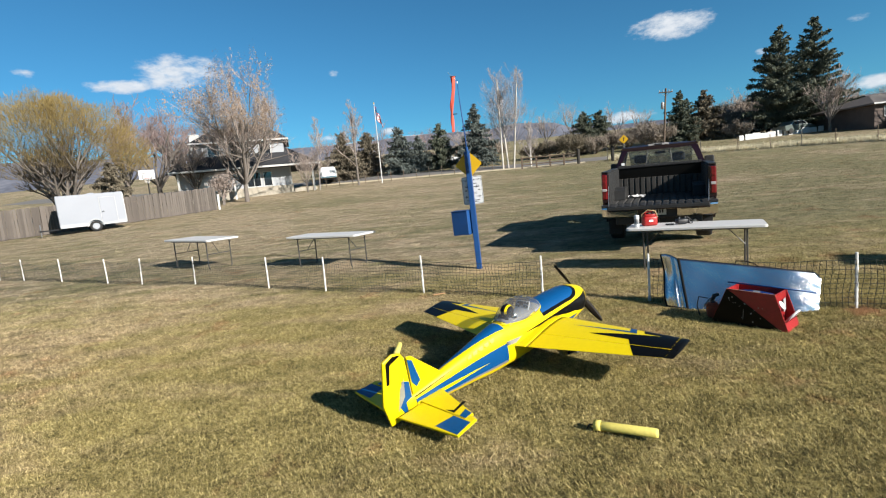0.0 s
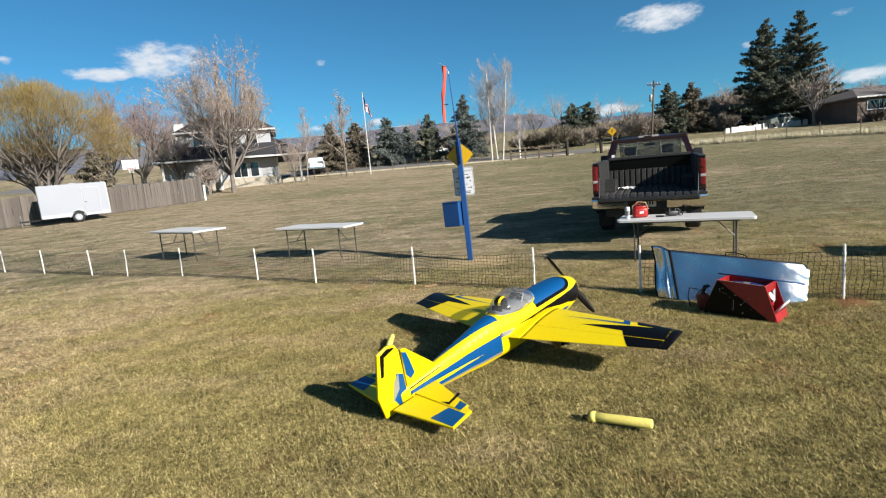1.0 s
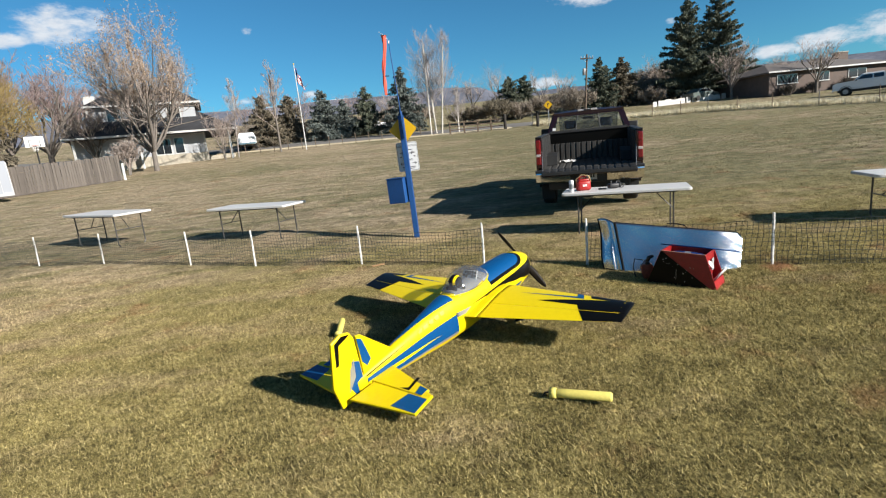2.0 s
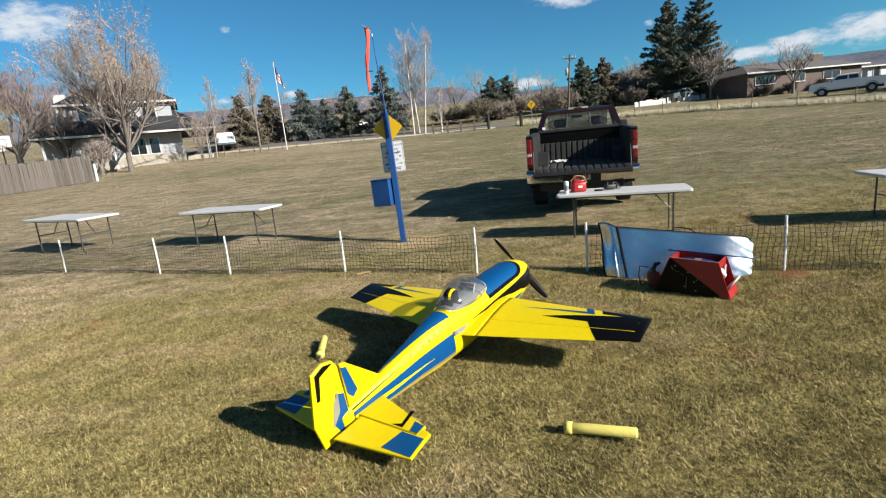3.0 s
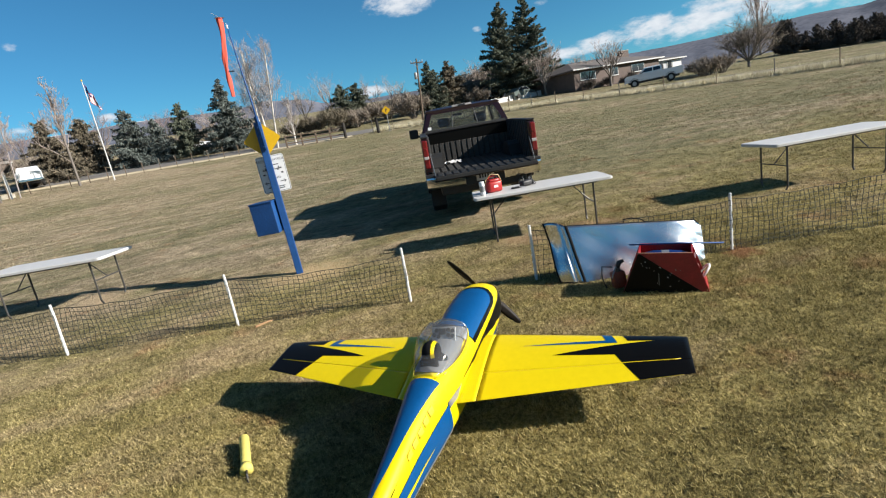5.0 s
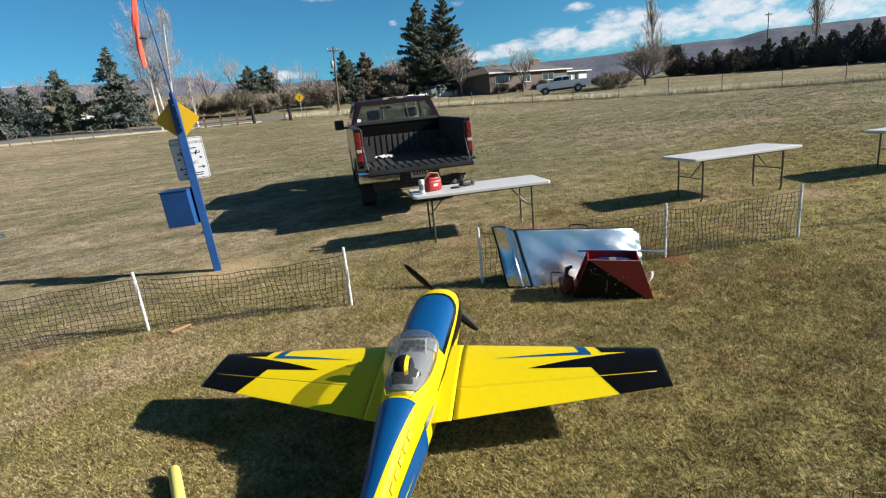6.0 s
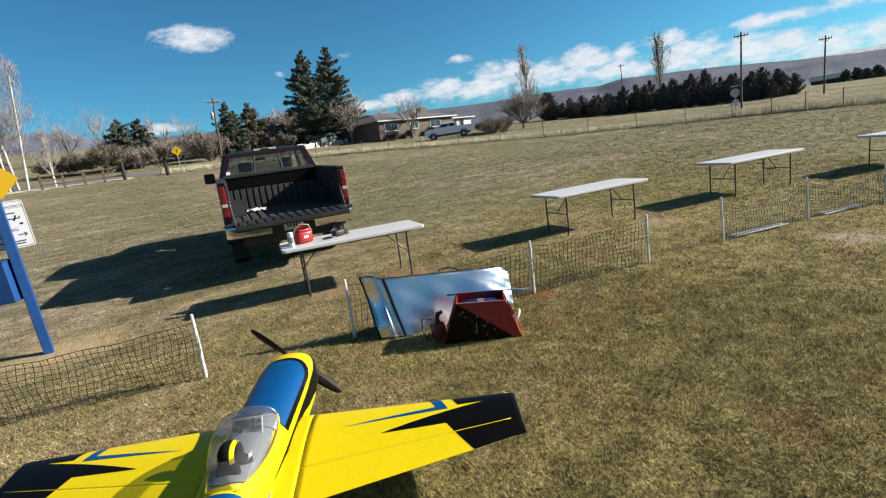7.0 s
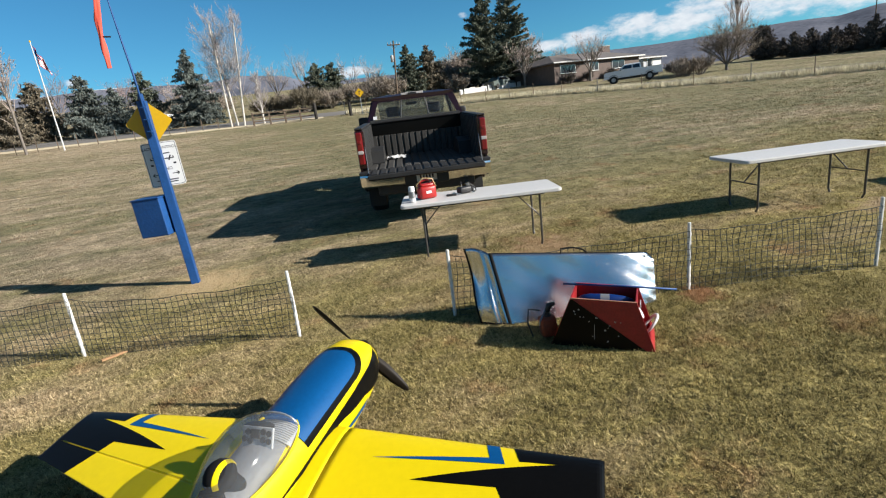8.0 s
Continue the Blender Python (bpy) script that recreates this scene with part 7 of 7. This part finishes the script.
def make_hoop():
    x, y = at(-31.9, 46)
    b = thing("basketball_hoop", pose(x, y, g(x, y), 0, 0, 30), "white basketball backboard on a dark pole", "basketball hoop")
    part("pole", tube([(0, 0.5, 0), (0, 0.45, 2.4), (0, 0.1, 3.2)], 0.05, 8), M_DARK, b)
    bd = part("backboard", box((0, 0, 3.32), (1.1, 0.04, 0.74), 0.01), M_SIGNWHITE, b)
    for a, c, d, e in ((0, 3.45, 0.6, 0.04), (0, 3.0, 0.6, 0.04), (-0.3, 3.22, 0.04, 0.45), (0.3, 3.22, 0.04, 0.45)):
        part("marking", box((a, -0.024, c), (d, 0.006, e)), M_DARK, bd)
    ring = [(0.23 * math.cos(k * math.pi / 8), -0.3 + 0.23 * math.sin(k * math.pi / 8), 3.05) for k in range(17)]
    part("rim", tube(ring, 0.012, 6), M_ORANGE, b)
    bm = bmesh.new()
    for k in range(8):
        a = k * math.pi / 4
        tube([(0.22 * math.cos(a), -0.3 + 0.22 * math.sin(a), 3.04), (0.12 * math.cos(a + 0.4), -0.3 + 0.12 * math.sin(a + 0.4), 2.65)], 0.01, 4, bm)
    part("net", bm, M_SIGNWHITE, b)


make_hoop()


def make_ranch():
    x, y = at(40.4, 70)
    x2, y2 = at(51.5, 88)
    d = Vector((x2 - x, y2 - y))
    h = thing("brick_house", pose(x, y, 3.9, 0, 0, math.degrees(math.atan2(d.y, d.x))) @ Matrix.Diagonal((1, 1, 0.93, 1)), "low brick house with a shallow grey-brown roof", "house")
    Lh = d.length
    part("wall", box((Lh * 0.35, 4, 0.9), (Lh * 0.7, 8, 3.3)), M_BRICK, h)
    part("wall", box((Lh * 0.83, 5, 0.85), (Lh * 0.34, 7, 3.0)), M_SIDING, h, "pale wing wall")
    hip_roof(h, 0, Lh * 0.70, 0, 8, 2.6, 1.35, 0.6, M_ROOFTAN, 3.6)
    hip_roof(h, Lh * 0.66, Lh, 1.4, 8.5, 2.3, 0.8, 0.5, M_ROOFTAN, 2.5)
    ch = part("chimney", box((Lh * 0.60, 4.2, 4.0), (1.5, 0.9, 1.5), 0.02), M_BRICK, h)
    part("cap", box((Lh * 0.60, 4.2, 4.78), (1.6, 1.0, 0.1), 0.01), M_STONE, ch)
    for q, w in ((2.4, 2.6), (7.2, 1.6), (12.0, 2.4)):
        window(h, q, 1.6, w, 1.0, -0.02, 2)
    for q in (Lh * 0.72, Lh * 0.80, Lh * 0.88):
        window(h, q, 1.35, 0.9, 1.5, 1.48)
    part("garage_door", box((Lh * 0.95, 1.46, 1.1), (2.0, 0.06, 2.0), 0.01), M_TRIMWHITE, h)
    for k, q in enumerate((1.6, 5.0, 9.6, 12.6)):
        px, py = (h.matrix_world @ Vector((q, -1.0, 0))).to_2d()
        shrub(px, py, 1.2, 1.6, 300 + k, M_HEDGE, "clipped dark evergreen shrub by a brick house", n=520)
    return h


make_ranch()


# ---- far parked vehicles ----
M_WHITECAR = material("white_car_paint", (0.86, 0.88, 0.90), 0.25, var=0.04, clear=0.9)


def small_pickup(x, y, yaw, label):
    t = thing("pickup_truck", pose(x, y, g(x, y) - 0.02, 0, 0, yaw), label, "pickup truck")
    # x ahead
    prof = [(-2.95, 0.62), (-2.95, 1.36), (1.42, 1.38), (2.7, 1.30), (2.95, 1.15), (2.95, 0.6)]
    part("body", loft([[(px, s * 0.95, z) for px, z in prof] for s in (-1, 1)]), M_WHITECAR, t)
    part("cab", loft([[(x0, -y, z), (x1, -y, z), (x1, y, z), (x0, y, z)] for x0, x1, y, z in ((-0.92, 1.42, 0.94, 1.35), (-0.86, 0.88, 0.83, 1.84), (-0.70, 0.62, 0.74, 1.95))]), M_WHITECAR, t)
    # dark sheet on the solid body stands in for a hollow bed's shade
    part("bed_shade", box((-1.92, 0, 1.372), (1.95, 1.5, 0.02)), M_DARK, t)
    for s in (-1, 1):
        for pts in ([(-0.76, 1.44), (-0.74, 1.79), (-0.05, 1.79), (-0.05, 1.44)], [(0.05, 1.44), (0.05, 1.79), (0.74, 1.79), (1.14, 1.44)]):
            part("window", loft([[(px, s * (0.94 - (z - 1.35) * 0.2245 + q), z) for px, z in pts] for q in (-0.004, 0.012)]), M_WINDOW, t)
        for px in (-1.75, 1.95):
            wheel = part("wheel", wheel_rings(0.43, 0.26, 24), M_RUBBER, t, smooth=True)
            wheel.matrix_basis = pose(px, s * 0.86, 0.43, 0, 0, 90)
            part("rim", tube([(-0.135, 0, 0), (0.135, 0, 0)], 0.22, 16), M_ALU, wheel)
            part("arch", tube([(px + 0.50 * math.cos(k * math.pi / 10), s * 0.95, 0.46 + 0.50 * math.sin(k * math.pi / 10)) for k in range(11)], 0.03, 5), M_DARK, t)
        part("tail_lamp", box((-2.88, s * 0.88, 1.0), (0.08, 0.12, 0.35), 0.01), M_TAILLIGHT, t)
        part("headlamp", box((2.86, s * 0.75, 0.98), (0.1, 0.3, 0.18), 0.02), M_LENSWHITE, t)
        part("mirror", box((1.2, s * 1.08, 1.38), (0.1, 0.2, 0.16), 0.02), M_DARK, t)
    part("bumper", box((-2.98, 0, 0.62), (0.14, 1.8, 0.2), 0.03), M_CHROME, t)
    part("bumper", box((2.95, 0, 0.6), (0.14, 1.8, 0.24), 0.03), M_CHROME, t)
    part("underbody", box((0, 0, 0.5), (5.2, 1.4, 0.2)), M_DARK, t)
    return t


small_pickup(*at(48.1, 62.5), 132, "silver-white crew-cab pickup parked on the far verge")
small_pickup(*at(-14.2, 64), 104, "white pickup parked by the house")


def far_car(a, d, yaw, label, mat):
    x, y = at(a, d)
    t = thing("parked_car", pose(x, y, g(x, y), 0, 0, yaw), label, "car")
    prof = [(-2.2, 0.4), (-2.25, 0.95), (-1.5, 1.05), (-0.9, 1.5), (0.5, 1.5), (1.15, 1.02), (2.15, 0.85), (2.2, 0.4)]
    part("body", loft([[(px, s * (0.88 - (0.14 if z > 1.2 else 0)), z) for px, z in prof] for s in (-1, 1)]), mat, t)
    for s in (-1, 1):
        part("window", loft([[(px, s * (0.80 + q), z) for px, z in ((-1.2, 1.08), (-0.8, 1.42), (0.4, 1.42), (0.85, 1.08))] for q in (0.06, 0.075)]), M_WINDOW, t)
        for px in (-1.4, 1.35):
            w = part("wheel", wheel_rings(0.33, 0.2, 20), M_RUBBER, t, smooth=True)
            w.matrix_basis = pose(px, s * 0.8, 0.33, 0, 0, 90)


M_CARGREEN = material("grey_green_car_paint", (0.12, 0.15, 0.14), 0.3, var=0.05, clear=0.8)
far_car(31.4, 78, 20, "white car parked under the firs", M_WHITECAR)
far_car(34.6, 73, 15, "grey-green car parked under the firs", M_CARGREEN)
far_car(-1.0, 74, 0, "white car beyond the road", M_WHITECAR)
# white board fence near the firs
wf = thing("white_fence", Matrix(), "low solid white fence under the firs", "fence")
for k in range(11):
    (xa, ya), (xb, yb_) = at(30.1 + k * 0.62, 67.5 + k * 0.62), at(30.1 + (k + 0.99) * 0.62, 67.5 + (k + 0.99) * 0.62)
    ang = math.degrees(math.atan2(yb_ - ya, xb - xa))
    ln = math.hypot(xb - xa, yb_ - ya)
    o = part("panel", box((ln / 2, 0, 0.30 + 0.03 * (k % 3)), (ln * (1.0 if k % 5 else 0.6), 0.05, 0.60 + 0.06 * (k % 3)), 0.01), M_TRIMWHITE, wf)
    o.matrix_basis = pose(xa, ya, g(xa, ya), 0, 0, ang)

# ---- poles, signs, rails ----
M_POLEWOOD = material("pole_wood", (0.16, 0.12, 0.09), 0.9, var=0.25, scale=2, fine=20, spec=0.15)


def utility_pole(a, d, h, lean, label):
    x, y = at(a, d)
    p = thing("utility_pole", pose(x, y, g(x, y) - 0.1, 0, lean, -a), label, "utility pole")
    part("pole", tube([(0, 0, 0), (0, 0, h)], [0.105, 0.075], 8), M_POLEWOOD, p)
    arm = part("crossarm", box((0, -0.1, h - 0.4), (1.25, 0.08, 0.1), 0.01), M_POLEWOOD, p)
    for q in (-0.56, -0.25, 0.28, 0.56):
        part("insulator", tube([(q, -0.1, h - 0.34), (q, -0.1, h - 0.16)], [0.04, 0.03], 8), M_GREY, arm)
    part("brace", tube([(-0.4, -0.1, h - 0.42), (0, -0.12, h - 0.8), (0.4, -0.1, h - 0.42)], 0.02, 5), M_ALU, p)
    return p


up = utility_pole(22.3, 55, 6.6, 4.0, "brown wooden utility pole with a crossarm and transformer")
part("transformer", lathe([(0.02, 0), (0.15, 0.03), (0.16, 0.6), (0.1, 0.68), (0.03, 0.7)], 14, axis=(-0.24, 0, 4.6)), M_GREY, up, smooth=True)
utility_pole(77.5, 62, 7.6, 1.0, "brown wooden utility pole by the far road")
utility_pole(83.8, 76, 6.6, 1.0, "wooden utility pole far along the road")
utility_pole(66.9, 118, 9.0, 0.0, "distant wooden utility pole behind the windbreak")


def road_sign(a, d, h, label, kind):
    x, y = at(a, d)
    s = thing("road_sign", pose(x, y, g(x, y) - 0.05, 0, 0, -a), label, "road sign")
    part("post", tube([(0, 0.03, 0), (0, 0.03, h + 0.3)], 0.035, 8), M_ALU, s)
    if kind == "diamond":
        o = part("plate", rounded_plate(0.62, 0.62, 0.05, 0.006), M_SIGNYELLOW, s, "yellow diamond plate")
        o.matrix_basis = pose(0, -0.02, h, 0, 45, 0)
        bm = box((-0.02, -0.027, h - 0.02), (0.07, 0.006, 0.34))
        box((0.06, -0.027, h + 0.12), (0.16, 0.006, 0.06), m=Matrix.Rotation(radians(35), 4, "Y"), bm=bm)
        part("legend", bm, M_INK, s)
    else:
        ring = [(0.42 * math.cos(radians(22.5 + 45 * k)), 0.42 * math.sin(radians(22.5 + 45 * k))) for k in range(8)]
        part("plate", loft([[(px, q, h + pz) for px, pz in ring] for q in (-0.02, -0.012)]), M_ALU, s, "plain metal back of an octagonal sign")
        nm = part("name_board", box((0, 0, h + 0.62), (0.85, 0.02, 0.2), 0.004), material("sign_green", (0.02, 0.16, 0.07), 0.5), s, "green street-name board")
        for q in (-0.25, -0.08, 0.1, 0.26):
            part("print_bar", box((q, -0.012, h + 0.62), (0.12, 0.004, 0.07)), M_SIGNWHITE, nm)
        part("lower_board", box((0.05, -0.02, h - 0.95), (0.42, 0.015, 0.62), 0.004), M_SIGNWHITE, s, "white notice board")
    return s


road_sign(18.5, 53, 2.1, "yellow diamond road sign on a metal post", "diamond")
road_sign(77.0, 57, 1.75, "octagonal sign seen from behind with a green name board", "stop")
# post-and-rail fence
rail_fence = thing("rail_fence", Matrix(), "dark post-and-rail wooden fence along the road", "fence")
RP = [at(a, 54.5) for a in (7.6, 9.2, 10.7, 12.2, 13.7)]
for k, (x, y) in enumerate(RP):
    part("fence_post", box((x, y, g(x, y) + 0.6), (0.16, 0.16, 1.3), 0.015), M_POLEWOOD, rail_fence)
    if k:
        xa, ya = RP[k - 1]
        for h in (0.4, 0.75, 1.08):
            part("rail", tube([(xa, ya - 0.09, g(xa, ya) + h), (x, y - 0.09, g(x, y) + h)], 0.05, 6), M_POLEWOOD, rail_fence)
for a, d in ((17.3, 53.5), (13.75, 54.2)):
    x, y = at(a, d)
    gp = thing("gate_post", pose(x, y, g(x, y) - 0.1), "thick dark wooden gate post", "post")
    part("post", lathe([(0.16, 0), (0.16, 1.55), (0.12, 1.62)], 10), material("creosote", (0.03, 0.025, 0.02), 0.8), gp)
# wire fence along the verge
wire = thing("wire_fence", Matrix(), "thin wire fence on steel posts along the verge", "fence")
line = spline(EDGE, 8)
prev = None
for k, p in enumerate(line[::2]):
    z = g(p.x, p.y)
    part("fence_post", box((p.x, p.y, z + 0.6), (0.05, 0.05, 1.3), 0.006), M_POLEWOOD if k % 3 else M_LEGSTEEL, wire)
    if prev:
        for h in (0.5, 0.85, 1.15):
            part("wire", tube([(prev.x, prev.y, g(prev.x, prev.y) + h), (p.x, p.y, z + h)], 0.006, 3), M_LEGSTEEL, wire)
    prev = p
wire2 = thing("wire_fence", Matrix(), "thin wire fence on wooden posts by the road shoulder", "fence")
prev = None
for k in range(16):
    x, y = at(-16 + k * 1.45, 56 + 0.0 * k)
    z = g(x, y)
    part("fence_post", box((x, y, z + 0.5), (0.06, 0.06, 1.1), 0.006), M_POLEWOOD, wire2)
    if prev:
        for h in (0.5, 0.9):
            part("wire", tube([(prev[0], prev[1], prev[2] + h), (x, y, z + h)], 0.006, 3), M_LEGSTEEL, wire2)
    prev = (x, y, z)


def make_flag():
    x, y = at(-8.35, 54)
    z = g(x, y)
    f = thing("flagpole", pose(x, y, z - 0.1), "pale flagpole with a limp striped flag", "flagpole")
    part("pole", tube([(0, 0, 0), (0, 0, 8.4)], [0.06, 0.035], 8), M_TRIMWHITE, f)
    part("ball", lathe([(0.01, 8.38), (0.07, 8.43), (0.07, 8.5), (0.01, 8.56)], 10), M_SIGNYELLOW, f)
    M_FR, M_FB = material("flag_red", (0.45, 0.03, 0.04), 0.8), material("flag_blue", (0.02, 0.035, 0.15), 0.8)
    fl = None
    for k in range(13):
        rows = []
        for i in range(13):
            u = i / 12
            row = []
            for j in (0, 1):
                v = (k + j) / 13
                xx = 0.05 + 0.80 * u * (0.55 + 0.45 * v) + 0.06 * math.sin(u * 9 + v * 3)
                zz = 8.2 - 1.25 * v - 1.5 * u * (1 - 0.3 * u)
                row.append((xx, 0.10 * math.sin(u * 10 + v * 2), zz))
            rows.append(row)
        fl = part("stripe", loft(rows, closed=False), M_FR if k % 2 == 0 else M_SIGNWHITE, f)
    rows = [[(0.05 + 0.34 * u * (0.55 + 0.45 * v) + 0.03 * math.sin(u * 4 + v * 3), 0.10 * math.sin(u * 4 + v * 2) - 0.02, 8.205 - 0.68 * v - 0.62 * u * (1 - 0.2 * u)) for v in (0, 0.5, 1)] for u in (0, 0.25, 0.5, 0.75, 1)]
    part("canton", loft(rows, closed=False), M_FB, f)


make_flag()


def make_barn():
    x, y = at(84.0, 150)
    b = thing("farm_shed", pose(x, y, g(x, y) - 0.4, 0, 0, -84), "long low farm shed with a green roof", "shed")
    part("wall", box((0, 3, 0.7), (6, 5, 1.4)), M_BOARD2, b)
    M_GREENROOF = material("green_metal_roof", (0.10, 0.15, 0.14), 0.5, 0.3)
    part("roof", loft([[(px, -0.6, 1.4), (px, 3, 2.5), (px, 6.6, 1.4), (px, 6.6, 1.3), (px, 3, 2.4), (px, -0.6, 1.3)] for px in (-3.3, 3.3)]), M_GREENROOF, b)
    for q in (-1.8, 1.4):
        part("door", box((q, -0.03, 0.6), (2.0, 0.06, 1.2), 0.0), M_DARK, b)


make_barn()
# white ladder-like edging fallen on the grass beyond the fence gap
for (xa, ya), (xb, yb_) in (((6.95, 3.72), (7.72, 3.27)), ((8.42, 2.95), (9.05, 2.6))):
    d = Vector((xb - xa, yb_ - ya))
    e = thing("plastic_edging", pose(xa, ya, g(xa, ya) + 0.02, 0, 0, math.degrees(math.atan2(d.y, d.x))), "fallen strip of white plastic edging on the grass", "edging", "fallen edging strips")
    for q in (0.0, 0.09):
        part("rail", box((d.length / 2, q, 0.006), (d.length, 0.012, 0.014), 0.003), M_PVC, e)
    n = int(d.length / 0.045)
    for k in range(n):
        part("slat", box((0.02 + k * 0.045, 0.045, 0.008), (0.014, 0.09, 0.010), 0.002), M_PVC, e)


# ---- blades of the near turf ----
def turf_blades(name, x0, x1, y0, y1, count, hmin, hmax, w, seed, fade=1.0, soft_edge_m=0.7, tuft_m=0.022):
    r = np.random.RandomState(seed)
    c = np.stack([x0 + (x1 - x0) * r.rand(count), y0 + (y1 - y0) * r.rand(count) ** fade], 1)
    edge = r.randn(count // 14, 2) * soft_edge_m
    # blades gather in tufts
    hub = np.stack([x0 + (x1 - x0) * r.rand(count // 14), y0 + (y1 - y0) * r.rand(count // 14) ** fade], 1) + edge
    pull = r.rand(count) < 0.8
    c[pull] = hub[r.randint(0, len(hub), pull.sum())] + r.randn(pull.sum(), 2) * tuft_m
    c += r.randn(count, 2) * 0.02
    z = 0.03 * (c[:, 1] - 6) + 0.0007 * np.maximum(c[:, 1] - 6, 0) ** 2 + 0.01 * np.maximum(c[:, 0] - 8, 0)
    h = hmin + (hmax - hmin) * r.rand(count) ** 1.6
    ang = r.rand(count) * 6.283
    lean = r.randn(count, 2) * h[:, None] * 0.75 + np.array([[-0.25, 0.1]]) * h[:, None]
    v = np.zeros((count, 3, 3), np.float32)
    v[:, 0] = np.stack([c[:, 0] - w * np.cos(ang), c[:, 1] - w * np.sin(ang), z - 0.004], 1)
    v[:, 1] = np.stack([c[:, 0] + w * np.cos(ang), c[:, 1] + w * np.sin(ang), z - 0.004], 1)
    v[:, 2] = np.stack([c[:, 0] + lean[:, 0], c[:, 1] + lean[:, 1], z + h], 1)
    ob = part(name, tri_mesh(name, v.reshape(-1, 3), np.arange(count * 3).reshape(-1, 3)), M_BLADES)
    return tagged(ob, "short matted straw and green grass blades", "grass", kind="stuff")


turf_blades("grass", -4.2, 5.2, 0.9, 7.6, 820000, 0.008, 0.034, 0.0021, 1)
turf_blades("grass", -18, 22, 7.2, 36, 260000, 0.012, 0.040, 0.0034, 2, 2.0)
turf_blades("grass", 5.2, 15, -2.5, 7.6, 170000, 0.012, 0.040, 0.003, 3)
turf_blades("grass", -10, -4.2, 1.0, 9.5, 160000, 0.012, 0.040, 0.003, 4)
turf_blades("grass", -26, 44, 15, 54, 130000, 0.02, 0.055, 0.008, 5, 1.25, 1.6, 0.10)
turf_blades("grass", 14.5, 42, -6, 16, 80000, 0.02, 0.055, 0.007, 6, 1.0, 1.2, 0.07)
